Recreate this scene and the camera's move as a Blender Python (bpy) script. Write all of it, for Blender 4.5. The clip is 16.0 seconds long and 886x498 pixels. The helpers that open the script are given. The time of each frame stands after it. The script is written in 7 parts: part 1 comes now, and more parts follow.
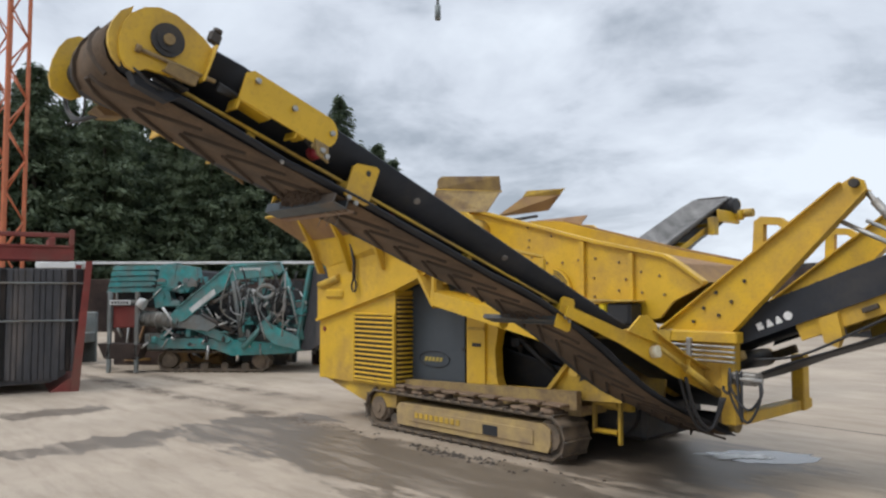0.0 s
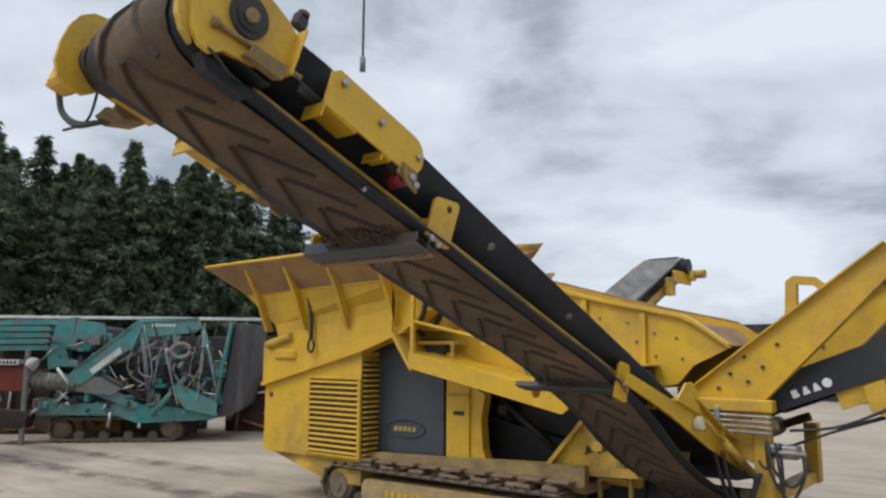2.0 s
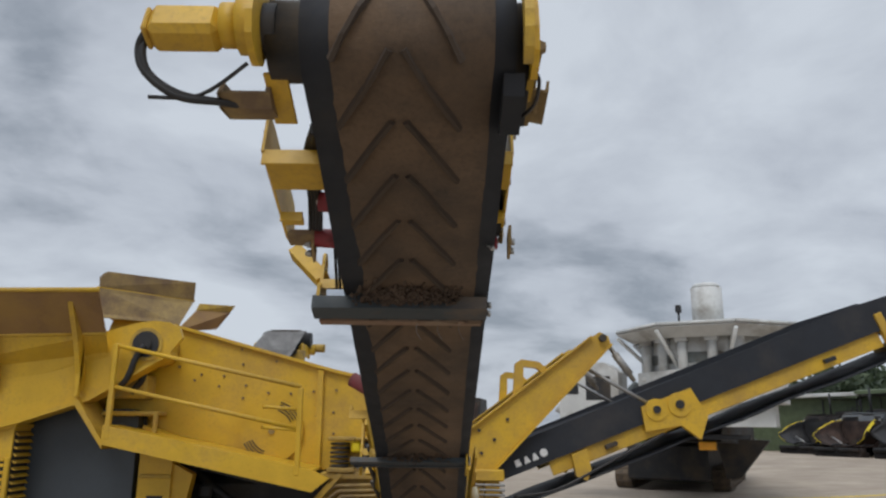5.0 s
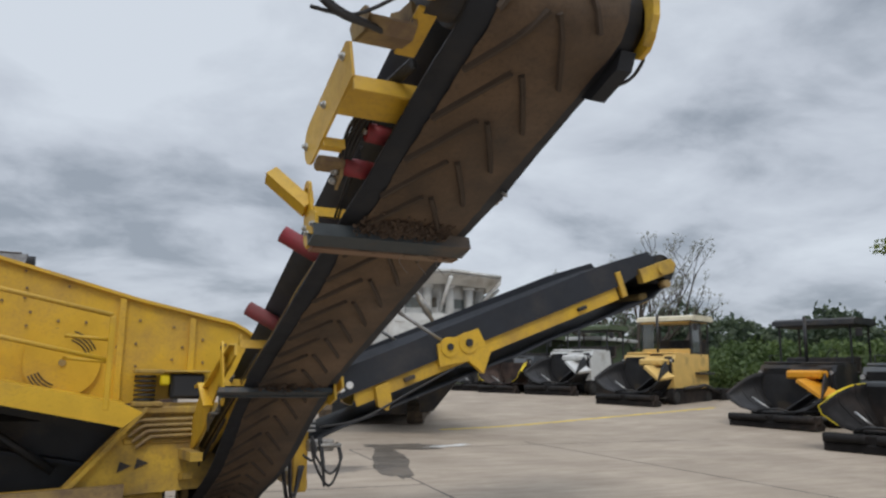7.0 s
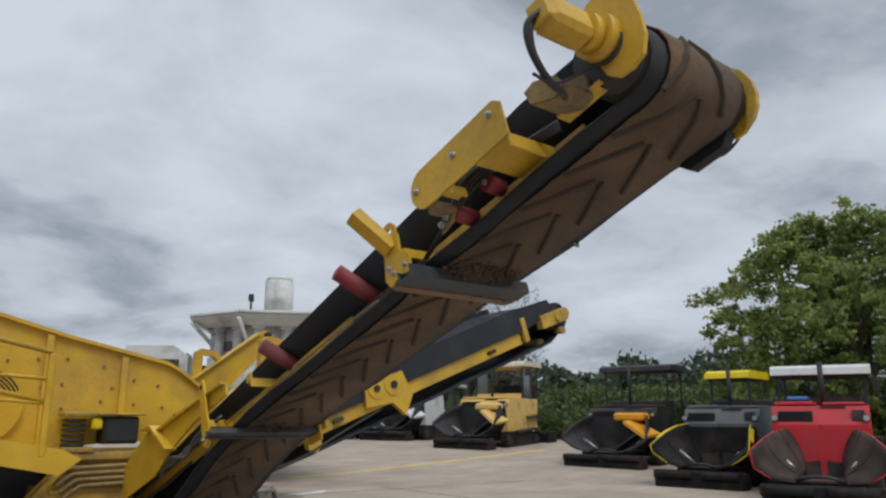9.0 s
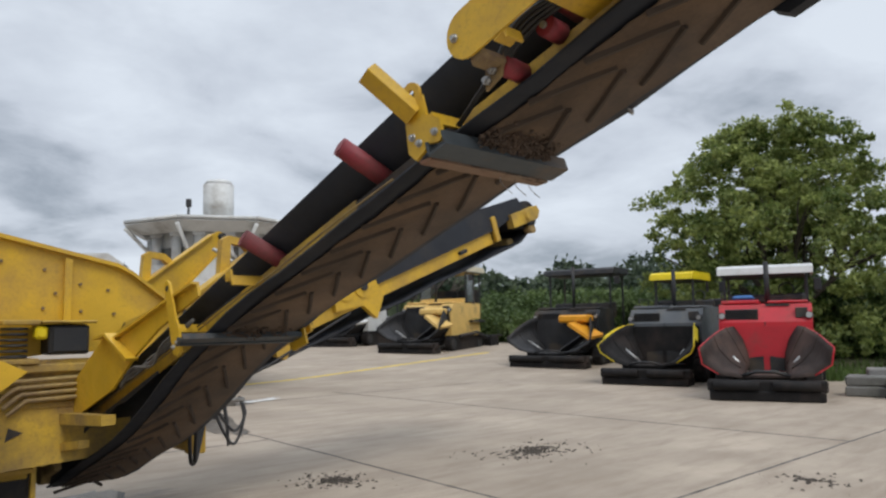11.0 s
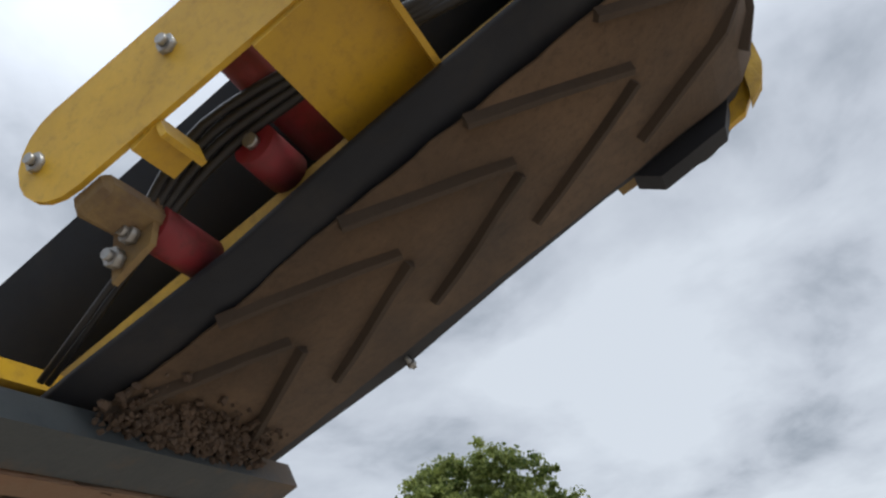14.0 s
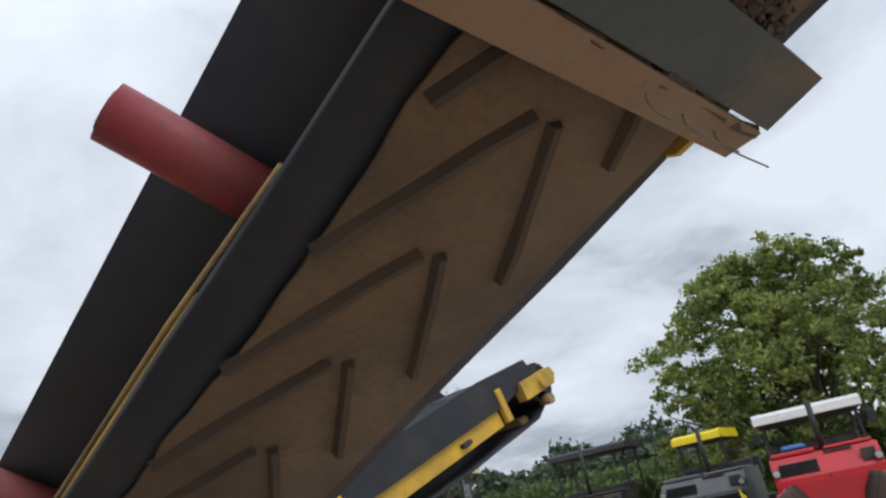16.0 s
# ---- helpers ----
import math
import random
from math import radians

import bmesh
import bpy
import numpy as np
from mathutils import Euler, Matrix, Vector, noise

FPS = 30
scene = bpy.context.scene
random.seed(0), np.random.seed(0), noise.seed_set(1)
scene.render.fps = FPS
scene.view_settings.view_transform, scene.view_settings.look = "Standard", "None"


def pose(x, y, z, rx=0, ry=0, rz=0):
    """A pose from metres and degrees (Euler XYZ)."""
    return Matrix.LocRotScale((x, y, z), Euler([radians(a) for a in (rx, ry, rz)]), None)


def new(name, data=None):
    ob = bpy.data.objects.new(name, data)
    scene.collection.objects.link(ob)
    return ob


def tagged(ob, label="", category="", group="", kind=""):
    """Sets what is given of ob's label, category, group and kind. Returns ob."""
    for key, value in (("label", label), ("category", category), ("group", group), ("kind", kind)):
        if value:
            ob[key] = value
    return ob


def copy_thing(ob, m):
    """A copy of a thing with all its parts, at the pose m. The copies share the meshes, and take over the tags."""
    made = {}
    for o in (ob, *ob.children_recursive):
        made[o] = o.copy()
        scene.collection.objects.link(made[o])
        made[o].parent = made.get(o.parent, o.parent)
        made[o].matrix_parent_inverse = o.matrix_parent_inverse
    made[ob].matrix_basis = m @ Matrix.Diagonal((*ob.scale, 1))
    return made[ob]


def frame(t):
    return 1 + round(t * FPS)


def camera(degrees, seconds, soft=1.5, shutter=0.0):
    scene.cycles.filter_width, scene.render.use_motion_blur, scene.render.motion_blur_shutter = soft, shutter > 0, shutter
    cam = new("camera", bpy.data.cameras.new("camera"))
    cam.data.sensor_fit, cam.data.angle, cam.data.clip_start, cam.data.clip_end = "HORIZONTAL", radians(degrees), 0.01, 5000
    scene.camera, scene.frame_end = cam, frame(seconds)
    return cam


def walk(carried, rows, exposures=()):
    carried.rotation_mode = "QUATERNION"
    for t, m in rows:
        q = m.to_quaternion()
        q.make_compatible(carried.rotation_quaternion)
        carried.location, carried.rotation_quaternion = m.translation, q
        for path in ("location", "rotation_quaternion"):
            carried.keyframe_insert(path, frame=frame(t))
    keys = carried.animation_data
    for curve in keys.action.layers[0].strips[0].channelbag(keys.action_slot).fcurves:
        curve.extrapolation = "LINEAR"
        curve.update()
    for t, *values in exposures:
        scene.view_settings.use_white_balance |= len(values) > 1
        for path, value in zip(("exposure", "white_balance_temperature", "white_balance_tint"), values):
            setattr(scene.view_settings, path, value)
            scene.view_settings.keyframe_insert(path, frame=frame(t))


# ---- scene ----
# ---- camera ----
cam = camera(61.3, 16.0, soft=2.4)
#   seconds, x, y, z, yaw, pitch, roll
PATH = [
    (0.0, 6.040, -5.905, 1.701, 46.97, 3.33, -0.01),
    (0.5, 5.729, -5.784, 1.706, 45.98, 3.90, 0.20),
    (1.0, 5.438, -5.815, 1.693, 43.96, 5.02, 0.45),
    (1.5, 5.122, -5.926, 1.708, 40.91, 6.02, -0.31),
    (2.0, 4.749, -6.014, 1.726, 38.39, 7.84, 0.33),
    (2.5, 4.316, -6.138, 1.725, 34.69, 10.66, 1.44),
    (3.0, 3.955, -6.319, 1.748, 28.67, 12.85, 1.37),
    (3.2, 3.779, -6.325, 1.754, 25.72, 13.89, 1.49),
    (5.3, 2.244, -6.651, 1.711, -4.56, 12.59, -0.20),
    (5.5, 2.106, -6.658, 1.704, -7.26, 10.68, -0.68),
    (6.0, 1.787, -6.632, 1.664, -13.38, 7.86, -0.93),
    (6.5, 1.448, -6.584, 1.642, -19.28, 8.41, 0.29),
    (7.0, 1.129, -6.530, 1.645, -25.13, 9.34, 0.77),
    (7.5, 0.833, -6.451, 1.653, -30.46, 12.29, 0.42),
    (8.0, 0.525, -6.369, 1.636, -34.57, 14.54, 0.23),
    (8.2, 0.394, -6.340, 1.617, -35.79, 14.70, 0.31),
    (10.3, -0.134, -5.664, 1.573, -43.43, 8.81, -0.87),
    (10.5, -0.085, -5.619, 1.572, -44.06, 8.37, -0.98),
    (11.0, 0.102, -5.422, 1.551, -44.31, 5.85, -0.91),
    (11.5, 0.331, -5.186, 1.547, -44.31, 3.30, -1.72),
    (12.0, 0.628, -5.012, 1.557, -45.79, 3.56, -1.97),
    (12.5, 0.914, -4.893, 1.626, -49.63, 9.08, -1.18),
    (13.0, 1.083, -4.735, 1.716, -57.30, 19.22, -4.98),
    (13.5, 1.170, -4.590, 1.760, -66.93, 25.68, -9.57),
    (14.0, 1.254, -4.487, 1.773, -71.14, 29.83, -11.70),
    (14.5, 1.345, -4.349, 1.774, -70.26, 29.36, -12.52),
    (15.0, 1.423, -4.103, 1.750, -64.95, 25.85, -13.40),
    (15.5, 1.485, -3.932, 1.718, -57.94, 22.86, -12.71),
    (15.7, 1.512, -3.905, 1.688, -54.08, 22.05, -12.00),
    (16.0, 1.595, -3.765, 1.710, -48.35, 20.81, -11.41),
]


def eye_pose(x, y, z, yaw, pitch, roll):
    base = Matrix.Translation((x, y, z)) @ Matrix.Rotation(radians(yaw), 4, "Z") @ Matrix.Rotation(radians(90 + pitch), 4, "X")
    return base @ Matrix.Rotation(radians(roll), 4, "Z")


walk(cam, [(r[0], eye_pose(*r[1:])) for r in PATH], exposures=[(0.0, 0.32), (1.5, 0.25), (2.4, 0.17), (3.2, 0.14), (5.3, -0.2), (6.3, -0.05), (7.4, -0.07), (8.2, -0.13), (10.3, 0.0), (11.5, 0.17), (12.5, 0.19), (13.3, 0.08), (14.0, 0.02), (15.0, 0.10), (16.0, 0.22)])

# ---- light ----
SUN_EL, SUN_AZ = 52.0, 200.0
world = bpy.data.worlds.new("overcast_sky")
scene.world = world
world.use_nodes = True


def sky_nodes():
    nt = world.node_tree
    n, l = nt.nodes, nt.links
    n.clear()
    out, bg = n.new("ShaderNodeOutputWorld"), n.new("ShaderNodeBackground")
    sky = n.new("ShaderNodeTexSky")
    sky.sky_type, sky.sun_disc = "NISHITA", False
    sky.sun_elevation, sky.sun_rotation = radians(SUN_EL), radians(SUN_AZ)
    sky.air_density, sky.dust_density = 1.0, 2.0
    dim = n.new("ShaderNodeVectorMath")
    dim.operation = "SCALE"
    dim.inputs["Scale"].default_value = 0.08
    l.new(sky.outputs[0], dim.inputs[0])
    co = n.new("ShaderNodeTexCoord")
    sep = n.new("ShaderNodeSeparateXYZ")
    l.new(co.outputs["Generated"], sep.inputs[0])
    up = n.new("ShaderNodeMath")
    up.operation = "MAXIMUM"
    l.new(sep.outputs["Z"], up.inputs[0])
    up.inputs[1].default_value = 0.0
    lift = n.new("ShaderNodeMath")
    lift.operation = "ADD"
    l.new(up.outputs[0], lift.inputs[0])
    lift.inputs[1].default_value = 0.28
    flat = n.new("ShaderNodeVectorMath")
    flat.operation = "DIVIDE"
    l.new(co.outputs["Generated"], flat.inputs[0])
    l.new(lift.outputs[0], flat.inputs[1])
    big, small = n.new("ShaderNodeTexNoise"), n.new("ShaderNodeTexNoise")
    for tex, scale, detail, rough in ((big, 1.15, 6.0, 0.52), (small, 2.6, 7.0, 0.56)):
        l.new(flat.outputs[0], tex.inputs["Vector"])
        tex.inputs["Scale"].default_value, tex.inputs["Detail"].default_value, tex.inputs["Roughness"].default_value = scale, detail, rough
        tex.inputs["Distortion"].default_value = 0.35
    mix = n.new("ShaderNodeMix")
    mix.data_type = "FLOAT"
    mix.inputs[0].default_value = 0.36
    l.new(big.outputs["Fac"], mix.inputs[2])
    l.new(small.outputs["Fac"], mix.inputs[3])
    ramp = n.new("ShaderNodeValToRGB")
    e = ramp.color_ramp.elements
    e[0].position, e[0].color = 0.41, (0.335, 0.38, 0.445, 1)
    e[1].position, e[1].color = 0.60, (0.71, 0.77, 0.85, 1)
    mid = ramp.color_ramp.elements.new(0.495)
    mid.color = (0.565, 0.615, 0.695, 1)
    l.new(mix.outputs[0], ramp.inputs[0])
    # an overcast sky is brighter towards the zenith
    zen = n.new("ShaderNodeMapRange")
    zen.interpolation_type = "SMOOTHSTEP"
    l.new(up.outputs[0], zen.inputs[0])
    for k, v in ((1, 0.50), (2, 0.97), (3, 1.0), (4, ZENITH)):
        zen.inputs[k].default_value = v
    cloud = n.new("ShaderNodeVectorMath")
    cloud.operation = "SCALE"
    l.new(ramp.outputs[0], cloud.inputs[0])
    l.new(zen.outputs[0], cloud.inputs["Scale"])
    both = n.new("ShaderNodeMix")
    both.data_type = "RGBA"
    both.inputs[0].default_value = 0.92
    l.new(dim.outputs[0], both.inputs[6])
    l.new(cloud.outputs[0], both.inputs[7])
    l.new(both.outputs[2], bg.inputs[0])
    bg.inputs[1].default_value = SKY_STRENGTH
    l.new(bg.outputs[0], out.inputs[0])


ZENITH, SKY_STRENGTH = 2.0, 1.0
sky_nodes()
sun = new("sun", bpy.data.lights.new("sun", "SUN"))
sun.data.energy, sun.data.angle, sun.data.color = 1.3, radians(25), (1.0, 0.96, 0.9)
sun.rotation_euler = Euler((radians(90 - SUN_EL), 0, radians(180 - SUN_AZ)))

# ---- materials ----
def mat(name, col, rough=0.6, metal=0.0, var=0.18, scale=2.5, dirt=None, dirt_at=0.6, dirt_soft=0.12, dirt_scale=1.2,
        bump=0.15, bump_scale=40.0, rand=0.0, stretch=(1, 1, 1), spec=0.5):
    """A surface with broad and fine variation in object space, and patches of dirt."""
    m = bpy.data.materials.new(name)
    m.use_nodes = True
    nt = m.node_tree
    n, l = nt.nodes, nt.links
    p = n["Principled BSDF"]
    co, mp = n.new("ShaderNodeTexCoord"), n.new("ShaderNodeMapping")
    mp.inputs["Scale"].default_value = stretch
    l.new(co.outputs["Object"], mp.inputs[0])

    def noise_tex(sc, det=5.0, ro=0.6):
        t = n.new("ShaderNodeTexNoise")
        t.inputs["Scale"].default_value, t.inputs["Detail"].default_value, t.inputs["Roughness"].default_value = sc, det, ro
        l.new(mp.outputs[0], t.inputs["Vector"])
        return t.outputs["Fac"]

    def mixed(a, b, f):
        x = n.new("ShaderNodeMix")
        x.data_type = "RGBA"
        for sock, val in ((0, f), (6, a), (7, b)):
            if hasattr(val, "is_linked"):
                l.new(val, x.inputs[sock])
            else:
                x.inputs[sock].default_value = val
        return x.outputs[2]

    def ramped(fac, lo, hi):
        r = n.new("ShaderNodeMapRange")
        l.new(fac, r.inputs[0])
        r.inputs[1].default_value, r.inputs[2].default_value = lo, hi
        return r.outputs[0]

    c = (*col, 1)
    dark, light = (*[v * (1 - var) for v in col], 1), (*[min(v * (1 + var), 1) for v in col], 1)
    broad = ramped(noise_tex(scale), 0.3, 0.7)
    fine = noise_tex(bump_scale, 4.0, 0.7)
    base = mixed(dark, light, broad)
    base = mixed(base, (*[v * 0.72 for v in col], 1), ramped(fine, 0.52, 0.85))
    if rand:
        info = n.new("ShaderNodeObjectInfo")
        r = n.new("ShaderNodeMapRange")
        l.new(info.outputs["Random"], r.inputs[0])
        r.inputs[3].default_value, r.inputs[4].default_value = 1 - rand, 1 + rand
        h = n.new("ShaderNodeHueSaturation")
        l.new(r.outputs[0], h.inputs["Value"])
        l.new(base, h.inputs["Color"])
        base = h.outputs[0]
    rr = ramped(noise_tex(scale * 3), 0.2, 0.8)
    rm = n.new("ShaderNodeMapRange")
    l.new(rr, rm.inputs[0])
    rm.inputs[3].default_value, rm.inputs[4].default_value = max(rough - 0.1, 0.02), min(rough + 0.12, 1)
    ro = rm.outputs[0]
    if dirt:
        f = n.new("ShaderNodeMath")
        f.operation = "MULTIPLY_ADD"
        l.new(noise_tex(dirt_scale, 7.0, 0.62), f.inputs[0])
        f.inputs[1].default_value = 1.0
        l.new(ramped(fine, -2.0, 3.0), f.inputs[2])
        msk = ramped(f.outputs[0], dirt_at + 0.5 - dirt_soft, dirt_at + 0.5 + dirt_soft)
        base = mixed(base, (*dirt, 1), msk)
        dr = n.new("ShaderNodeMix")
        dr.data_type = "FLOAT"
        l.new(msk, dr.inputs[0])
        l.new(ro, dr.inputs[2])
        dr.inputs[3].default_value = 0.9
        ro = dr.outputs[0]
    l.new(base, p.inputs["Base Color"])
    l.new(ro, p.inputs["Roughness"])
    p.inputs["Metallic"].default_value = metal
    p.inputs["Specular IOR Level"].default_value = spec
    if bump:
        bp = n.new("ShaderNodeBump")
        bp.inputs["Strength"].default_value, bp.inputs["Distance"].default_value = bump, 0.01
        l.new(fine, bp.inputs["Height"])
        l.new(bp.outputs[0], p.inputs["Normal"])
    return m


YELLOW = mat("yellow_paint", (0.63, 0.385, 0.024), 0.42, var=0.14, dirt=(0.32, 0.20, 0.07), dirt_at=0.63, dirt_soft=0.16, bump=0.06)
YELLOW_DIRTY = mat("dirty_yellow_paint", (0.58, 0.37, 0.038), 0.55, dirt=(0.19, 0.13, 0.07), dirt_at=0.56, dirt_soft=0.16, dirt_scale=2.2, bump=0.3)
DUSTY = mat("dusty_yellow_steel", (0.34, 0.24, 0.09), 0.75, dirt=(0.17, 0.115, 0.07), dirt_at=0.5, dirt_scale=3, bump=0.4)
TRACKYEL = mat("mud_washed_yellow", (0.46, 0.33, 0.13), 0.8, dirt=(0.25, 0.18, 0.11), dirt_at=0.5, dirt_scale=3.5, dirt_soft=0.2, bump=0.35)
CLAY = mat("crumbled_clay", (0.088, 0.060, 0.042), 0.95, var=0.35, scale=9, bump=0.9, bump_scale=30)
MUD = mat("dried_mud", (0.20, 0.14, 0.095), 0.95, var=0.3, scale=6, bump=0.9, bump_scale=22)
TRACK = mat("muddy_track_steel", (0.10, 0.082, 0.065), 0.7, metal=0.25, dirt=(0.22, 0.165, 0.115), dirt_at=0.5, dirt_scale=5, bump=0.5, rand=0.15)
CHARCOAL = mat("charcoal_panel_paint", (0.045, 0.055, 0.066), 0.42, var=0.1, dirt=(0.14, 0.13, 0.11), dirt_at=0.74, bump=0.04)
# dark steel parts; also serves as painted shade in recesses and gaps
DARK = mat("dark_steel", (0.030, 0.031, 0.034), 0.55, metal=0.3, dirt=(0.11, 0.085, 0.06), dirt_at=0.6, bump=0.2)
GREYBEAM = mat("grey_steel_beam", (0.056, 0.068, 0.076), 0.5, metal=0.2, dirt=(0.20, 0.15, 0.11), dirt_at=0.63, dirt_scale=3, bump=0.2)
RUSTBEAM = mat("rusty_red_steel", (0.20, 0.095, 0.055), 0.8, var=0.3, dirt=(0.26, 0.19, 0.13), dirt_at=0.55, bump=0.4)
RUBBER = mat("black_belt_rubber", (0.013, 0.016, 0.023), 0.66, var=0.2, dirt=(0.055, 0.050, 0.048), dirt_at=0.68, bump=0.08, bump_scale=25)
BELTDIRT = mat("clay_caked_belt", (0.158, 0.104, 0.064), 0.92, var=0.25, scale=3, dirt=(0.060, 0.046, 0.036), dirt_at=0.54, dirt_soft=0.16, dirt_scale=1.7, bump=0.35, bump_scale=60)
RIB = mat("belt_chevron_rubber", (0.062, 0.045, 0.033), 0.85, var=0.3, dirt=(0.07, 0.05, 0.036), dirt_at=0.55, dirt_scale=5, bump=0.3)
RED = mat("red_roller_paint", (0.26, 0.018, 0.030), 0.5, var=0.2, dirt=(0.10, 0.05, 0.045), dirt_at=0.58, bump=0.1)
STEEL = mat("bright_steel", (0.42, 0.42, 0.41), 0.42, metal=0.8, var=0.2, dirt=(0.2, 0.16, 0.12), dirt_at=0.62, bump=0.1)
HOSE = mat("black_hose_rubber", (0.022, 0.022, 0.024), 0.45, bump=0.05)
RUST = mat("rusty_brown_steel", (0.26, 0.15, 0.075), 0.85, var=0.3, dirt=(0.36, 0.22, 0.07), dirt_at=0.56, bump=0.4)
LOGO = mat("yellow_lettering", (0.40, 0.31, 0.07), 0.5, bump=0)
WHITELOGO = mat("white_lettering", (0.7, 0.7, 0.7), 0.5, bump=0)
TEAL = mat("teal_paint", (0.022, 0.265, 0.26), 0.5, var=0.35, scale=5, dirt=(0.15, 0.165, 0.155), dirt_at=0.52, dirt_soft=0.18, dirt_scale=3, bump=0.1)
TEALGREY = mat("worn_grey_steel", (0.20, 0.225, 0.225), 0.65, metal=0.2, var=0.3, dirt=(0.16, 0.13, 0.10), dirt_at=0.55, bump=0.3)
REDRACK = mat("faded_red_frame_paint", (0.20, 0.035, 0.028), 0.7, var=0.25, dirt=(0.15, 0.08, 0.06), dirt_at=0.58, bump=0.2)
ROLLRUB = mat("rolled_rubber_belt", (0.045, 0.045, 0.05), 0.6, var=0.35, scale=7, dirt=(0.14, 0.12, 0.11), dirt_at=0.62, bump=0.2, stretch=(3, 3, 0.4))
ORANGE = mat("orange_crane_paint", (0.45, 0.13, 0.055), 0.6, bump=0.1)
WHITE = mat("white_paint", (0.62, 0.63, 0.62), 0.5, var=0.1, dirt=(0.30, 0.28, 0.25), dirt_at=0.62, bump=0.08)
CREAM = mat("cream_white_paint", (0.66, 0.60, 0.44), 0.5, var=0.1, dirt=(0.3, 0.28, 0.24), dirt_at=0.66, bump=0.05)
PAVERYEL = mat("pale_yellow_paint", (0.72, 0.48, 0.15), 0.45, var=0.12, dirt=(0.25, 0.17, 0.08), dirt_at=0.66, bump=0.05)
PAVERORANGE = mat("orange_yellow_paint", (0.75, 0.33, 0.015), 0.45, var=0.12, dirt=(0.25, 0.13, 0.04), dirt_at=0.68, bump=0.05)
PAVERGREY = mat("slate_grey_paint", (0.10, 0.11, 0.12), 0.5, var=0.15, dirt=(0.16, 0.15, 0.13), dirt_at=0.64, bump=0.05)
LEMON = mat("lemon_yellow_paint", (0.72, 0.55, 0.008), 0.45, var=0.12, bump=0.05)
PAVERRED = mat("red_machine_paint", (0.50, 0.018, 0.03), 0.42, var=0.12, dirt=(0.20, 0.06, 0.05), dirt_at=0.64, bump=0.05)
ASPHALTED = mat("tar_stained_steel", (0.016, 0.015, 0.015), 0.8, var=0.4, spec=0.25, dirt=(0.05, 0.038, 0.032), dirt_at=0.6, bump=0.3)
HOPPERRUST = mat("worn_hopper_steel", (0.042, 0.030, 0.026), 0.75, var=0.4, spec=0.3, dirt=(0.095, 0.062, 0.05), dirt_at=0.55, bump=0.3)
BLUECLOTH = mat("blue_plastic", (0.03, 0.12, 0.32), 0.6, bump=0.2)
STONEGREY = mat("grey_concrete_block", (0.23, 0.225, 0.215), 0.9, var=0.2, scale=4, dirt=(0.13, 0.13, 0.115), dirt_at=0.56, bump=0.5, rand=0.12)
BARK = mat("tree_bark", (0.075, 0.06, 0.048), 0.9, var=0.3, scale=8, bump=0.8, bump_scale=30, stretch=(1, 1, 0.25))
LINE = mat("worn_yellow_line_paint", (0.70, 0.50, 0.05), 0.8, dirt=(0.40, 0.33, 0.20), dirt_at=0.68, dirt_scale=6, bump=0.1)
DUSTBELT = mat("dust_grey_belt", (0.20, 0.195, 0.19), 0.85, var=0.3, dirt=(0.10, 0.098, 0.095), dirt_at=0.55, dirt_scale=3, bump=0.2)
DUSTHOSE = mat("dusty_grey_hose", (0.12, 0.115, 0.105), 0.8, var=0.3, bump=0.2)
JOINT = mat("dark_joint_filler", (0.095, 0.085, 0.075), 0.9, var=0.3, scale=5, dirt=(0.21, 0.19, 0.165), dirt_at=0.56, dirt_scale=5, bump=0.3)
GRIT = mat("loose_dark_grit", (0.075, 0.062, 0.05), 0.95, var=0.3, bump=0.6)
PALEPATCH = mat("pale_spilt_cement", (0.70, 0.70, 0.68), 0.85, var=0.2, dirt=(0.36, 0.33, 0.29), dirt_at=0.62, dirt_scale=5, bump=0.2)
OLIVE = mat("olive_sheet_metal", (0.075, 0.10, 0.05), 0.7, var=0.2, bump=0.1)


def glass_mat(name, tint):
    m = bpy.data.materials.new(name)
    m.use_nodes = True
    p = m.node_tree.nodes["Principled BSDF"]
    p.inputs["Base Color"].default_value = (*tint, 1)
    p.inputs["Roughness"].default_value = 0.05
    p.inputs["Transmission Weight"].default_value = 0.6
    return m


GLASS = glass_mat("cab_glass", (0.25, 0.28, 0.28))
LENS = glass_mat("lamp_lens", (0.85, 0.85, 0.85))
WATER = mat("shallow_water_film", (0.085, 0.078, 0.070), 0.06, var=0.2, bump=0.0)


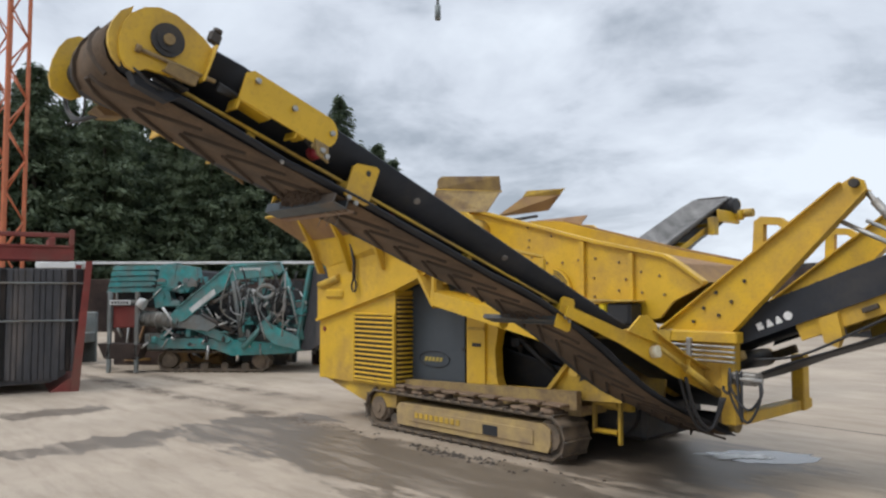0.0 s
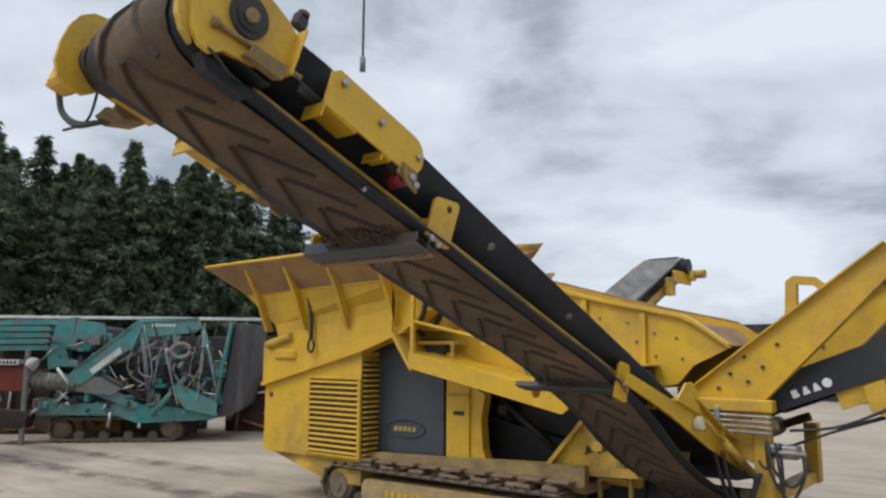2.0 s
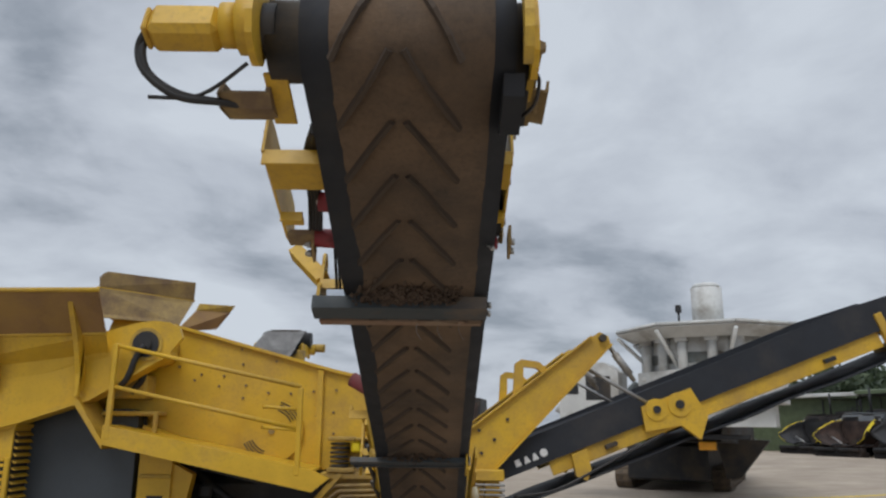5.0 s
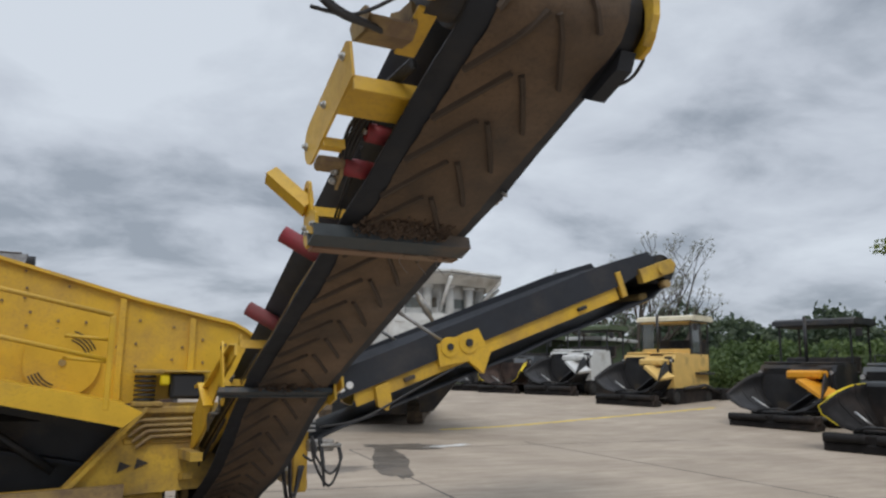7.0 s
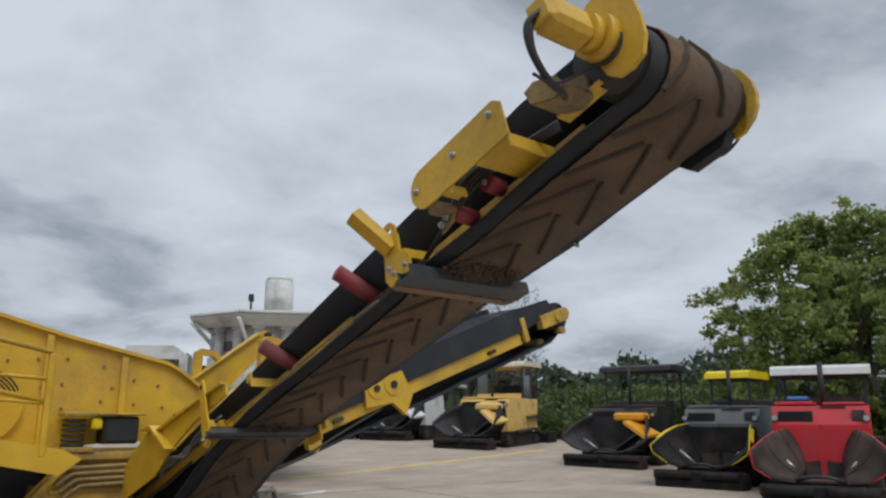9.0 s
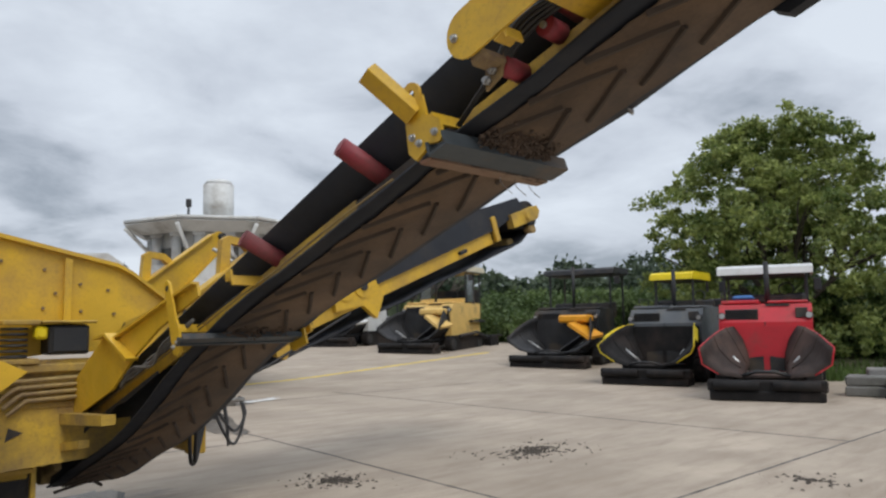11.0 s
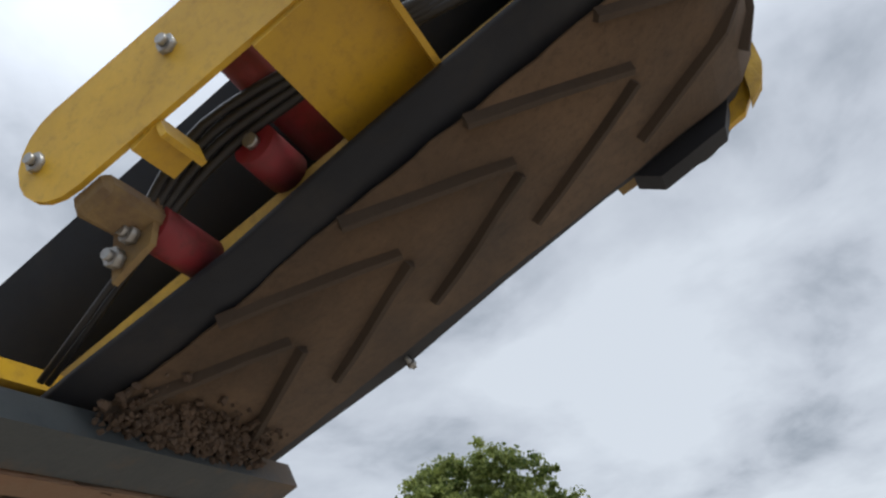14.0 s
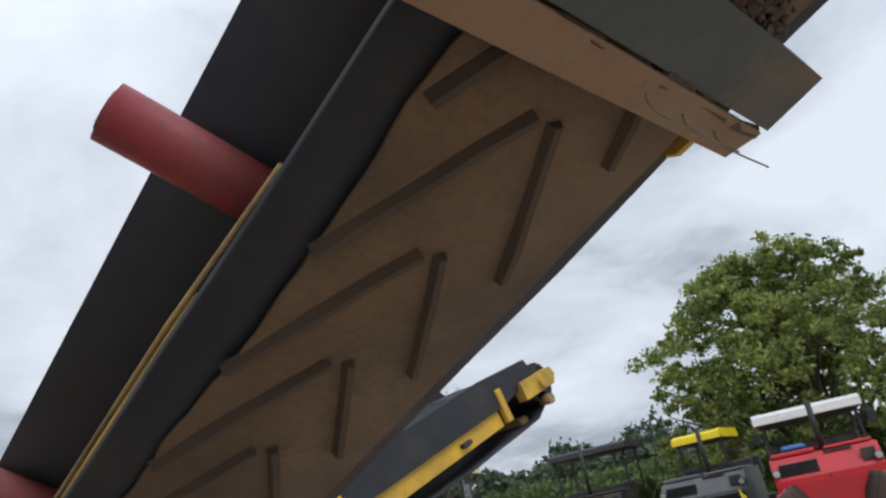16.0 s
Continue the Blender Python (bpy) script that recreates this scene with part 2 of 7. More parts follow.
def leaf_mat(name, dark, light, translucent=0.35, spread=0.0):
    m = bpy.data.materials.new(name)
    m.use_nodes = True
    n, l = m.node_tree.nodes, m.node_tree.links
    p = n["Principled BSDF"]
    geo, ramp = n.new("ShaderNodeNewGeometry"), n.new("ShaderNodeValToRGB")
    e = ramp.color_ramp.elements
    e[0].color, e[1].color = (*dark, 1), (*light, 1)
    # clumps lighter and darker than their neighbours, on top of leaf-to-leaf change
    co, tx = n.new("ShaderNodeTexCoord"), n.new("ShaderNodeTexNoise")
    tx.inputs["Scale"].default_value, tx.inputs["Detail"].default_value = 0.55, 3.0
    l.new(co.outputs["Object"], tx.inputs["Vector"])
    sp = n.new("ShaderNodeMapRange")
    l.new(tx.outputs["Fac"], sp.inputs[0])
    for k, v in ((1, 0.35), (2, 0.65), (3, -0.25), (4, 0.45)):
        sp.inputs[k].default_value = v
    ad = n.new("ShaderNodeMath")
    ad.operation = "MULTIPLY_ADD"
    l.new(geo.outputs["Random Per Island"], ad.inputs[0])
    ad.inputs[1].default_value = 0.7
    l.new(sp.outputs[0], ad.inputs[2])
    # one tree lighter or darker than the next
    info, sh = n.new("ShaderNodeObjectInfo"), n.new("ShaderNodeMath")
    sh.operation = "MULTIPLY_ADD"
    l.new(info.outputs["Random"], sh.inputs[0])
    sh.inputs[1].default_value = spread
    l.new(ad.outputs[0], sh.inputs[2])
    l.new(sh.outputs[0], ramp.inputs[0])
    l.new(ramp.outputs[0], p.inputs["Base Color"])
    p.inputs["Roughness"].default_value = 0.6
    tr, mx = n.new("ShaderNodeBsdfTranslucent"), n.new("ShaderNodeMixShader")
    l.new(ramp.outputs[0], tr.inputs[0])
    mx.inputs[0].default_value = translucent
    l.new(p.outputs[0], mx.inputs[1])
    l.new(tr.outputs[0], mx.inputs[2])
    l.new(mx.outputs[0], n["Material Output"].inputs[0])
    return m


WETCONCRETE = mat("rain_wet_concrete", (0.105, 0.088, 0.070), 0.42, var=0.3, scale=2, dirt=(0.16, 0.13, 0.10), dirt_at=0.58, bump=0.1)
HOPPERBLACK = mat("tar_black_hopper_steel", (0.020, 0.020, 0.022), 0.6, var=0.3, dirt=(0.05, 0.045, 0.04), dirt_at=0.62, bump=0.3)
LEAF = leaf_mat("fresh_green_leaves", (0.072, 0.120, 0.026), (0.40, 0.45, 0.14), 0.50)
LEAFSHRUB = leaf_mat("shrub_leaves", (0.050, 0.088, 0.026), (0.15, 0.21, 0.065))
NEEDLE = leaf_mat("spruce_needles", (0.036, 0.060, 0.038), (0.105, 0.140, 0.074), 0.30, 0.45)
BUD = leaf_mat("bud_and_blossom", (0.16, 0.17, 0.12), (0.32, 0.32, 0.27), 0.2)
GRASS = leaf_mat("grass_blades", (0.05, 0.10, 0.02), (0.14, 0.20, 0.05))


def ground_mat():
    """Pale concrete with broad tone changes, tyre grime and rain-dark stains round the machine."""
    m = mat("weathered_concrete", (0.435, 0.362, 0.284), 0.78, var=0.12, scale=0.35, dirt=(0.31, 0.255, 0.198), dirt_at=0.54, dirt_soft=0.16, dirt_scale=0.5,
            bump=0.25, bump_scale=60)
    n, l = m.node_tree.nodes, m.node_tree.links
    p = n["Principled BSDF"]
    base = p.inputs["Base Color"].links[0].from_socket
    ro = p.inputs["Roughness"].links[0].from_socket
    co = n.new("ShaderNodeTexCoord")
    stain = None
    for cx, cy, rx, ry in WET:
        mp = n.new("ShaderNodeMapping")
        mp.vector_type = "POINT"
        mp.inputs["Location"].default_value = (-cx / rx, -cy / ry, 0)
        mp.inputs["Scale"].default_value = (1 / rx, 1 / ry, 0)
        l.new(co.outputs["Object"], mp.inputs[0])
        ln = n.new("ShaderNodeVectorMath")
        ln.operation = "LENGTH"
        l.new(mp.outputs[0], ln.inputs[0])
        if stain is None:
            stain = ln.outputs["Value"]
        else:
            mn = n.new("ShaderNodeMath")
            mn.operation = "MINIMUM"
            l.new(stain, mn.inputs[0])
            l.new(ln.outputs["Value"], mn.inputs[1])
            stain = mn.outputs[0]
    tx = n.new("ShaderNodeTexNoise")
    tx.inputs["Scale"].default_value, tx.inputs["Detail"].default_value, tx.inputs["Roughness"].default_value = 0.9, 9, 0.66
    mp2 = n.new("ShaderNodeMapping")
    mp2.inputs["Rotation"].default_value = (0, 0, radians(-58))
    mp2.inputs["Scale"].default_value = (0.7, 2.4, 1)
    l.new(co.outputs["Object"], mp2.inputs[0])
    l.new(mp2.outputs[0], tx.inputs["Vector"])
    add = n.new("ShaderNodeMath")
    add.operation = "MULTIPLY_ADD"
    l.new(tx.outputs["Fac"], add.inputs[0])
    add.inputs[1].default_value = 2.6
    l.new(stain, add.inputs[2])
    rg = n.new("ShaderNodeMapRange")
    rg.interpolation_type = "SMOOTHSTEP"
    l.new(add.outputs[0], rg.inputs[0])
    for k, v in ((1, 1.93), (2, 2.14), (3, 1.0), (4, 0.0)):
        rg.inputs[k].default_value = v
    # streaky wear across the slab
    st, smp = n.new("ShaderNodeTexNoise"), n.new("ShaderNodeMapping")
    smp.inputs["Rotation"].default_value = (0, 0, radians(28))
    smp.inputs["Scale"].default_value = (0.55, 2.6, 1)
    l.new(co.outputs["Object"], smp.inputs[0])
    l.new(smp.outputs[0], st.inputs["Vector"])
    st.inputs["Scale"].default_value, st.inputs["Detail"].default_value, st.inputs["Roughness"].default_value = 1.5, 9, 0.68
    sr = n.new("ShaderNodeMapRange")
    l.new(st.outputs["Fac"], sr.inputs[0])
    for k, v in ((1, 0.46), (2, 0.66), (3, 0.0), (4, 0.62)):
        sr.inputs[k].default_value = v
    sm = n.new("ShaderNodeMix")
    sm.data_type = "RGBA"
    l.new(sr.outputs[0], sm.inputs[0])
    l.new(base, sm.inputs[6])
    sm.inputs[7].default_value = (0.255, 0.20, 0.15, 1)
    base = sm.outputs[2]
    # damp patches dry out in streaks
    dry = n.new("ShaderNodeMapRange")
    l.new(st.outputs["Fac"], dry.inputs[0])
    for k, v in ((1, 0.36), (2, 0.50), (3, 0.45), (4, 1.0)):
        dry.inputs[k].default_value = v
    wet = n.new("ShaderNodeMath")
    wet.operation = "MULTIPLY"
    l.new(rg.outputs[0], wet.inputs[0])
    l.new(dry.outputs[0], wet.inputs[1])
    mx = n.new("ShaderNodeMix")
    mx.data_type = "RGBA"
    l.new(wet.outputs[0], mx.inputs[0])
    l.new(base, mx.inputs[6])
    mx.inputs[7].default_value = (0.155, 0.126, 0.098, 1)
    shade = mx.outputs[2]
    # clayey crawler trails
    for (ax, ay), (bx, by) in TRAILS:
        length = math.hypot(bx - ax, by - ay)
        dx, dy = (bx - ax) / length, (by - ay) / length

        def dotted(v, off):
            q = n.new("ShaderNodeVectorMath")
            q.operation = "DOT_PRODUCT"
            l.new(co.outputs["Object"], q.inputs[0])
            q.inputs[1].default_value = v
            w = n.new("ShaderNodeMath")
            w.operation = "ADD"
            l.new(q.outputs["Value"], w.inputs[0])
            w.inputs[1].default_value = off
            return w.outputs[0]

        def ranged(sock, lo, hi, a, b):
            q = n.new("ShaderNodeMapRange")
            q.interpolation_type = "SMOOTHSTEP"
            l.new(sock, q.inputs[0])
            for k, v in ((1, lo), (2, hi), (3, a), (4, b)):
                q.inputs[k].default_value = v
            return q.outputs[0]

        def times(u, v):
            q = n.new("ShaderNodeMath")
            q.operation = "MULTIPLY"
            l.new(u, q.inputs[0])
            l.new(v, q.inputs[1])
            return q.outputs[0]
        across = n.new("ShaderNodeMath")
        across.operation = "ABSOLUTE"
        l.new(dotted((-dy, dx, 0), dy * ax - dx * ay), across.inputs[0])
        run = dotted((dx, dy, 0), -dx * ax - dy * ay)
        band = times(ranged(across.outputs[0], 0.08, 0.30, 1, 0), times(ranged(run, -0.5, 1.0, 0, 1), ranged(run, length - 1.5, length + 0.5, 1, 0)))
        rough_noise = n.new("ShaderNodeTexNoise")
        rough_noise.inputs["Scale"].default_value, rough_noise.inputs["Detail"].default_value = 2.4, 8
        l.new(co.outputs["Object"], rough_noise.inputs["Vector"])
        band = times(band, ranged(rough_noise.outputs["Fac"], 0.36, 0.62, 0.15, 0.95))
        tm = n.new("ShaderNodeMix")
        tm.data_type = "RGBA"
        l.new(band, tm.inputs[0])
        l.new(shade, tm.inputs[6])
        tm.inputs[7].default_value = (0.135, 0.105, 0.078, 1)
        shade = tm.outputs[2]
    l.new(shade, p.inputs["Base Color"])
    mr = n.new("ShaderNodeMix")
    mr.data_type = "FLOAT"
    l.new(wet.outputs[0], mr.inputs[0])
    l.new(ro, mr.inputs[2])
    mr.inputs[3].default_value = 0.46
    l.new(mr.outputs[0], p.inputs["Roughness"])
    return m


WET = [(-1.6, -1.1, 2.0, 1.3), (0.7, -1.2, 2.4, 1.2), (1.8, 1.0, 2.2, 1.6), (-5.6, -2.55, 0.55, 0.95), (-2.85, -2.7, 0.55, 1.7), (-2.5, -1.25, 1.2, 1.5), (4.5, 6.2, 1.6, 0.9)]
TRAILS = [((-13.3, 0.0), (-4.0, 0.75)), ((-11.0, -0.80), (-1.6, -0.40)), ((-1.6, 0.2), (3.4, 0.2))]
CONCRETE = ground_mat()
EARTH = mat("rough_grass_and_earth", (0.075, 0.085, 0.035), 0.95, var=0.3, scale=0.8, dirt=(0.12, 0.10, 0.06), dirt_at=0.55, bump=0.8, bump_scale=12)

# ---- building helpers ----
class Shape:
    """A bmesh that grows by simple solids, then becomes one mesh object."""

    def __init__(self):
        self.bm = bmesh.new()

    def box(self, x0, x1, y0, y1, z0, z1, bevel=0.008, m=None):
        g = bmesh.ops.create_cube(self.bm, size=1.0)["verts"]
        for v in g:
            v.co = Vector((x0 + (v.co.x + 0.5) * (x1 - x0), y0 + (v.co.y + 0.5) * (y1 - y0), z0 + (v.co.z + 0.5) * (z1 - z0)))
        lim = min(abs(x1 - x0), abs(y1 - y0), abs(z1 - z0)) * 0.4
        if bevel:
            ed = list({e for v in g for e in v.link_edges})
            r = bmesh.ops.bevel(self.bm, geom=ed, offset=min(bevel, lim), segments=1, affect="EDGES")
            g = list({v for f in r["faces"] for v in f.verts})
        if m:
            bmesh.ops.transform(self.bm, matrix=m, verts=g)
        return self

    def prism(self, pts, axis, a, b, m=None):
        """A polygon in the plane across axis, drawn out from a to b. pts: (x, z) for y, (y, z) for x, (x, y) for z."""
        def put(p, d):
            return {"y": (p[0], d, p[1]), "x": (d, p[0], p[1]), "z": (p[0], p[1], d)}[axis]
        lo = [self.bm.verts.new(put(p, a)) for p in pts]
        hi = [self.bm.verts.new(put(p, b)) for p in pts]
        k = len(pts)
        fs = [self.bm.faces.new(lo), self.bm.faces.new(hi[::-1])]
        for i in range(k):
            fs.append(self.bm.faces.new((lo[i], hi[i], hi[(i + 1) % k], lo[(i + 1) % k])))
        bmesh.ops.recalc_face_normals(self.bm, faces=fs)
        if m:
            bmesh.ops.transform(self.bm, matrix=m, verts=lo + hi)
        return self

    def cyl(self, p0, p1, r, r2=None, seg=14, caps=True):
        p0, p1 = Vector(p0), Vector(p1)
        d = p1 - p0
        m = Matrix.Translation((p0 + p1) / 2) @ d.to_track_quat("Z", "Y").to_matrix().to_4x4()
        g = bmesh.ops.create_cone(self.bm, cap_ends=caps, segments=seg, radius1=r, radius2=r if r2 is None else r2, depth=d.length, matrix=m)["verts"]
        for f in {f for v in g for f in v.link_faces}:
            f.smooth = len(f.verts) == 4
        return self

    def tube(self, pts, r, seg=8):
        pts = [Vector(p) for p in pts]
        rings = []
        side = None
        for i, p in enumerate(pts):
            t = (pts[min(i + 1, len(pts) - 1)] - pts[max(i - 1, 0)]).normalized()
            if side is None:
                side = t.orthogonal().normalized()
            side = (side - t * side.dot(t)).normalized()
            up = t.cross(side)
            rings.append([self.bm.verts.new(p + (side * math.cos(a) + up * math.sin(a)) * r) for a in [2 * math.pi * k / seg for k in range(seg)]])
        for a, b in zip(rings, rings[1:]):
            for k in range(seg):
                self.bm.faces.new((a[k], a[(k + 1) % seg], b[(k + 1) % seg], b[k])).smooth = True
        self.bm.faces.new(rings[0][::-1])
        self.bm.faces.new(rings[-1])
        return self

    def sheet(self, a, b, c, d, t=0.012):
        """A flat plate through four corners, t thick."""
        a, b, c, d = map(Vector, (a, b, c, d))
        nrm = (b - a).cross(d - a).normalized() * t
        lo = [self.bm.verts.new(v) for v in (a, b, c, d)]
        hi = [self.bm.verts.new(v + nrm) for v in (a, b, c, d)]
        fs = [self.bm.faces.new(lo[::-1]), self.bm.faces.new(hi)]
        for i in range(4):
            fs.append(self.bm.faces.new((lo[i], lo[(i + 1) % 4], hi[(i + 1) % 4], hi[i])))
        bmesh.ops.recalc_face_normals(self.bm, faces=fs)
        return self

    def mesh(self, name, material):
        me = bpy.data.meshes.new(name)
        self.bm.to_mesh(me)
        self.bm.free()
        me.materials.append(material)
        return me


def part(name, shape, material, parent, label=""):
    me = shape.mesh(name, material) if isinstance(shape, Shape) else shape
    ob = new(name, me)
    ob.parent = parent
    return tagged(ob, label) if label else ob


def root(name, label, category, group="", kind=""):
    ob = new(name)
    ob.empty_display_size = 0.3
    return tagged(ob, label, category, group, kind)


def arc(cx, cz, r, a0, a1, k):
    return [(cx + r * math.cos(radians(a0 + (a1 - a0) * i / k)), cz + r * math.sin(radians(a0 + (a1 - a0) * i / k))) for i in range(k + 1)]


def curve_pts(pts, k=5):
    """A smooth line through points."""
    pts = [Vector(p) for p in pts]
    out = []
    for i in range(len(pts) - 1):
        p0, p1, p2, p3 = pts[max(i - 1, 0)], pts[i], pts[i + 1], pts[min(i + 2, len(pts) - 1)]
        for j in range(k):
            t = j / k
            out.append(0.5 * (2 * p1 + (p2 - p0) * t + (2 * p0 - 5 * p1 + 4 * p2 - p3) * t * t + (3 * p1 - p0 - 3 * p2 + p3) * t ** 3))
    return out + [pts[-1]]


def raw_mesh(name, verts, faces, material):
    me = bpy.data.meshes.new(name)
    me.from_pydata([tuple(v) for v in verts], [], faces)
    me.materials.append(material)
    return me


def crawler(parent, x0, x1, y0, y1, h, pitch=0.16, shoe_mat=None, name="track"):
    """A crawler track along x: chain band, shoes with a grouser bar, end wheels and rollers."""
    shoe_mat = shoe_mat or TRACK
    r = h / 2
    a, b = x0 + r, x1 - r
    outer = arc(b, r, r - 0.035, 90, -90, 8) + arc(a, r, r - 0.035, 270, 90, 8)
    inner = arc(b, r, r - 0.07, 90, -90, 8) + arc(a, r, r - 0.07, 270, 90, 8)
    s = Shape()
    k = len(outer)
    vs = [[s.bm.verts.new((p[0], y, p[1])) for p in ring] for ring, y in ((outer, y0 + 0.06), (outer, y1 - 0.06), (inner, y1 - 0.06), (inner, y0 + 0.06))]
    for q in range(4):
        for i in range(k):
            s.bm.faces.new((vs[q][i], vs[q][(i + 1) % k], vs[(q + 1) % 4][(i + 1) % k], vs[(q + 1) % 4][i]))
    bmesh.ops.recalc_face_normals(s.bm, faces=s.bm.faces[:])
    band = part(name, s, TRACK, parent, "mud-caked steel crawler track")
    w = y1 - y0
    sh = Shape().box(-pitch * 0.46, pitch * 0.46, -w / 2, w / 2, -0.035, -0.012, 0.004).box(-pitch * 0.40, -pitch * 0.26, -w / 2, w / 2, -0.012, 0.014, 0.004)
    shoe = sh.mesh("track_shoe", shoe_mat)
    flat, total = b - a, 2 * (b - a) + 2 * math.pi * r
    count = int(total / pitch)
    for i in range(count):
        d = i * total / count
        if d < flat:
            x, z, ang = a + d, h, 0
        elif d < flat + math.pi * r:
            t = (d - flat) / r
            x, z, ang = b + r * math.sin(t), r + r * math.cos(t), math.degrees(t)
        elif d < 2 * flat + math.pi * r:
            x, z, ang = b - (d - flat - math.pi * r), 0, 180
        else:
            t = (d - 2 * flat - math.pi * r) / r
            x, z, ang = a - r * math.sin(t), r - r * math.cos(t), 180 + math.degrees(t)
        o = new("track_shoe", shoe)
        o.parent = band
        lift = 0.014
        o.matrix_basis = pose(x - lift * math.sin(radians(ang)), (y0 + y1) / 2, z - lift * math.cos(radians(ang)), 0, ang, 0)
    wy0, wy1 = y0 + 0.05, y1 - 0.05
    for wx, nm in ((a, "idler_wheel"), (b, "drive_sprocket")):
        part(nm, Shape().cyl((wx, wy0 + 0.03, r), (wx, wy1 - 0.03, r), r - 0.075, seg=24).cyl((wx, wy0 - 0.01, r), (wx, wy1, r), r * 0.55, seg=20).cyl((wx, wy0 - 0.03, r), (wx, wy1, r), r * 0.22), TRACK, parent)
    n = max(3, int((b - a) / 0.42))
    for i in range(n):
        x = a + (b - a) * (i + 0.7) / (n + 0.4)
        part("bottom_roller", Shape().cyl((x, wy0 + 0.02, 0.12), (x, wy1 - 0.02, 0.12), 0.085, seg=12), TRACK, parent)
    return band



def gz(x, y):
    """Height of the yard: flat round the screener, rising gently to the far row of pavers."""
    u = 0.75 * x + 0.66 * y - 17.0
    a, top = 3.0, 15.0
    if u <= 0:
        return 0.0
    if u < a:
        return 0.022 * u * u / a
    return 0.022 * (min(u, top) * 2 - a) / 1.0
# ---- the tracked screener ----
def conveyor(owner, name, frame_m, length, half, label, rise=(0.34, 0.34), chevrons=True, rail=YELLOW, stations=(), rail_n=(0.04, 0.10), rail_in=0.05, span=(0.0, 1.0), chev_side=0.0, r=0.16, off=0.0, dip=0.0, sink=0.0, belt=None):
    """A belt conveyor in its own frame: x across, y along the belt from tail to head, z off the return belt. All sub-parts hang under its frame."""
    rw = half - rail_in

    def lift(yy):
        return rise[0] + (rise[1] - rise[0]) * yy / length

    def low(yy):
        """The slack return belt hangs lower towards the tail."""
        f = min(max((3.1 - yy) / 1.9, 0.0), 1.0)
        return -dip * f * f * (3 - 2 * f) - sink

    def at(sh):
        bmesh.ops.transform(sh.bm, matrix=frame_m, verts=sh.bm.verts[:])
        return sh
    s, worn = Shape(), Shape()
    for sx in (-1, 1):
        x0 = sx * rw
        bare = (4.25, 4.95) if chevrons and sx > 0 else None
        runs = [(length * span[0], length * span[1] - 0.25)]
        if bare:
            # this stretch of the rail is dark instead of yellow
            runs = [(runs[0][0], bare[0]), (bare[1], runs[0][1])]
            worn.box(x0 - 0.018, x0, bare[0], bare[1], rail_n[0], rail_n[1], 0.003)
        for ya, yb in runs:
            deep = bare and yb == bare[0]
            s.box(min(x0, x0 - sx * 0.018), max(x0, x0 - sx * 0.018), ya, yb, 0.012 if deep else rail_n[0] + (0.028 if chevrons and sx < 0 else 0.0), rail_n[1] + (0.012 if deep else 0.0), 0.004)
    y = 2.1
    while y < length - 0.5:
        s.box(-rw + 0.02, rw - 0.02, y, y + 0.05, rail_n[0] + 0.01, rail_n[1] - 0.008, 0.004)
        y += 0.85
    fr = part(name, at(s), rail, owner, label)
    if chevrons:
        part("worn_rail", at(worn), DARK, fr, "dark stretch of rail")
    # return belt, head and tail wrap, and the troughed carrying belt
    wide = [(-half * 1.0, 1.0), (-half * 0.45, 0.45), (half * 0.45, 0.45), (half * 1.0, 1.0)]
    b = Shape()
    rows = []
    ys = [(length - 0.45) * i / 12 for i in range(13)]
    for yy in ys:
        sag = 0.012 * math.sin(yy * 4.0)
        rows.append([b.bm.verts.new((p[0] + off, yy, p[1] * lift(yy) + (sag if 0 < i < 3 else 0))) for i, p in enumerate(wide)])
    flat = [(x, 2 * r) for x in (-half, -half * 0.45, half * 0.45, half)]
    rows.append([b.bm.verts.new((p[0] + off, length - 0.15, 2 * r + (p[1] * lift(length) - 2 * r) * 0.25)) for p in wide])
    for j in range(0, 9):
        t = math.pi * j / 8
        rows.append([b.bm.verts.new((p[0] + off, length + r * math.sin(t), r + r * math.cos(t))) for p in flat])
    for yy in [length - length * i / 22 for i in range(1, 23)]:
        rows.append([b.bm.verts.new((p[0] + off, yy, low(yy) - 0.006 * math.sin(yy * 5.1) - (0.006 * math.sin(yy * 7.3) if abs(p[0]) > half * 0.9 else 0))) for p in flat])
    for a, c in zip(rows, rows[1:]):
        for i in range(3):
            f = b.bm.faces.new((a[i], a[i + 1], c[i + 1], c[i]))
            f.smooth = True
    bmesh.ops.recalc_face_normals(b.bm, faces=b.bm.faces[:])
    bmesh.ops.solidify(b.bm, geom=b.bm.faces[:], thickness=0.014)
    part("belt", at(b), belt or RUBBER, fr, "black rubber conveyor belt" if belt is None else "grey dusty conveyor belt")
    if chevrons:
        lo, hi = off - half + 0.062, off + half - 0.086
        cl = Shape()
        k = 150
        left, right = [], []
        for i in range(k + 1):
            yy = 0.05 + (length - 0.05) * i / k
            left.append((lo + 0.006 * noise.noise((yy * 3, 1, 0)) + 0.006 * noise.noise((yy * 17, 1, 0)), yy, low(yy) - 0.018 + 0.004 * noise.noise((yy * 6, 5, 0))))
            right.append((hi + 0.016 * noise.noise((yy * 2.2, 9, 0)) + 0.010 * noise.noise((yy * 15, 9, 0)), yy, low(yy) - 0.018 + 0.004 * noise.noise((yy * 6, 7, 0))))
        for j in range(1, 9):
            t = math.pi - math.pi * j / 8
            left.append((lo, length + (r + 0.018) * math.sin(t), r + (r + 0.018) * math.cos(t)))
            right.append((hi, length + (r + 0.018) * math.sin(t), r + (r + 0.018) * math.cos(t)))
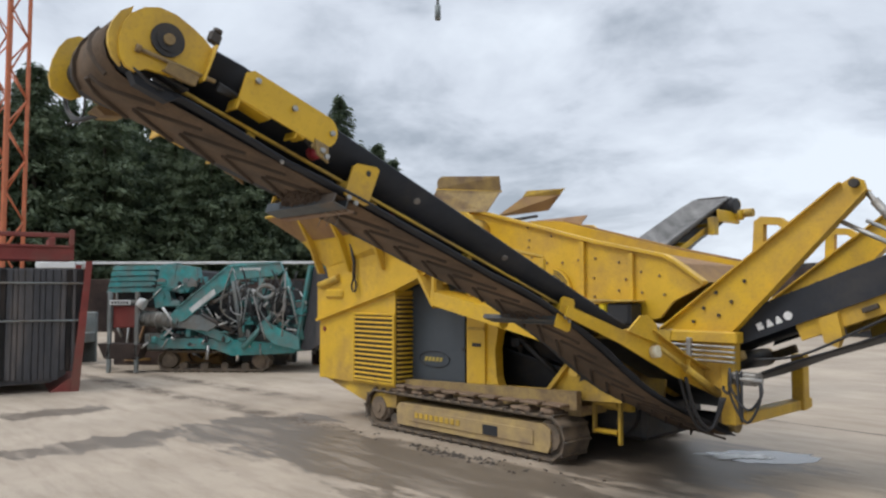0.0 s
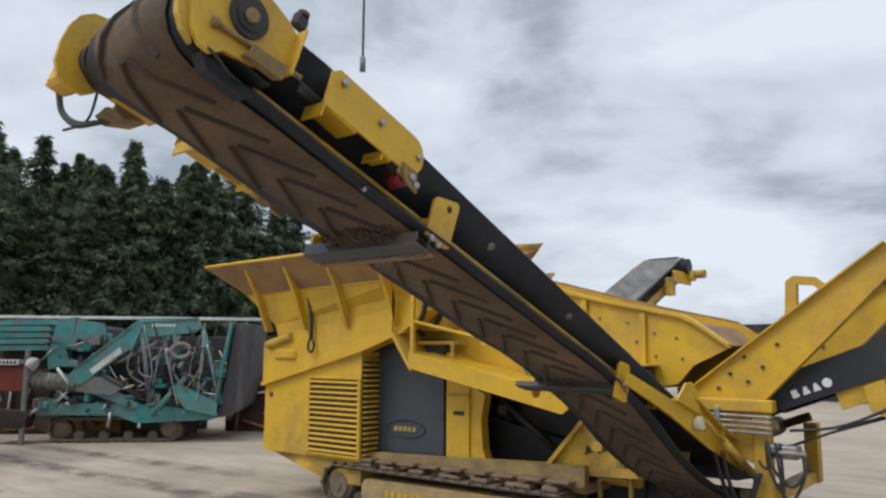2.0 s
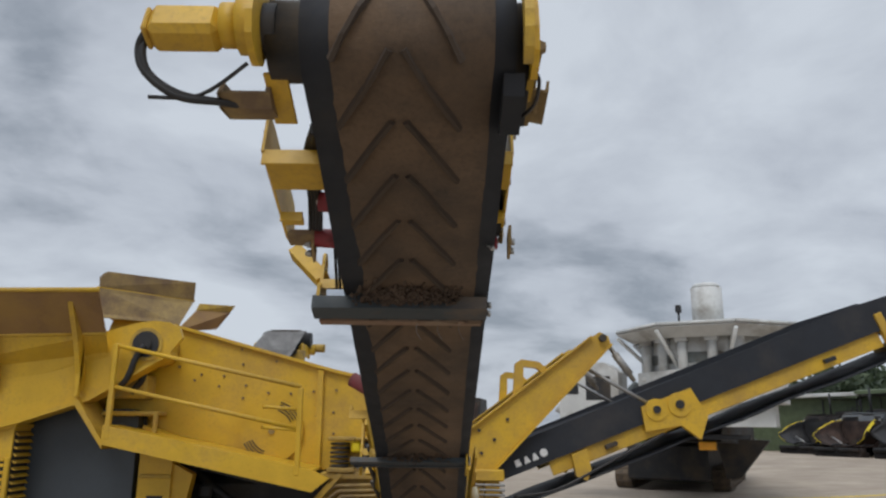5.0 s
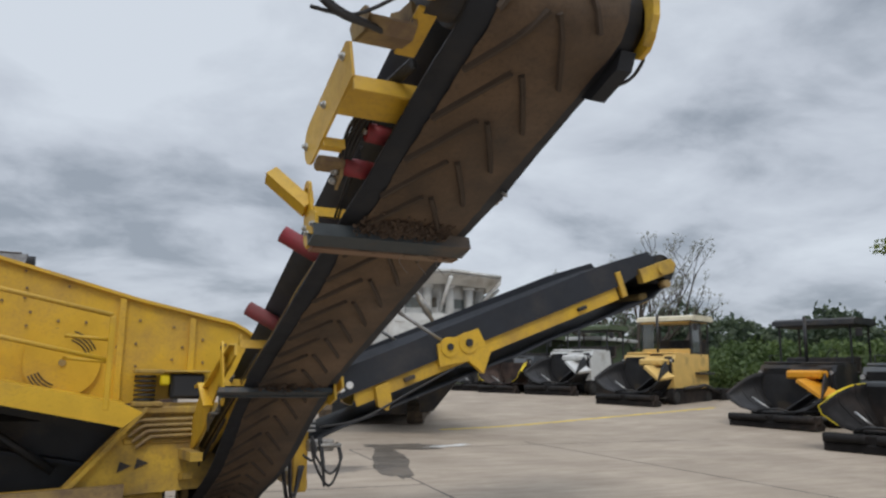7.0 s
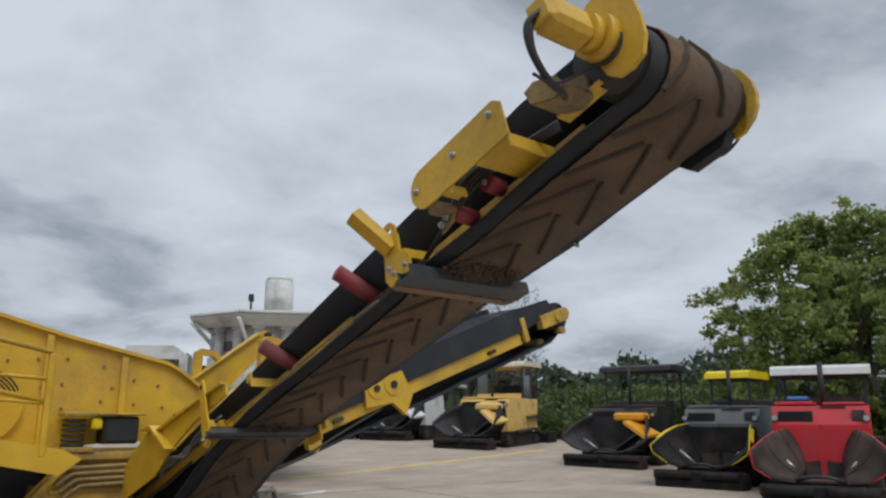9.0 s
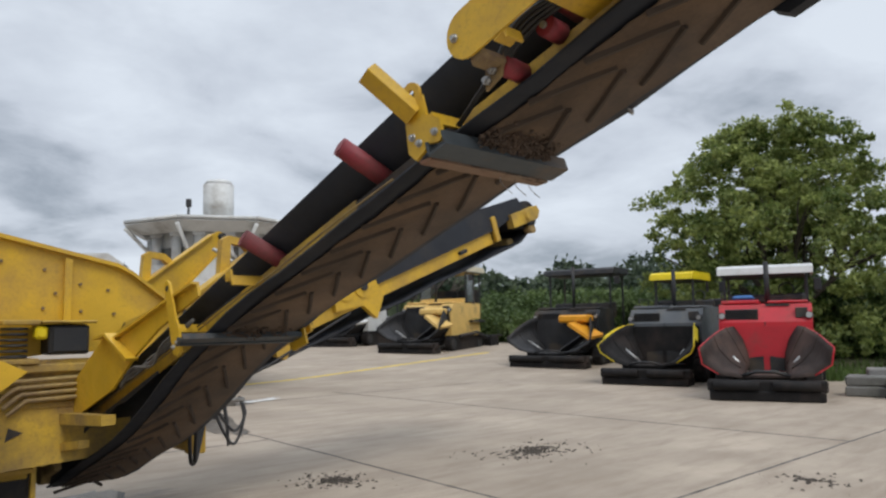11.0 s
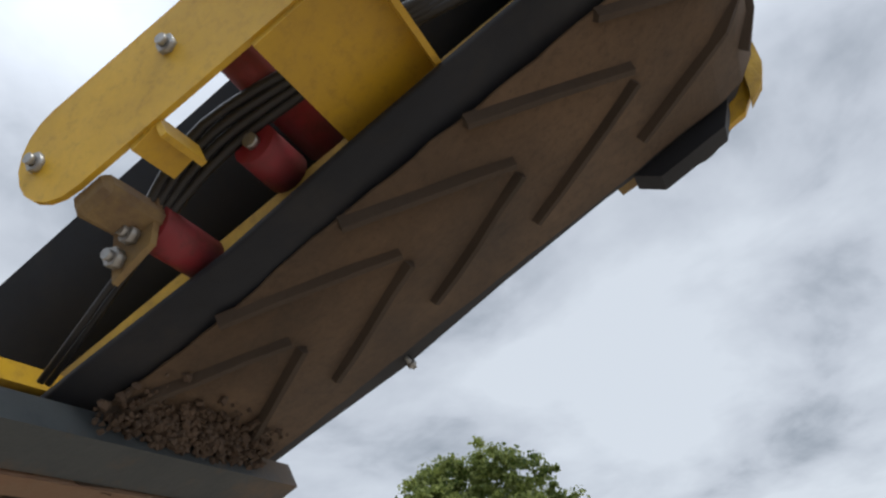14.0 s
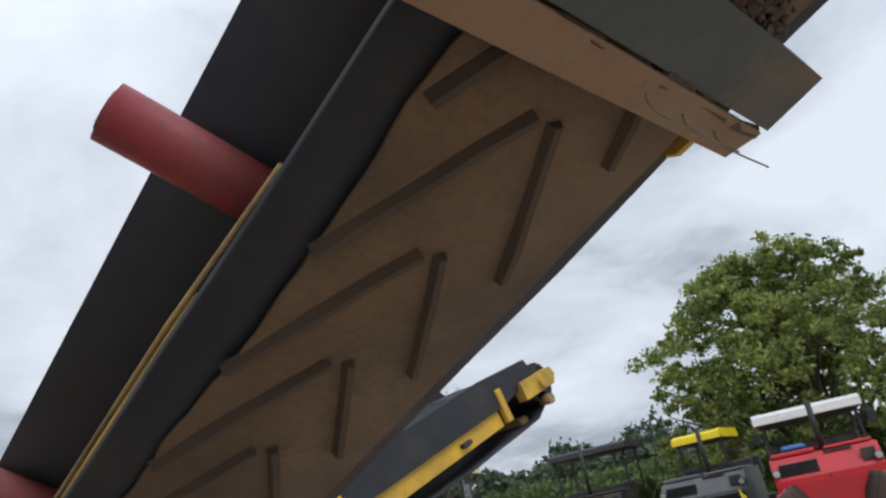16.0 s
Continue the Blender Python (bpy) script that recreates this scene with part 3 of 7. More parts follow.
        va, vb = [cl.bm.verts.new(p) for p in left], [cl.bm.verts.new(p) for p in right]
        for i in range(len(va) - 1):
            cl.bm.faces.new((va[i], vb[i], vb[i + 1], va[i + 1])).smooth = True
        bmesh.ops.recalc_face_normals(cl.bm, faces=cl.bm.faces[:])
        bmesh.ops.solidify(cl.bm, geom=cl.bm.faces[:], thickness=0.006)
        part("clay_layer", at(cl), BELTDIRT, fr, "brown clay caked on the belt")
        def wrap(x, d, n):
            """A spot on the clay: x across, d along the return belt and on round the drum, n out of it."""
            if d <= length:
                return Vector((x, d, low(d) - 0.018 - n))
            t = (d - length) / (r + 0.018)
            return Vector((x, length + (r + 0.018 + n) * math.sin(t), r - (r + 0.018 + n) * math.cos(t)))

        arm_line = [(0.020, 0.0), (0.065, -0.075), (0.105, -0.145), (0.145, -0.215), (0.182, -0.285)]
        y = 0.17
        while y < length + 0.44:
            for sx in (-1, 1):
                arm = Shape()
                rings = []
                for i, (ax, ad) in enumerate(arm_line):
                    p0, p1 = arm_line[max(i - 1, 0)], arm_line[min(i + 1, len(arm_line) - 1)]
                    e = Vector((p1[0] - p0[0], p1[1] - p0[1])).normalized() * 0.0125
                    wear = 0.016 + 0.005 * noise.noise((ax * 20, y * 3, sx))
                    rings.append([arm.bm.verts.new(wrap(sx * (ax - e.y * k) + chev_side, y + ad + e.x * k + 0.004 * noise.noise((ax * 30, y, k)), h)) for k, h in ((-1.0, -0.003), (1.0, -0.003), (0.5, wear), (-0.5, wear))])
                for r0, r1 in zip(rings, rings[1:]):
                    for i in range(4):
                        arm.bm.faces.new((r0[i], r0[(i + 1) % 4], r1[(i + 1) % 4], r1[i]))
                arm.bm.faces.new(rings[0])
                arm.bm.faces.new(rings[-1][::-1])
                bmesh.ops.recalc_face_normals(arm.bm, faces=arm.bm.faces[:])
                part("belt_chevron", at(arm), RIB, fr)
            y += 0.255
    part("head_drum", at(Shape().cyl((off - half, length, r), (off + half, length, r), r - 0.016, seg=24).cyl((off - half - (0.05 if chevrons else 0.0), length, r), (off + half + (0.10 if chevrons else 0.0), length, r), r - 0.03, seg=24)), DARK, fr)
    td = part("tail_drum", at(Shape().cyl((-half, 0.10, 0.10 - dip), (half, 0.10, 0.10 - dip), 0.09, seg=20)), DARK, fr)
    for sx in (-1, 1):
        part("tail_bearing", at(Shape().cyl((sx * (half + 0.005), 0.10, 0.10 - dip), (sx * (half + 0.07), 0.10, 0.10 - dip), 0.085, seg=18).box(min(sx * half, sx * (half + 0.06)), max(sx * half, sx * (half + 0.06)), 0.12, 0.42, 0.05 - dip, 0.13 - dip, 0.01)), DUSTY, td)
    for y in stations:
        h = lift(y)
        a, e = Vector((half * 0.42, y + 0.02, h * 0.45 - 0.040)), Vector((half + 0.10, y + 0.02, h * 0.45 + 0.12))
        part("wing_roller", at(Shape().cyl(a, e, 0.043, seg=20).cyl(e, e + (e - a).normalized() * 0.004, 0.03, seg=12)), RED, fr, "red steel wing roller")
        q = Vector((-half * 0.80, y, h * 0.80))
        d = Vector((-h * 0.55, 0, -half * 0.55)).normalized()
        part("roller_cap", at(Shape().cyl(q, q + d * 0.03, 0.026, 0.02, seg=12)), STEEL, fr, "pale steel roller end cap")
        part("centre_roller", at(Shape().cyl((-half * 0.4, y + 0.05, h * 0.45 - 0.06), (half * 0.4, y + 0.05, h * 0.45 - 0.06), 0.043, seg=12)), RED, fr)
    return fr


screener = root("mobile_screener", "yellow tracked mobile screening plant with raised conveyors, standing on concrete", "screening plant")


def build_undercarriage():
    for y0, y1 in ((0.0, 0.42), (2.0, 2.42)):
        crawler(screener, -1.78, 1.47, y0, y1, 0.50)
        ya = y0 + 0.015
        s = Shape().prism([(-1.12, 0.10), (1.22, 0.10), (1.26, 0.17), (1.26, 0.33), (1.18, 0.38), (-1.08, 0.36), (-1.14, 0.30)], "y", ya, y1 - 0.05)
        s.box(-0.9, 1.05, ya - 0.014, ya, 0.16, 0.31, 0.006)
        fr = part("track_frame", s, TRACKYEL, screener, "mud-splashed yellow track frame")
        # flat dark plate paints the shaded hole in the track frame
        part("frame_opening", Shape().box(0.34, 0.56, ya - 0.020, ya - 0.012, 0.17, 0.28, 0.004), DARK, fr)
        # raised maker's letters, kept as plain bars
        for i in range(9):
            part("raised_letter", Shape().box(-0.78 + i * 0.088, -0.72 + i * 0.088, ya - 0.024, ya - 0.013, 0.21, 0.275, 0.004), YELLOW_DIRTY, fr)
        for k in range(7):
            part("mud_clod", Shape().box(-1.3 + k * 0.4, -1.3 + k * 0.4 + random.uniform(0.12, 0.3), y0 + 0.03, y1 - 0.05, 0.47, 0.51 + random.uniform(0, 0.03), 0.02), MUD, fr)
    s = Shape().prism([(-1.72, 0.44), (1.40, 0.525), (1.48, 0.54), (1.48, 0.72), (1.40, 0.715), (-1.75, 0.60)], "y", 0.16, 0.24)
    s.prism([(-1.72, 0.44), (1.40, 0.525), (1.48, 0.54), (1.48, 0.72), (1.40, 0.715), (-1.75, 0.60)], "y", 2.16, 2.24)
    s.box(-1.7, 1.46, 0.24, 2.16, 0.46, 0.56, 0.01)
    part("chassis_beam", s, DUSTY, screener, "dusty yellow chassis rails")
    for k in range(10):
        x = -1.55 + k * 0.30
        part("ledge_plate", Shape().box(x, x + 0.24, 0.02, 0.17, 0.535 + 0.01 * k / 3, 0.555 + 0.01 * k / 3 + random.uniform(0, 0.012), 0.006), MUD, screener, "ledge caked with dried mud")
    # added dark box that fills the space behind the ladder
    part("final_drive_housing", Shape().box(1.10, 1.86, 0.78, 1.95, 0.20, 0.92, 0.04).cyl((1.55, 0.70, 0.50), (1.55, 0.80, 0.50), 0.26, seg=24), DARK, screener, "dark drive housing under the machine")
    for x in (-1.0, 1.0):
        part("axle_beam", Shape().box(x - 0.16, x + 0.16, 0.38, 2.05, 0.2, 0.47, 0.02), DARK, screener)


def build_engine_housing():
    s = Shape()
    s.prism([(-2.82, 0.53), (-2.82, 1.32), (-1.17, 1.70), (-1.17, 0.53)], "y", 0.012, 2.40)
    s.prism([(-2.84, 1.30), (-1.15, 1.69), (-1.15, 1.72), (-2.84, 1.335)], "y", -0.01, 2.42)
    body = part("engine_housing", s, YELLOW, screener, "yellow steel engine housing")
    part("belly_plate", Shape().prism([(-2.74, 0.53), (-1.2, 0.53), (-1.2, 0.27), (-1.72, 0.27)], "y", 0.06, 2.34), YELLOW_DIRTY, body)
    # thin near-black plate paints the shade behind the louvres
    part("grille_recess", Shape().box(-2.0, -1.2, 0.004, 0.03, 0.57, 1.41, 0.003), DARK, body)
    part("grille_frame", Shape().box(-2.03, -1.99, -0.012, 0.02, 0.55, 1.44).box(-1.21, -1.165, -0.012, 0.02, 0.55, 1.44).box(-1.99, -1.21, -0.012, 0.02, 0.55, 0.58).box(-1.99, -1.21, -0.012, 0.02, 1.41, 1.44), YELLOW, body)
    slat = Shape().box(-0.39, 0.39, -0.022, 0.022, -0.006, 0.006, 0.003).mesh("louvre_slat", YELLOW)
    for k in range(14):
        o = new("louvre_slat", slat)
        o.parent = body
        o.matrix_basis = pose(-1.6, 0.0, 0.612 + k * 0.0592, 38)
    side = Shape().box(-0.02, 0.02, -0.125, 0.125, -0.006, 0.006, 0.003).mesh("side_slat", YELLOW)
    # same painted shade behind the side slats
    part("side_recess", Shape().box(-1.175, -1.165, 0.03, 0.30, 0.57, 1.66, 0.002), DARK, body)
    for k in range(19):
        o = new("side_slat", side)
        o.parent = body
        o.matrix_basis = pose(-1.155, 0.16, 0.60 + k * 0.0575, 0, 35)
    part("warning_sticker", Shape().cyl((-2.70, 0.0, 1.20), (-2.70, 0.012, 1.20), 0.035, seg=6), REDRACK, body)
    part("housing_latch", Shape().box(-2.62, -2.22, -0.06, 0.02, 1.62, 1.75, 0.03), YELLOW, body)
    # charcoal side door with a logo of plain shapes
    w, pts = 0.09, []
    for cx, cz, a0 in ((-0.22 - w, 1.86 - w, 0), (-1.33 + w, 1.86 - w, 90), (-1.33 + 0.05, 0.58 + 0.05, 180), (-0.22 - 0.05, 0.58 + 0.05, 270)):
        pts += arc(cx, cz, w if a0 < 180 else 0.05, a0, a0 + 90, 4)
    door = part("side_door", Shape().prism(pts, "y", 0.285, 0.42), CHARCOAL, screener, "charcoal grey moulded side door")
    ring = Shape()
    el = [(-0.74 + 0.27 * math.cos(a), 0.279, 0.89 + 0.095 * math.sin(a)) for a in [2 * math.pi * i / 28 for i in range(29)]]
    part("logo_ring", ring.tube(el, 0.006, 5), DARK, door)
    for i in range(5):
        part("logo_bar", Shape().prism([(-0.915 + i * 0.066, 0.866), (-0.872 + i * 0.066, 0.866), (-0.858 + i * 0.066, 0.915), (-0.901 + i * 0.066, 0.915)], "y", 0.278, 0.288).prism([(-0.902 + i * 0.066, 0.878), (-0.884 + i * 0.066, 0.878), (-0.875 + i * 0.066, 0.903), (-0.893 + i * 0.066, 0.903)], "y", 0.277, 0.279), LOGO, door)
    part("door_hinge", Shape().box(-0.25, -0.2, 0.27, 0.30, 1.02, 1.05, 0.005), DARK, door)
    # near-black solid fills the hull behind the door
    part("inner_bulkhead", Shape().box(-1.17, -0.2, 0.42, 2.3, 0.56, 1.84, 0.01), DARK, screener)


def build_frame_and_opening():
    s = Shape()
    s.prism([(-0.17, 0.58), (0.12, 0.58), (0.12, 1.62), (-0.17, 1.72)], "y", 0.27, 0.47)
    s.prism([(0.10, 0.58), (0.34, 0.58), (0.27, 0.76), (0.25, 1.05), (0.30, 1.30), (0.10, 1.40)], "y", 0.30, 0.42)
    post = part("frame_post", s, YELLOW, screener, "yellow frame post with an access slot")
    part("slot", Shape().box(-0.08, 0.06, 0.262, 0.275, 1.08, 1.12, 0.003), DARK, post)
    part("grease_block", Shape().box(-0.16, 0.12, 0.25, 0.28, 1.27, 1.30, 0.004), YELLOW_DIRTY, post)
    s = Shape()
    s.prism([(0.12, 0.56), (2.35, 0.66), (2.45, 1.36), (1.60, 1.36), (1.02, 0.70), (0.30, 0.67), (0.12, 0.70)], "y", 0.29, 0.32)
    s.prism([(0.30, 0.645), (1.02, 0.675), (1.60, 1.33), (1.63, 1.31), (1.05, 0.645), (0.30, 0.615)], "y", 0.22, 0.30)
    pl = part("side_plate", s, YELLOW_DIRTY, screener, "cut-out yellow side plate round a dark opening")
    for q in ((1.42, 0.80), (1.55, 0.82)):
        part("arrow_sticker", Shape().prism([(q[0], q[1]), (q[0] + 0.11, q[1] + 0.05), (q[0] + 0.02, q[1] + 0.09)], "y", 0.284, 0.292), DARK, pl)
    # near-black solids fill the opening so that it reads dark
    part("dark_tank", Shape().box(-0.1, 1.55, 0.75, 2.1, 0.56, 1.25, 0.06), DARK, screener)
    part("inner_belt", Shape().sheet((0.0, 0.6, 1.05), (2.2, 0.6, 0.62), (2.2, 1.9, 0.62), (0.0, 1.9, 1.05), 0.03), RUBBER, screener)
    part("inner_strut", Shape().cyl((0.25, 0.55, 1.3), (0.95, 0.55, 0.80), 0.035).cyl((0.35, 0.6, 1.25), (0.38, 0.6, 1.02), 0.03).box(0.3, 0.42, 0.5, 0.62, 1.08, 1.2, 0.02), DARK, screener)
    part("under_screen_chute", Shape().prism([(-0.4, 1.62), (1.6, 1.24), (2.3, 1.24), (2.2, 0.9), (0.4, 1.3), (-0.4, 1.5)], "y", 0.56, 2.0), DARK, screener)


def build_hopper():
    def ring(x0, x1, y0, y1, z0, z1):
        return [Vector((x0, y0, z0)), Vector((x1, y0, z1)), Vector((x1, y1, z1)), Vector((x0, y1, z0))]
    rings = [ring(-3.48, -0.36, -0.48, 2.90, 2.77, 2.81), ring(-3.02, -0.40, -0.16, 2.58, 2.42, 2.49), ring(-2.62, -0.42, -0.02, 2.44, 2.05, 2.34), ring(-2.50, -0.42, 0.03, 2.39, 1.62, 2.2)]
    names = ("hopper_wing", "hopper_side", "hopper_base")
    root_part = None
    for k, nm in enumerate(names):
        a, b = rings[k], rings[k + 1]
        for i in range(4):
            j = (i + 1) % 4
            if i == 1:
                continue
            ob = part(nm, Shape().sheet(b[i], b[j], a[j], a[i], 0.014), YELLOW if k else RUST, screener if root_part is None else root_part, "" if k else "worn flared hopper wing, rust-brown inside")
            if root_part is None:
                root_part = ob
    part("rim_bar", Shape().tube([rings[0][3], rings[0][0], rings[0][1]], 0.022, 6), YELLOW, root_part)
    part("rim_bar", Shape().tube([rings[1][3], rings[1][0], rings[1][1]], 0.025, 6), YELLOW, root_part)
    rib_poly = [(-0.46, 2.75), (-0.15, 2.42), (0.03, 1.95), (-0.07, 1.95), (-0.24, 2.36)]
    for x in (-2.75, -2.05, -1.35, -0.62):
        sh = Shape()
        zoff = (x + 3.48) / 3.48 * 0.06
        sh.prism([(y, z + zoff) for y, z in rib_poly], "x", x - 0.02, x + 0.02)
        part("stiffening_rib", sh, YELLOW, root_part)
    for y in (0.3, 1.2, 2.1):
        part("stiffening_rib", Shape().prism([(-3.46, 2.74), (-3.0, 2.40), (-2.60, 2.03), (-2.70, 2.00), (-3.16, 2.36)], "y", y - 0.02, y + 0.02), YELLOW, root_part)
    # load inside the hopper
    part("feeder_bed", Shape().sheet((-2.5, 0.05, 1.9), (0.0, 0.05, 2.35), (0.0, 2.37, 2.35), (-2.5, 2.37, 1.9), 0.03), MUD, root_part)
    # long lifting arm along the hopper foot
    s = Shape().prism([(-2.84, 1.34), (-2.84, 1.80), (-2.40, 1.92), (-1.0, 2.36), (-0.22, 2.595), (-0.05, 2.62), (0.09, 2.605), (0.18, 2.55), (0.21, 2.47), (0.12, 2.35), (-0.28, 2.09), (-0.55, 1.95), (-1.15, 1.76)], "y", -0.02, 0.03)
    s.prism([(-2.84, 1.34), (-1.15, 1.76), (-0.55, 1.95), (0.12, 2.35), (0.13, 2.32), (-0.54, 1.92), (-1.14, 1.72), (-2.84, 1.30)], "y", -0.05, 0.14)
    arm = part("feeder_side_plate", s, YELLOW, screener, "long yellow side plate under the hopper")
    s2 = Shape().prism([(-2.84, 1.34), (-2.84, 1.80), (-2.40, 1.92), (-1.0, 2.36), (-0.22, 2.595), (-0.05, 2.62), (0.09, 2.605), (0.18, 2.55), (0.21, 2.47), (0.12, 2.35), (-0.28, 2.09), (-0.55, 1.95), (-1.15, 1.76)], "y", 2.38, 2.43)
    part("feeder_side_plate", s2, YELLOW, screener)
    part("locking_chain", Shape().tube([(-1.93, -0.12, 2.35), (-1.92, -0.07, 2.1), (-1.92, -0.07, 1.86)], 0.022, 6).tube([(-1.92 + 0.05 * math.cos(a), -0.07, 1.79 + 0.075 * math.sin(a)) for a in [i * math.pi / 6 for i in range(13)]], 0.014, 6), DARK, arm)
    part("hinge_bar", Shape().cyl((-2.75, -0.04, 1.80), (-2.3, -0.04, 1.90), 0.05), YELLOW_DIRTY, arm)
    part("bearing", Shape().cyl((-0.10, -0.045, 2.41), (-0.10, 0.05, 2.41), 0.115, seg=24).cyl((-0.10, -0.07, 2.41), (-0.10, 0.05, 2.41), 0.055), DARK, arm)
    part("bearing_ring", Shape().cyl((-0.10, -0.035, 2.41), (-0.10, 0.03, 2.41), 0.145, seg=24), YELLOW_DIRTY, arm)
    part("bearing_hose", Shape().tube(curve_pts([(-0.10, -0.07, 2.40), (-0.16, -0.08, 2.28), (-0.22, -0.06, 2.12), (-0.30, -0.02, 2.04)]), 0.028, 7), DARK, arm)
    # folding extension plates at the screen end
    s = Shape().sheet((-0.90, 0.24, 2.70), (0.02, 0.42, 2.64), (0.08, 0.59, 2.89), (-0.73, 0.33, 2.97), 0.014)
    ext = part("hopper_extension", s, DUSTY, screener, "dusty brown folding hopper extension")
    part("extension_rim", Shape().tube([(-0.75, 0.325, 2.975), (0.085, 0.60, 2.895)], 0.014, 6), YELLOW, ext)
    part("upper_flap", Shape().sheet((-0.73, 0.335, 2.985), (0.08, 0.60, 2.905), (0.10, 0.55, 3.07), (-0.66, 0.345, 3.13), 0.016).sheet((-0.73, 0.335, 2.985), (-0.66, 0.345, 3.13), (-0.70, 0.34, 3.115), (-0.735, 0.333, 3.07), 0.016), DUSTY, ext)
    part("end_flap", Shape().sheet((-0.12, 0.72, 2.61), (0.04, 1.52, 2.74), (0.14, 1.64, 2.94), (-0.08, 1.17, 2.89), 0.016), RUST, ext, "rust-brown end flap")
    part("flap_edge", Shape().sheet((-0.08, 1.17, 2.892), (0.14, 1.64, 2.942), (0.18, 1.68, 3.02), (-0.07, 1.23, 2.97), 0.016), YELLOW_DIRTY, ext)
    part("flap_stay", Shape().cyl((-0.06, 0.74, 2.55), (0.0, 1.35, 2.66), 0.018), DARK, ext)


def build_screen_box():
    top = [(-0.62, 2.68), (-0.10, 2.64), (1.50, 2.21), (2.31, 2.035), (2.42, 1.98), (2.71, 1.775)]
    low = [(2.39, 1.62), (2.25, 1.46), (1.90, 1.40), (1.33, 1.33), (-0.50, 1.74), (-0.78, 2.18)]
    box = None
    for y in (0.45, 1.97):
        ob = part("screen_side", Shape().prism(top + low, "y", y, y + 0.03), YELLOW, screener, "yellow screen box side plate with bolt heads")
        box = box or ob
    for a, b in zip(top, top[1:]):
        part("flange", Shape().prism([a, b, (b[0], b[1] + 0.03), (a[0], a[1] + 0.03)], "y", 0.40, 0.50), YELLOW, box)
    for x, z0, z1 in ((1.35, 1.36, 2.235), (1.93, 1.44, 2.09)):
        part("stiffener", Shape().prism([(x, z0), (x + 0.05, z0), (x + 0.05, z1 - 0.012), (x, z1)], "y", 0.405, 0.45), YELLOW, box)
    bolt = Shape().cyl((0, -0.016, 0), (0, 0, 0), 0.0125, seg=6).mesh("bolt_head", DUSTY)
    rng = random.Random(4)
    spots = [(0.05 + i * 0.21, 2.30 - i * 0.052 + rng.uniform(-0.08, 0.06)) for i in range(7)] + [(0.2 + i * 0.23, 2.10 - i * 0.05 + rng.uniform(-0.05, 0.05)) for i in range(6)]
    spots += [(1.80, 2.0), (1.88, 1.83), (1.80, 1.72), (2.25, 1.86), (2.30, 1.68), (1.52, 2.05), (1.50, 1.85), (1.51, 1.66), (2.05, 1.9), (2.06, 1.7), (0.62, 2.42), (0.95, 2.31), (0.64, 2.28), (0.63, 2.2)]
    for x, z in spots:
        o = new("bolt_head", bolt)
        o.parent = box
        o.matrix_basis = pose(x, 0.45, z)
    # drive guard: a disc with curved slots
    part("drive_guard", Shape().cyl((0.95, 0.40, 1.68), (0.95, 0.45, 1.68), 0.285, seg=36), YELLOW, box)
    part("guard_boss", Shape().cyl((0.95, 0.385, 1.68), (0.95, 0.40, 1.68), 0.03, seg=8), DUSTY, box)
    for rr in (0.19, 0.215, 0.24, 0.265):
        for a0 in (25, 205):
            part("guard_slot", Shape().tube([(0.95 + rr * math.cos(radians(a)), 0.397, 1.68 + rr * math.sin(radians(a))) for a in range(a0, a0 + 56, 7)], 0.006, 5), DARK, box)
    part("drive_housing", Shape().box(-0.50, -0.15, 0.2, 0.45, 1.95, 2.16, 0.02).box(-0.52, -0.02, 0.18, 0.44, 1.80, 1.84, 0.01).box(-0.06, -0.02, 0.18, 0.22, 1.62, 1.82, 0.01).cyl((-0.12, 0.25, 2.40), (-0.12, 0.45, 2.40), 0.16, seg=24), YELLOW_DIRTY, box)
    part("drive_shaft", Shape().cyl((-0.12, 0.18, 2.40), (-0.12, 0.45, 2.40), 0.09, seg=20).tube([(-0.14, 0.2, 2.3), (-0.2, 0.2, 2.1), (-0.28, 0.2, 2.0)], 0.03), DARK, box)
    part("rusty_deck", Shape().prism([(-0.5, 2.52), (1.5, 2.14), (2.32, 1.98), (2.5, 1.80), (1.4, 1.9), (-0.5, 2.2)], "y", 0.49, 1.96), RUST, box)
    part("far_coaming", Shape().prism([(-0.1, 2.66), (1.5, 2.24), (2.3, 2.06), (2.55, 1.88), (2.55, 1.80), (1.5, 2.12), (-0.1, 2.5)], "y", 2.01, 2.04), RUST, box)
    # spring pack, control box and bent pipes under the box
    p = part("spring_bracket", Shape().box(1.49, 1.73, 0.22, 0.42, 1.33, 1.37).box(1.43, 2.15, 0.24, 0.46, 1.27, 1.33, 0.01), YELLOW_DIRTY, box)
    part("spring_cap", Shape().box(1.49, 1.73, 0.22, 0.42, 1.60, 1.635).box(1.73, 2.10, 0.20, 0.44, 1.61, 1.63), YELLOW_DIRTY, p)
    for k in range(6):
        part("coil", Shape().cyl((1.59, 0.32, 1.375 + k * 0.038), (1.59, 0.32, 1.393 + k * 0.038), 0.085, seg=16), DARK, p)
    part("warning_lamp", Shape().box(1.70, 1.78, 0.23, 0.31, 1.50, 1.59, 0.015).cyl((1.74, 0.225, 1.545), (1.74, 0.235, 1.545), 0.03, seg=12), LEMON, box)
    part("control_box", Shape().box(1.79, 2.06, 0.24, 0.44, 1.39, 1.60, 0.015).box(1.81, 2.04, 0.225, 0.24, 1.41, 1.58, 0.006), DARK, box)
    for k in range(4):
        z = 1.22 - k * 0.045
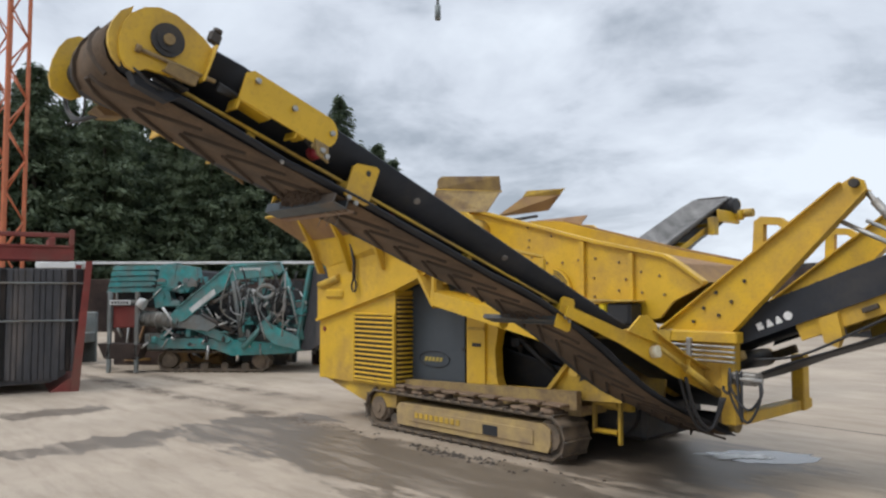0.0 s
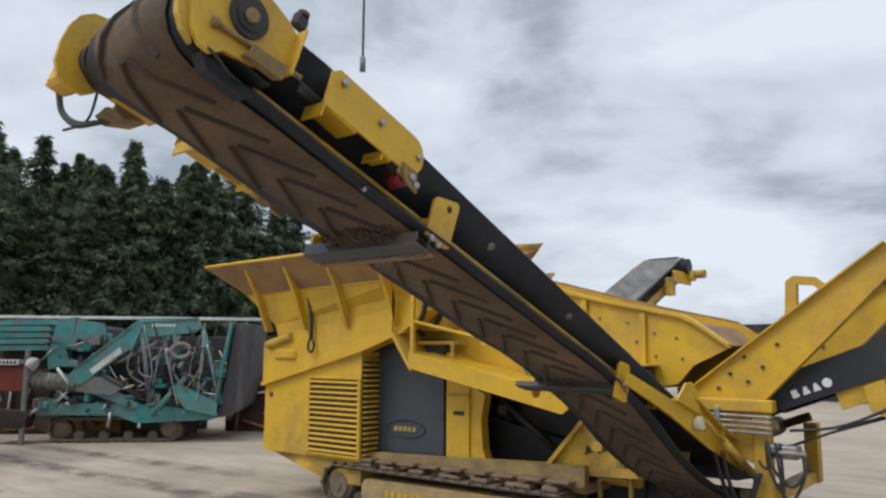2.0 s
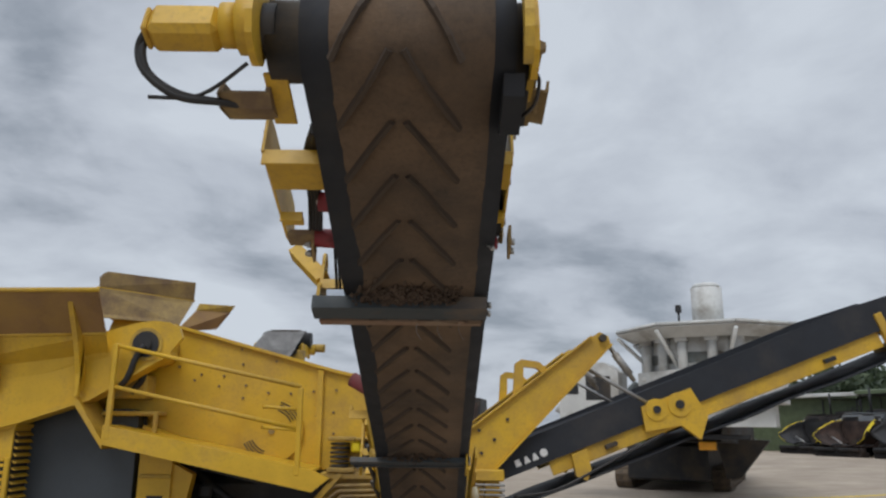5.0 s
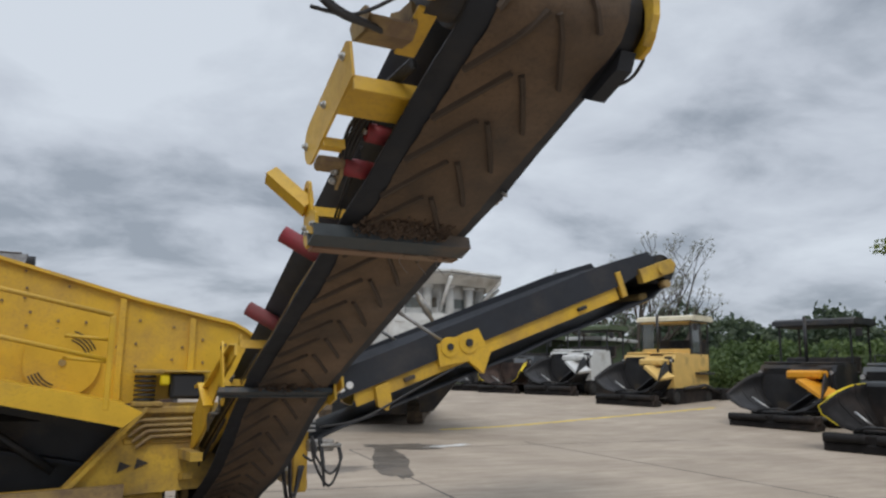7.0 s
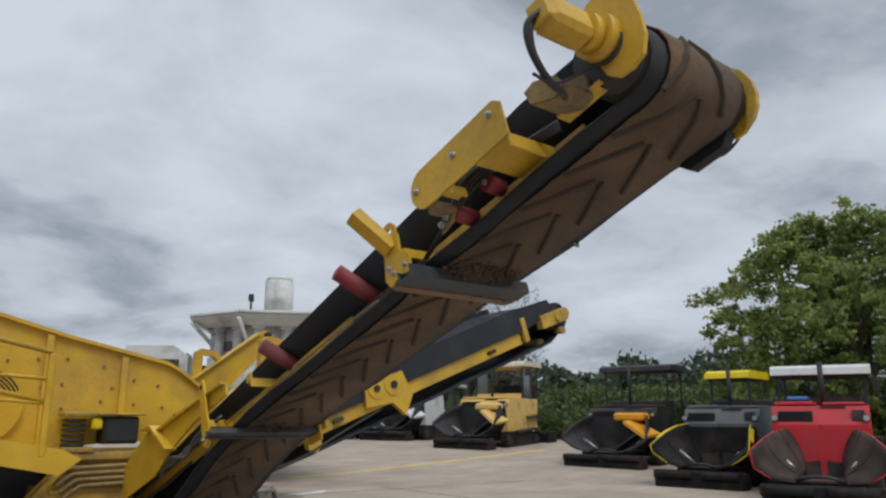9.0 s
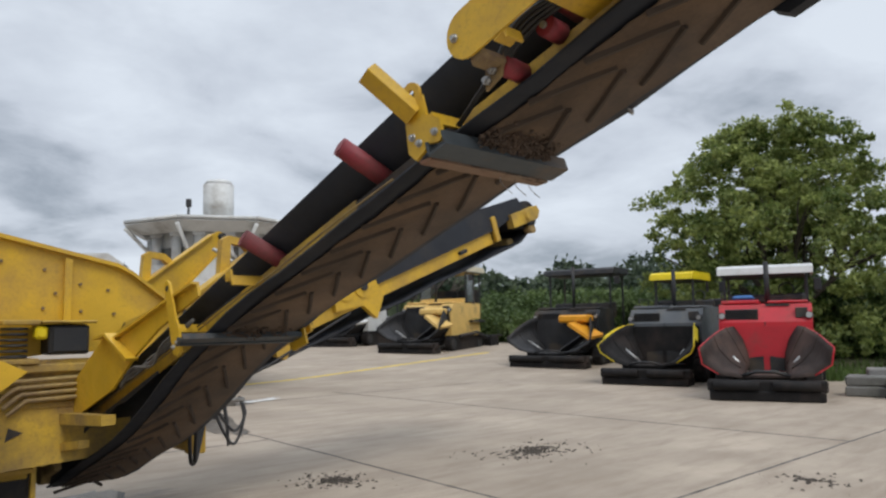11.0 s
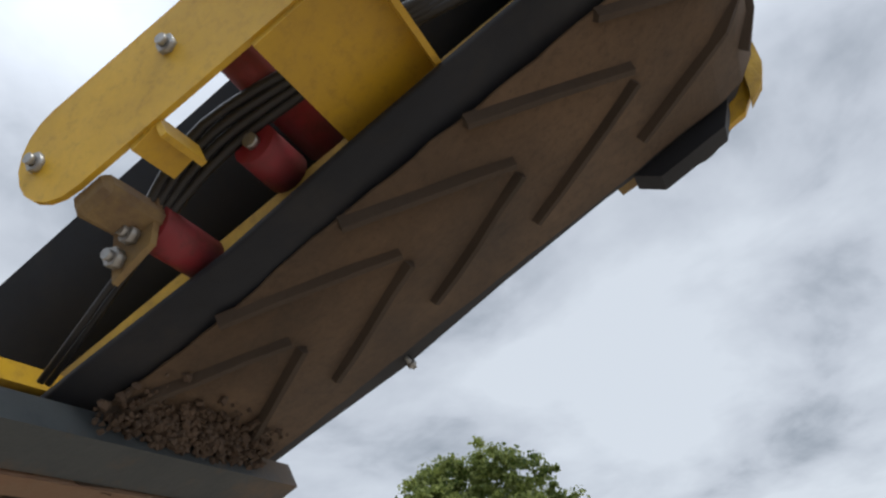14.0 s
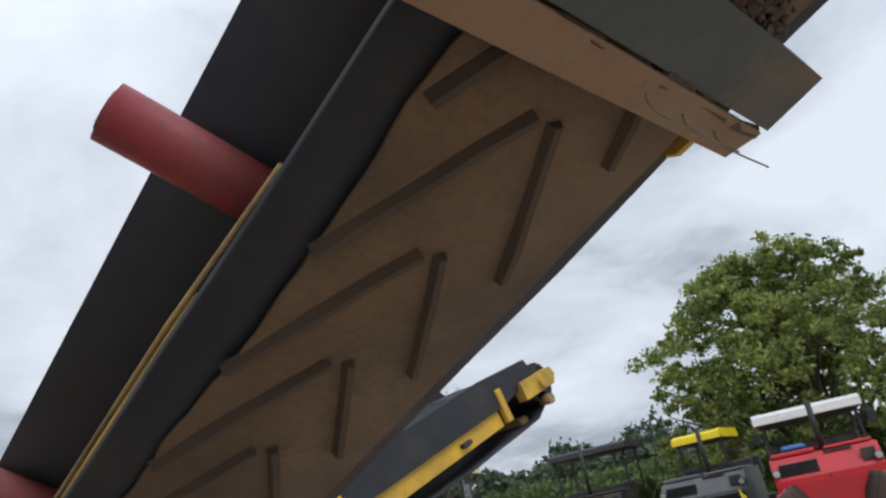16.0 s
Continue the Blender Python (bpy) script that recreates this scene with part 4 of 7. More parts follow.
        part("bent_pipe", Shape().tube(curve_pts([(1.46 + 0.03 * k, 0.26, z - 0.09), (1.56 + 0.03 * k, 0.25, z - 0.01), (1.68, 0.25, z), (2.02, 0.25, z + 0.01)]), 0.015, 7), DUSTY, box)
    part("deck_crossbar", Shape().box(1.45, 2.5, 0.28, 0.46, 1.02, 1.07, 0.01), YELLOW_DIRTY, box)


def build_platform():
    s = Shape().prism([(-0.36, 1.56), (-0.36, 1.72), (1.42, 1.37), (1.56, 1.30), (1.42, 1.19)], "y", -0.13, -0.10)
    s.prism([(-0.36, 1.70), (1.42, 1.35), (1.42, 1.37), (-0.36, 1.72)], "y", -0.10, 0.44)
    plat = part("walkway", s, YELLOW, screener, "sloping yellow walkway with a handrail")
    for x, z0, z1 in ((-0.32, 1.60, 2.40), (1.29, 1.32, 2.04)):
        part("rail_post", Shape().box(x - 0.022, x + 0.022, -0.135, -0.09, z0, z1, 0.006), YELLOW, plat)
    for za, zb in ((2.39, 2.05), (2.04, 1.70)):
        part("handrail", Shape().tube([(-0.32, -0.11, za), (1.29, -0.11, zb)], 0.018, 8), YELLOW, plat)
    for za in (1.86, 1.69):
        part("handrail", Shape().tube([(1.29, -0.11, za), (1.0, -0.11, za + 0.02), (0.97, -0.05, za + 0.02)], 0.014, 8), YELLOW, plat)
    part("bracket", Shape().prism([(-0.62, 1.95), (-0.36, 1.58), (-0.36, 1.52), (-0.66, 1.92)], "y", -0.1, 0.3), YELLOW, plat)
    part("rail_stub", Shape().box(-0.64, -0.60, -0.13, -0.08, 1.95, 2.5, 0.006), YELLOW, plat)
    # boarding ladder beside the track
    lad = part("ladder", Shape().box(1.46, 1.495, 0.44, 0.49, 0.28, 1.16, 0.006).box(1.765, 1.80, 0.44, 0.49, 0.20, 1.16, 0.006), YELLOW_DIRTY, screener, "yellow steel boarding ladder")
    for z in (0.30, 0.57, 0.85, 1.12):
        part("rung", Shape().box(1.495, 1.765, 0.42, 0.50, z, z + 0.035, 0.005), YELLOW, lad)
    part("drive_cover", Shape().cyl((1.64, 0.58, 0.78), (1.64, 0.66, 0.78), 0.12, seg=20).box(1.40, 1.80, 0.64, 0.8, 0.5, 1.2, 0.01), YELLOW_DIRTY, lad)


def build_tail_frame():
    s = Shape()
    s.box(2.89, 3.02, 0.34, 0.46, 0.56, 1.34, 0.01)
    s.box(2.42, 3.06, 0.30, 0.44, 1.26, 1.36, 0.01)
    s.prism([(2.42, 1.30), (2.88, 1.30), (2.88, 0.85), (2.72, 0.92)], "y", 0.38, 0.42)
    s.box(2.94, 3.06, 0.46, 1.9, 0.56, 0.66, 0.01)
    s.box(2.97, 3.09, 1.62, 1.76, 0.56, 1.10, 0.01)
    tail = part("tail_frame", s, YELLOW, screener, "yellow tail frame hung with hydraulic hoses")
    for k in range(4):
        z = 1.24 - k * 0.042
        part("hydraulic_pipe", Shape().tube(curve_pts([(2.2, 0.29, z), (2.7, 0.27, z - 0.005), (3.06, 0.27, z - 0.01)]), 0.012, 6), STEEL, tail)
    part("pipe_clamp", Shape().box(2.62, 2.66, 0.245, 0.30, 1.08, 1.30, 0.005), STEEL, tail)
    part("valve_block", Shape().box(3.0, 3.24, 0.26, 0.40, 0.92, 1.02, 0.01).cyl((3.02, 0.25, 0.97), (3.30, 0.25, 0.97), 0.02), STEEL, tail)
    rng = random.Random(8)
    for k in range(4):
        x0, x1 = 2.95 + rng.uniform(0, 0.30), 2.95 + rng.uniform(0, 0.33)
        z0, z1 = 1.1 + rng.uniform(-0.1, 0.12), 0.95 + rng.uniform(-0.2, 0.15)
        dip = 0.64 + rng.uniform(-0.04, 0.24)
        part("hydraulic_hose", Shape().tube(curve_pts([(x0, 0.24, z0), (x0 + 0.03, 0.2, (z0 + dip) / 2), ((x0 + x1) / 2 + 0.04, 0.2, dip), (x1 + 0.02, 0.22, (z1 + dip) / 2), (x1, 0.26, z1)]), 0.012, 7), HOSE, tail)
    # two thick hoses droop from the feed box to the post
    for k in range(2):
        part("feed_hose", Shape().tube(curve_pts([(2.70 + k * 0.06, -0.02, 0.98), (2.74 + k * 0.05, 0.05, 0.72), (2.80 + k * 0.03, 0.14, 0.535 + 0.03 * k), (2.88, 0.22, 0.56), (2.93 + k * 0.03, 0.27, 0.80)]), 0.017, 8), HOSE, tail)
    # two wishbone arms that carry the long conveyor
    for y in (0.40, 2.02):
        pts = [(2.30, 1.36), (2.98, 1.36), (4.08, 2.50), (4.06, 2.57), (3.98, 2.61), (3.90, 2.56)]
        w = part("wishbone_arm", Shape().prism(pts, "y", y, y + 0.03), YELLOW, screener, "tapering yellow steel wishbone arm")
        fl = Shape()
        for a, b in (((2.30, 1.36), (3.90, 2.56)), ((4.08, 2.50), (2.98, 1.36))):
            d = Vector((b[0] - a[0], b[1] - a[1])).normalized()
            nn = Vector((-d.y, d.x)) * 0.014
            fl.prism([a, b, (b[0] + nn.x, b[1] + nn.y), (a[0] + nn.x, a[1] + nn.y)], "y", y - 0.05, y + 0.08)
        part("arm_flange", fl, YELLOW, w)
        bolt = Shape().cyl((0, -0.02, 0), (0, 0, 0), 0.016, seg=6).mesh("bolt_head", DARK)
        for q in ((2.86, 1.50), (2.98, 1.62), (2.72, 1.56), (2.84, 1.70), (2.62, 1.44), (3.1, 1.8)):
            o = new("bolt_head", bolt)
            o.parent = w
            o.matrix_basis = pose(q[0], y, q[1])
        part("pivot_pin", Shape().cyl((4.0, y - 0.06, 2.55), (4.0, y + 0.09, 2.55), 0.035), DARK, w)
        lp = Shape()
        lp.prism([(3.16, 2.02), (3.18, 2.31), (3.24, 2.35), (3.40, 2.33), (3.56, 2.20), (3.50, 2.16), (3.38, 2.27), (3.26, 2.28), (3.25, 2.02)], "y", y + 0.02, y + 0.10)
        part("carrying_loop", lp, YELLOW, w)
        part("stay_rod", Shape().cyl((4.02, y + 0.02, 2.55), (4.30, y + 0.06, 2.16), 0.022).cyl((4.12, y + 0.035, 2.41), (4.26, y + 0.05, 2.22), 0.036), STEEL, w)


build_undercarriage()
build_engine_housing()
build_frame_and_opening()
build_hopper()
build_screen_box()
build_platform()
build_tail_frame()


# ---- conveyors of the screener ----
def belt_frame(x, y, z, heading, slope):
    """A frame whose y runs up the belt. heading: the way it goes in plan, degrees from +x."""
    return Matrix.Translation((x, y, z)) @ Matrix.Rotation(radians(heading - 90), 4, "Z") @ Matrix.Rotation(radians(slope), 4, "X")


FINES_SLOPE = 20.1
FC = belt_frame(2.35, 1.15, 0.558, -90, FINES_SLOPE)
COSF = math.cos(radians(FINES_SLOPE))


def along(y):
    """Distance up the near conveyor at the plan position y."""
    return (1.15 - y) / COSF


FL = 6.185
fines = conveyor(screener, "fines_conveyor", FC, FL, 0.303, "raised side conveyor with yellow rails and chevron belt",
                 rise=(0.085, 0.345), stations=[3.55, 4.405], r=0.150, rail=YELLOW_DIRTY, rail_in=0.066, rail_n=(0.04, 0.088), dip=0.24, off=-0.010, chev_side=0.022)


# in FC's own frame x runs towards -x of the plan
def fpart(name, shape, material, parent, label=""):
    bmesh.ops.transform(shape.bm, matrix=FC, verts=shape.bm.verts[:])
    return part(name, shape, material, parent, label)


def build_fines_fittings():
    L = 6.235
    # cross beams under the return belt: folded channels with a rusty lip below
    for s, big in ((4.90, True), (2.84, False)):
        d = 0.085 if big else 0.06
        w = 0.098 if big else 0.07
        xa, xb = (-0.305, 0.42) if big else (-0.30, 0.455)
        prof = [(s, -0.028), (s, -d), (s + w, -d), (s + w, -0.028), (s + w - 0.010, -0.028), (s + w - 0.010, -d + 0.010), (s + 0.010, -d + 0.010), (s + 0.010, -0.028)]
        beam = fpart("cross_beam", Shape().prism(prof, "x", xa, xb), GREYBEAM, fines, "grey folded steel beam with clay on it")
        strip = [(s - 0.068, -d + 0.022), (s - 0.064, -d + 0.006), (s - 0.006, -d - 0.006), (s - 0.006, -d + 0.006)]
        fpart("wear_strip", Shape().prism(strip, "x", xa + 0.02, xb - 0.02), RUSTBEAM if big else GREYBEAM, beam)
        rng = random.Random(3 if big else 5)
        cl = Shape()
        for k in range(900 if big else 120):
            x = rng.triangular(-0.22, 0.26, 0.06)
            r = rng.uniform(0.003, 0.0085)
            hump = 0.5 + 0.5 * noise.noise((x * 9, 2.0, 0.0))
            dd = abs(rng.gauss(0, 0.030)) * (0.5 + hump)
            g = bmesh.ops.create_icosphere(cl.bm, subdivisions=1, radius=r, matrix=Matrix.Translation((x, s + w + dd, -0.026 - rng.uniform(0, max(0.004, 0.05 - dd * 0.8)))))["verts"]
            for v in g:
                v.co += Vector((rng.uniform(-1, 1), rng.uniform(-1, 1), rng.uniform(-1, 1))) * r * 0.5
        tagged(fpart("clay", cl, CLAY, beam, "crumbled brown clay"), kind="stuff")
        for k in range(5 if big else 2):
            x = 0.16 - 0.10 * k
            cr = Shape().box(x - 0.05, x + 0.03, s - 0.022, s - 0.004, -d - 0.002, -d + 0.012, 0.006)
            for v in cr.bm.verts:
                v.co += Vector((rng.uniform(-1, 1), rng.uniform(-1, 1), rng.uniform(-1, 1))) * 0.007
            fpart("clay_crust", cr, CLAY, beam)
        if big:
            for k in range(3):
                x = -0.02 - 0.09 * k
                fpart("dangling_wire", Shape().tube(curve_pts([(x, s - 0.03, -0.07), (x + 0.01, s - 0.04, -0.11), (x - 0.012, s - 0.02, -0.17)]), 0.0016, 4), STEEL, beam)
    bolt = Shape().cyl((-0.006, 0, 0), (0.010, 0, 0), 0.016, seg=6).cyl((0.010, 0, 0), (0.020, 0, 0), 0.009, seg=8).mesh("bolt", STEEL)

    def bolts(parent, spots):
        for q in spots:
            o = new("bolt", bolt)
            o.parent = parent
            o.matrix_basis = FC @ Matrix.Translation(q)

    # bracket plates; local -x is the side towards +x of the plan
    head_plate = [(0.055, -0.012), (0.055, 0.165), (0.035, 0.19), (-0.10, 0.232), (-0.122, 0.22), (-0.115, 0.0), (-0.10, -0.012), (0.0, -0.016)]
    foot_plate = [(0.106, -0.115), (0.10, 0.10), (0.075, 0.125), (-0.03, 0.14), (-0.055, 0.12), (-0.066, -0.09), (-0.04, -0.11)]
    tall_plate = [(0.045, -0.075), (0.06, 0.05), (0.035, 0.12), (0.025, 0.33), (0.0, 0.362), (-0.035, 0.355), (-0.045, 0.32), (-0.05, 0.06), (-0.045, -0.06), (0.0, -0.09)]
    eye_plate = [(-0.113, -0.028), (-0.09, 0.08), (-0.070, 0.158), (-0.025, 0.150), (0.030, 0.150), (0.024, 0.065), (0.078, 0.015), (0.075, -0.05), (0.054, -0.066), (-0.015, -0.044), (-0.03, -0.06), (-0.085, -0.072)]
    for s, sx, prof, up in ((4.885, -1, head_plate, 0.0), (2.83, -1, foot_plate, 0.0), (2.72, 1, tall_plate, 0.0), (4.91, 1, eye_plate, 0.014)):
        x = -0.30 if sx < 0 else 0.40
        pl = fpart("bracket_plate", Shape().prism([(s + p, n + up) for p, n in prof], "x", x - 0.007, x + 0.007), YELLOW, fines, "bolted yellow bracket plate")
        big = prof is eye_plate
        es, en = (s - 0.025, 0.18 + up) if big else (s - 0.03, 0.06) if prof is foot_plate else (s - 0.01, 0.315) if prof is tall_plate else (s - 0.055, 0.17)
        if big:
            ring = Shape()
            loops = [[ring.bm.verts.new((xx, es + rr * math.cos(t), en + rr * math.sin(t))) for t in [2 * math.pi * k / 20 for k in range(20)]] for xx, rr in ((x - 0.0065, 0.05), (x + 0.0065, 0.05), (x + 0.0065, 0.021), (x - 0.0065, 0.021))]
            for u, v in zip(loops, loops[1:] + loops[:1]):
                for k in range(20):
                    ring.bm.faces.new((u[k], u[(k + 1) % 20], v[(k + 1) % 20], v[k]))
            bmesh.ops.recalc_face_normals(ring.bm, faces=ring.bm.faces[:])
            fpart("bracket_eye", ring, YELLOW, pl)
        else:
            fpart("bracket_eye", Shape().cyl((x - 0.010, es, en), (x + 0.010, es, en), 0.017, seg=12), DARK, pl)
        bx = x - 0.022 if sx < 0 else x + 0.004
        bolts(pl, [(bx, s - 0.07, 0.018 + up), (bx, s - 0.045, -0.02 + up), (bx, s + 0.043, -0.022 + up)] if big else [(bx, s - 0.025, -0.03 + up), (bx, s + 0.03, -0.02 + up)])
        ya, yb = sorted((0.10 * sx, x))
        fpart("bracket_arm", Shape().prism([(s - 0.005, 0.075), (s + 0.05, 0.075), (s + 0.05, 0.03), (s + 0.04, 0.03), (s + 0.04, 0.065), (s - 0.005, 0.065)], "x", ya, yb), YELLOW, pl)
        if big:
            # box-section arm that reaches outwards and up
            a, e = Vector((x, s - 0.035, 0.115)), Vector((x + 0.15, s - 0.075, 0.295))
            d = (e - a).normalized()
            u = Vector((0, 1, 0))
            u = (u - d * u.dot(d)).normalized() * 0.036
            w = d.cross(u).normalized() * 0.030
            sh = Shape()
            lo = [sh.bm.verts.new(a + q) for q in (u + w, u - w, -u - w, -u + w)]
            hi = [sh.bm.verts.new(e + q) for q in (u + w, u - w, -u - w, -u + w)]
            sh.bm.faces.new(lo)
            sh.bm.faces.new(hi[::-1])
            for q in range(4):
                sh.bm.faces.new((lo[q], hi[q], hi[(q + 1) % 4], lo[(q + 1) % 4]))
            bmesh.ops.recalc_face_normals(sh.bm, faces=sh.bm.faces[:])
            fpart("support_arm", sh, YELLOW, pl)
    # short channel from the rail to the carrying side
    fpart("roller_bracket", Shape().prism([(3.37, 0.085), (3.43, 0.085), (3.43, 0.035), (3.42, 0.035), (3.42, 0.075), (3.37, 0.075)], "x", 0.24, 0.42).box(0.405, 0.42, 3.37, 3.43, 0.085, 0.12, 0.003), YELLOW, fines, "short yellow roller bracket")
    # flat guards beside the upper rollers
    for sx in (-1, 1):
        x = -0.355 if sx < 0 else 0.492
        s0, s1, n0, n1 = (5.125, 5.715, 0.14, 0.315) if sx < 0 else (5.19, 5.785, 0.075, 0.255)
        nm, rr = (n0 + n1) / 2, (n1 - n0) / 2
        pts = [(s1, n0), (s1 + 0.005, n1 - 0.03), (s1 - 0.03, n1)] + [(s0 + rr + rr * math.cos(a), nm + rr * math.sin(a)) for a in [math.pi / 2 + math.pi * i / 10 for i in range(11)]]
        g = fpart("roller_guard", Shape().prism(pts, "x", x - 0.005, x + 0.005), YELLOW, fines, "flat yellow roller guard with a rounded end")
        bx = x - 0.018 if sx < 0 else x + 0.004
        bolts(g, [(bx, s0 + 0.04, nm + 0.01), (bx, (s0 + s1) / 2, nm + 0.02), (bx, s1 - 0.06, nm + 0.045)])
        xa, xb = sorted((x, sx * 0.245))
        # a wide folded bracket at the top and a narrow one lower down
        for sv, w, deep in ((s1 - 0.10, 0.095, 0.05), (s0 + 0.21, 0.028, 0.03)):
            # the narrow one on the far side is only a short lip
            xe = 0.41 if deep < 0.04 and sx > 0 else xa
            fpart("guard_bracket", Shape().prism([(sv - w, n0), (sv + w, n0 + 0.01), (sv + w, n0 - deep), (sv + w - 0.010, n0 - deep), (sv + w - 0.010, n0 - 0.004), (sv - w, n0 - 0.012)], "x", xe, xb), YELLOW, g)
        xa, xb = sorted((x - sx * 0.008, sx * 0.36))
        fpart("bearing_block", Shape().box(xa, xb, s0 + 0.06, s0 + 0.13, n0 - 0.03, n0 + 0.012, 0.01).prism([(s0 + 0.02, n0 - 0.075), (s0 + 0.05, n0 + 0.01), (s0 + 0.14, n0 + 0.01), (s0 + 0.10, n0 - 0.06)], "x", sx * 0.385 - 0.006, sx * 0.385 + 0.006), DUSTY, g)
        bolts(g, [(sx * 0.40, s0 + 0.045, n0 - 0.05), (sx * 0.40, s0 + 0.08, n0 - 0.03)])
        for sv, xo, nn in (((s0 + 0.10, 0.375, -0.012), (s0 + 0.29, 0.34, 0.02)) if sx > 0 else ((s0 + 0.06, 0.335, -0.01),)):
            r1 = fpart("guide_roller", Shape().cyl((sx * 0.255, sv, n0 + nn - 0.01), (sx * xo, sv, n0 + nn), 0.037, seg=18), RED, g, "red guide roller")
            fpart("roller_pin", Shape().cyl((sx * xo, sv, n0 + nn), (sx * (xo + 0.012), sv, n0 + nn), 0.013, seg=8), STEEL, r1)
        if sx > 0:
            fpart("upper_roller", Shape().cyl((sx * 0.20, s0 + 0.36, n0 + 0.07), (sx * 0.46, s0 + 0.36, n0 + 0.13), 0.04, seg=18), RED, g)
        for q in ((0.0, 0.014) if sx > 0 else ()):
            fpart("stay_cable", Shape().tube([(sx * (0.300 + q), s0 + 0.13, n0 + 0.075), (sx * (0.308 + q), s0 - 0.20, 0.010)], 0.006, 6), HOSE, g)
        hx = 0.36 if sx > 0 else 0.315
        for q in range(4):
            fpart("hose_run", Shape().tube(curve_pts([(sx * (hx + 0.012 * q), s0 + 0.10, n0 - 0.015), (sx * (hx - 0.015 + 0.014 * q), s0 + 0.25, n0 + 0.04 + 0.01 * q), (sx * (hx - 0.03 + 0.012 * q), s1 - 0.08, n0 + 0.03), (sx * 0.31, s1 + 0.1, n0 + 0.012 * q)]), 0.009, 6), HOSE, g)
    # head end: cheek plates, hub, motor
    far_cheek = [(6.195, 0.30), (6.225, 0.335), (6.27, 0.34), (6.33, 0.322), (6.37, 0.28), (6.388, 0.22), (6.39, 0.14), (6.378, 0.06), (6.345, 0.005), (6.29, -0.012), (6.235, -0.005), (6.20, 0.03), (6.185, 0.09), (6.175, 0.20)]
    near_cheek = [(5.93, 0.11), (5.905, 0.27), (5.965, 0.305), (6.04, 0.325), (6.13, 0.338), (6.21, 0.325), (6.27, 0.285), (6.31, 0.225), (6.325, 0.16), (6.315, 0.085), (6.285, 0.02), (6.245, -0.008), (6.20, -0.01), (6.16, 0.03), (6.06, 0.05)]
    for sx, prof in ((1, far_cheek), (-1, near_cheek)):
        x = 0.415 if sx > 0 else -0.365
        ch = fpart("head_cheek", Shape().prism(prof, "x", x - 0.010, x + 0.010), YELLOW, fines, "rounded yellow head cheek plate")
        hs, hn = (6.235, 0.14) if sx > 0 else (6.127, 0.20)
        fpart("hub", Shape().cyl((x - sx * 0.05, hs, hn), (x + sx * 0.025, hs, hn), 0.078, seg=24).cyl((x + sx * 0.025, hs, hn), (x + sx * 0.03, hs, hn), 0.055, seg=20), DARK, ch)
        if sx < 0:
            fpart("hub_cap", Shape().cyl((x, hs, hn), (x + sx * 0.042, hs, hn), 0.026, seg=14), DUSTY, ch)
            fpart("cheek_flange", Shape().box(x - 0.055, x, 5.915, 5.927, 0.10, 0.30, 0.003), YELLOW, ch)
            fpart("tensioner", Shape().cyl((x - 0.02, 5.86, 0.14), (x - 0.02, 6.22, 0.09), 0.010).box(x - 0.04, x - 0.012, 5.99, 6.08, 0.05, 0.09, 0.01).cyl((x - 0.02, 6.22, 0.09), (x - 0.02, 6.24, 0.088), 0.02, seg=6), DUSTY, ch)
            fpart("tension_plate", Shape().sheet((x, 5.95, 0.075), (x - 0.06, 5.95, 0.06), (x - 0.06, 6.10, 0.05), (x, 6.10, 0.065), 0.008).sheet((x - 0.06, 5.95, 0.06), (x - 0.06, 6.10, 0.05), (x - 0.065, 6.10, 0.09), (x - 0.065, 5.95, 0.10), 0.008), DUSTY, ch)
            fpart("lug", Shape().box(x - 0.02, x + 0.015, 5.90, 5.965, 0.31, 0.375, 0.012).cyl((x - 0.002, 5.93, 0.37), (x - 0.002, 5.93, 0.39), 0.024, seg=10), DARK, ch)
            # hanging grease line and torn skirt behind the cheek
            fpart("cheek_rim", Shape().prism([(6.26, -0.012), (6.305, 0.01), (6.34, 0.05), (6.36, 0.10), (6.362, 0.16), (6.348, 0.22), (6.31, 0.27), (6.305, 0.225), (6.32, 0.16), (6.31, 0.085), (6.28, 0.02)], "x", x + 0.008, x + 0.035), YELLOW_DIRTY, ch)
        fpart("cheek_lip", Shape().box(min(x, x - sx * 0.07), max(x, x - sx * 0.07), 5.95, 6.16, 0.04, 0.052, 0.003), YELLOW if sx > 0 else DARK, ch)
    motor = fpart("drive_motor", Shape().cyl((0.42, L, 0.16), (0.48, L, 0.16), 0.085, seg=20).cyl((0.48, L, 0.16), (0.53, L, 0.16), 0.066, seg=20).box(0.53, 0.735, L - 0.055, L + 0.05, 0.09, 0.205, 0.02), YELLOW, fines, "yellow hydraulic drive motor")
    fpart("motor_cap", Shape().box(0.735, 0.75, L - 0.045, L + 0.04, 0.10, 0.195, 0.008), YELLOW, motor)
    for k in range(2):
        fpart("motor_hose", Shape().tube(curve_pts([(0.735, L - 0.03 + k * 0.04, 0.15), (0.765 + k * 0.012, L - 0.035, 0.11), (0.745 + k * 0.01, L - 0.07, 0.04), (0.66, L - 0.11, -0.005 - 0.012 * k), (0.54, L - 0.15, 0.0), (0.43, L - 0.22, 0.04)]), 0.0115, 7), HOSE, motor)
    fpart("grease_line", Shape().tube(curve_pts([(0.74, L - 0.1, -0.03), (0.60, L - 0.12, 0.0), (0.46, L - 0.06, 0.07)]), 0.006, 6), HOSE, motor)
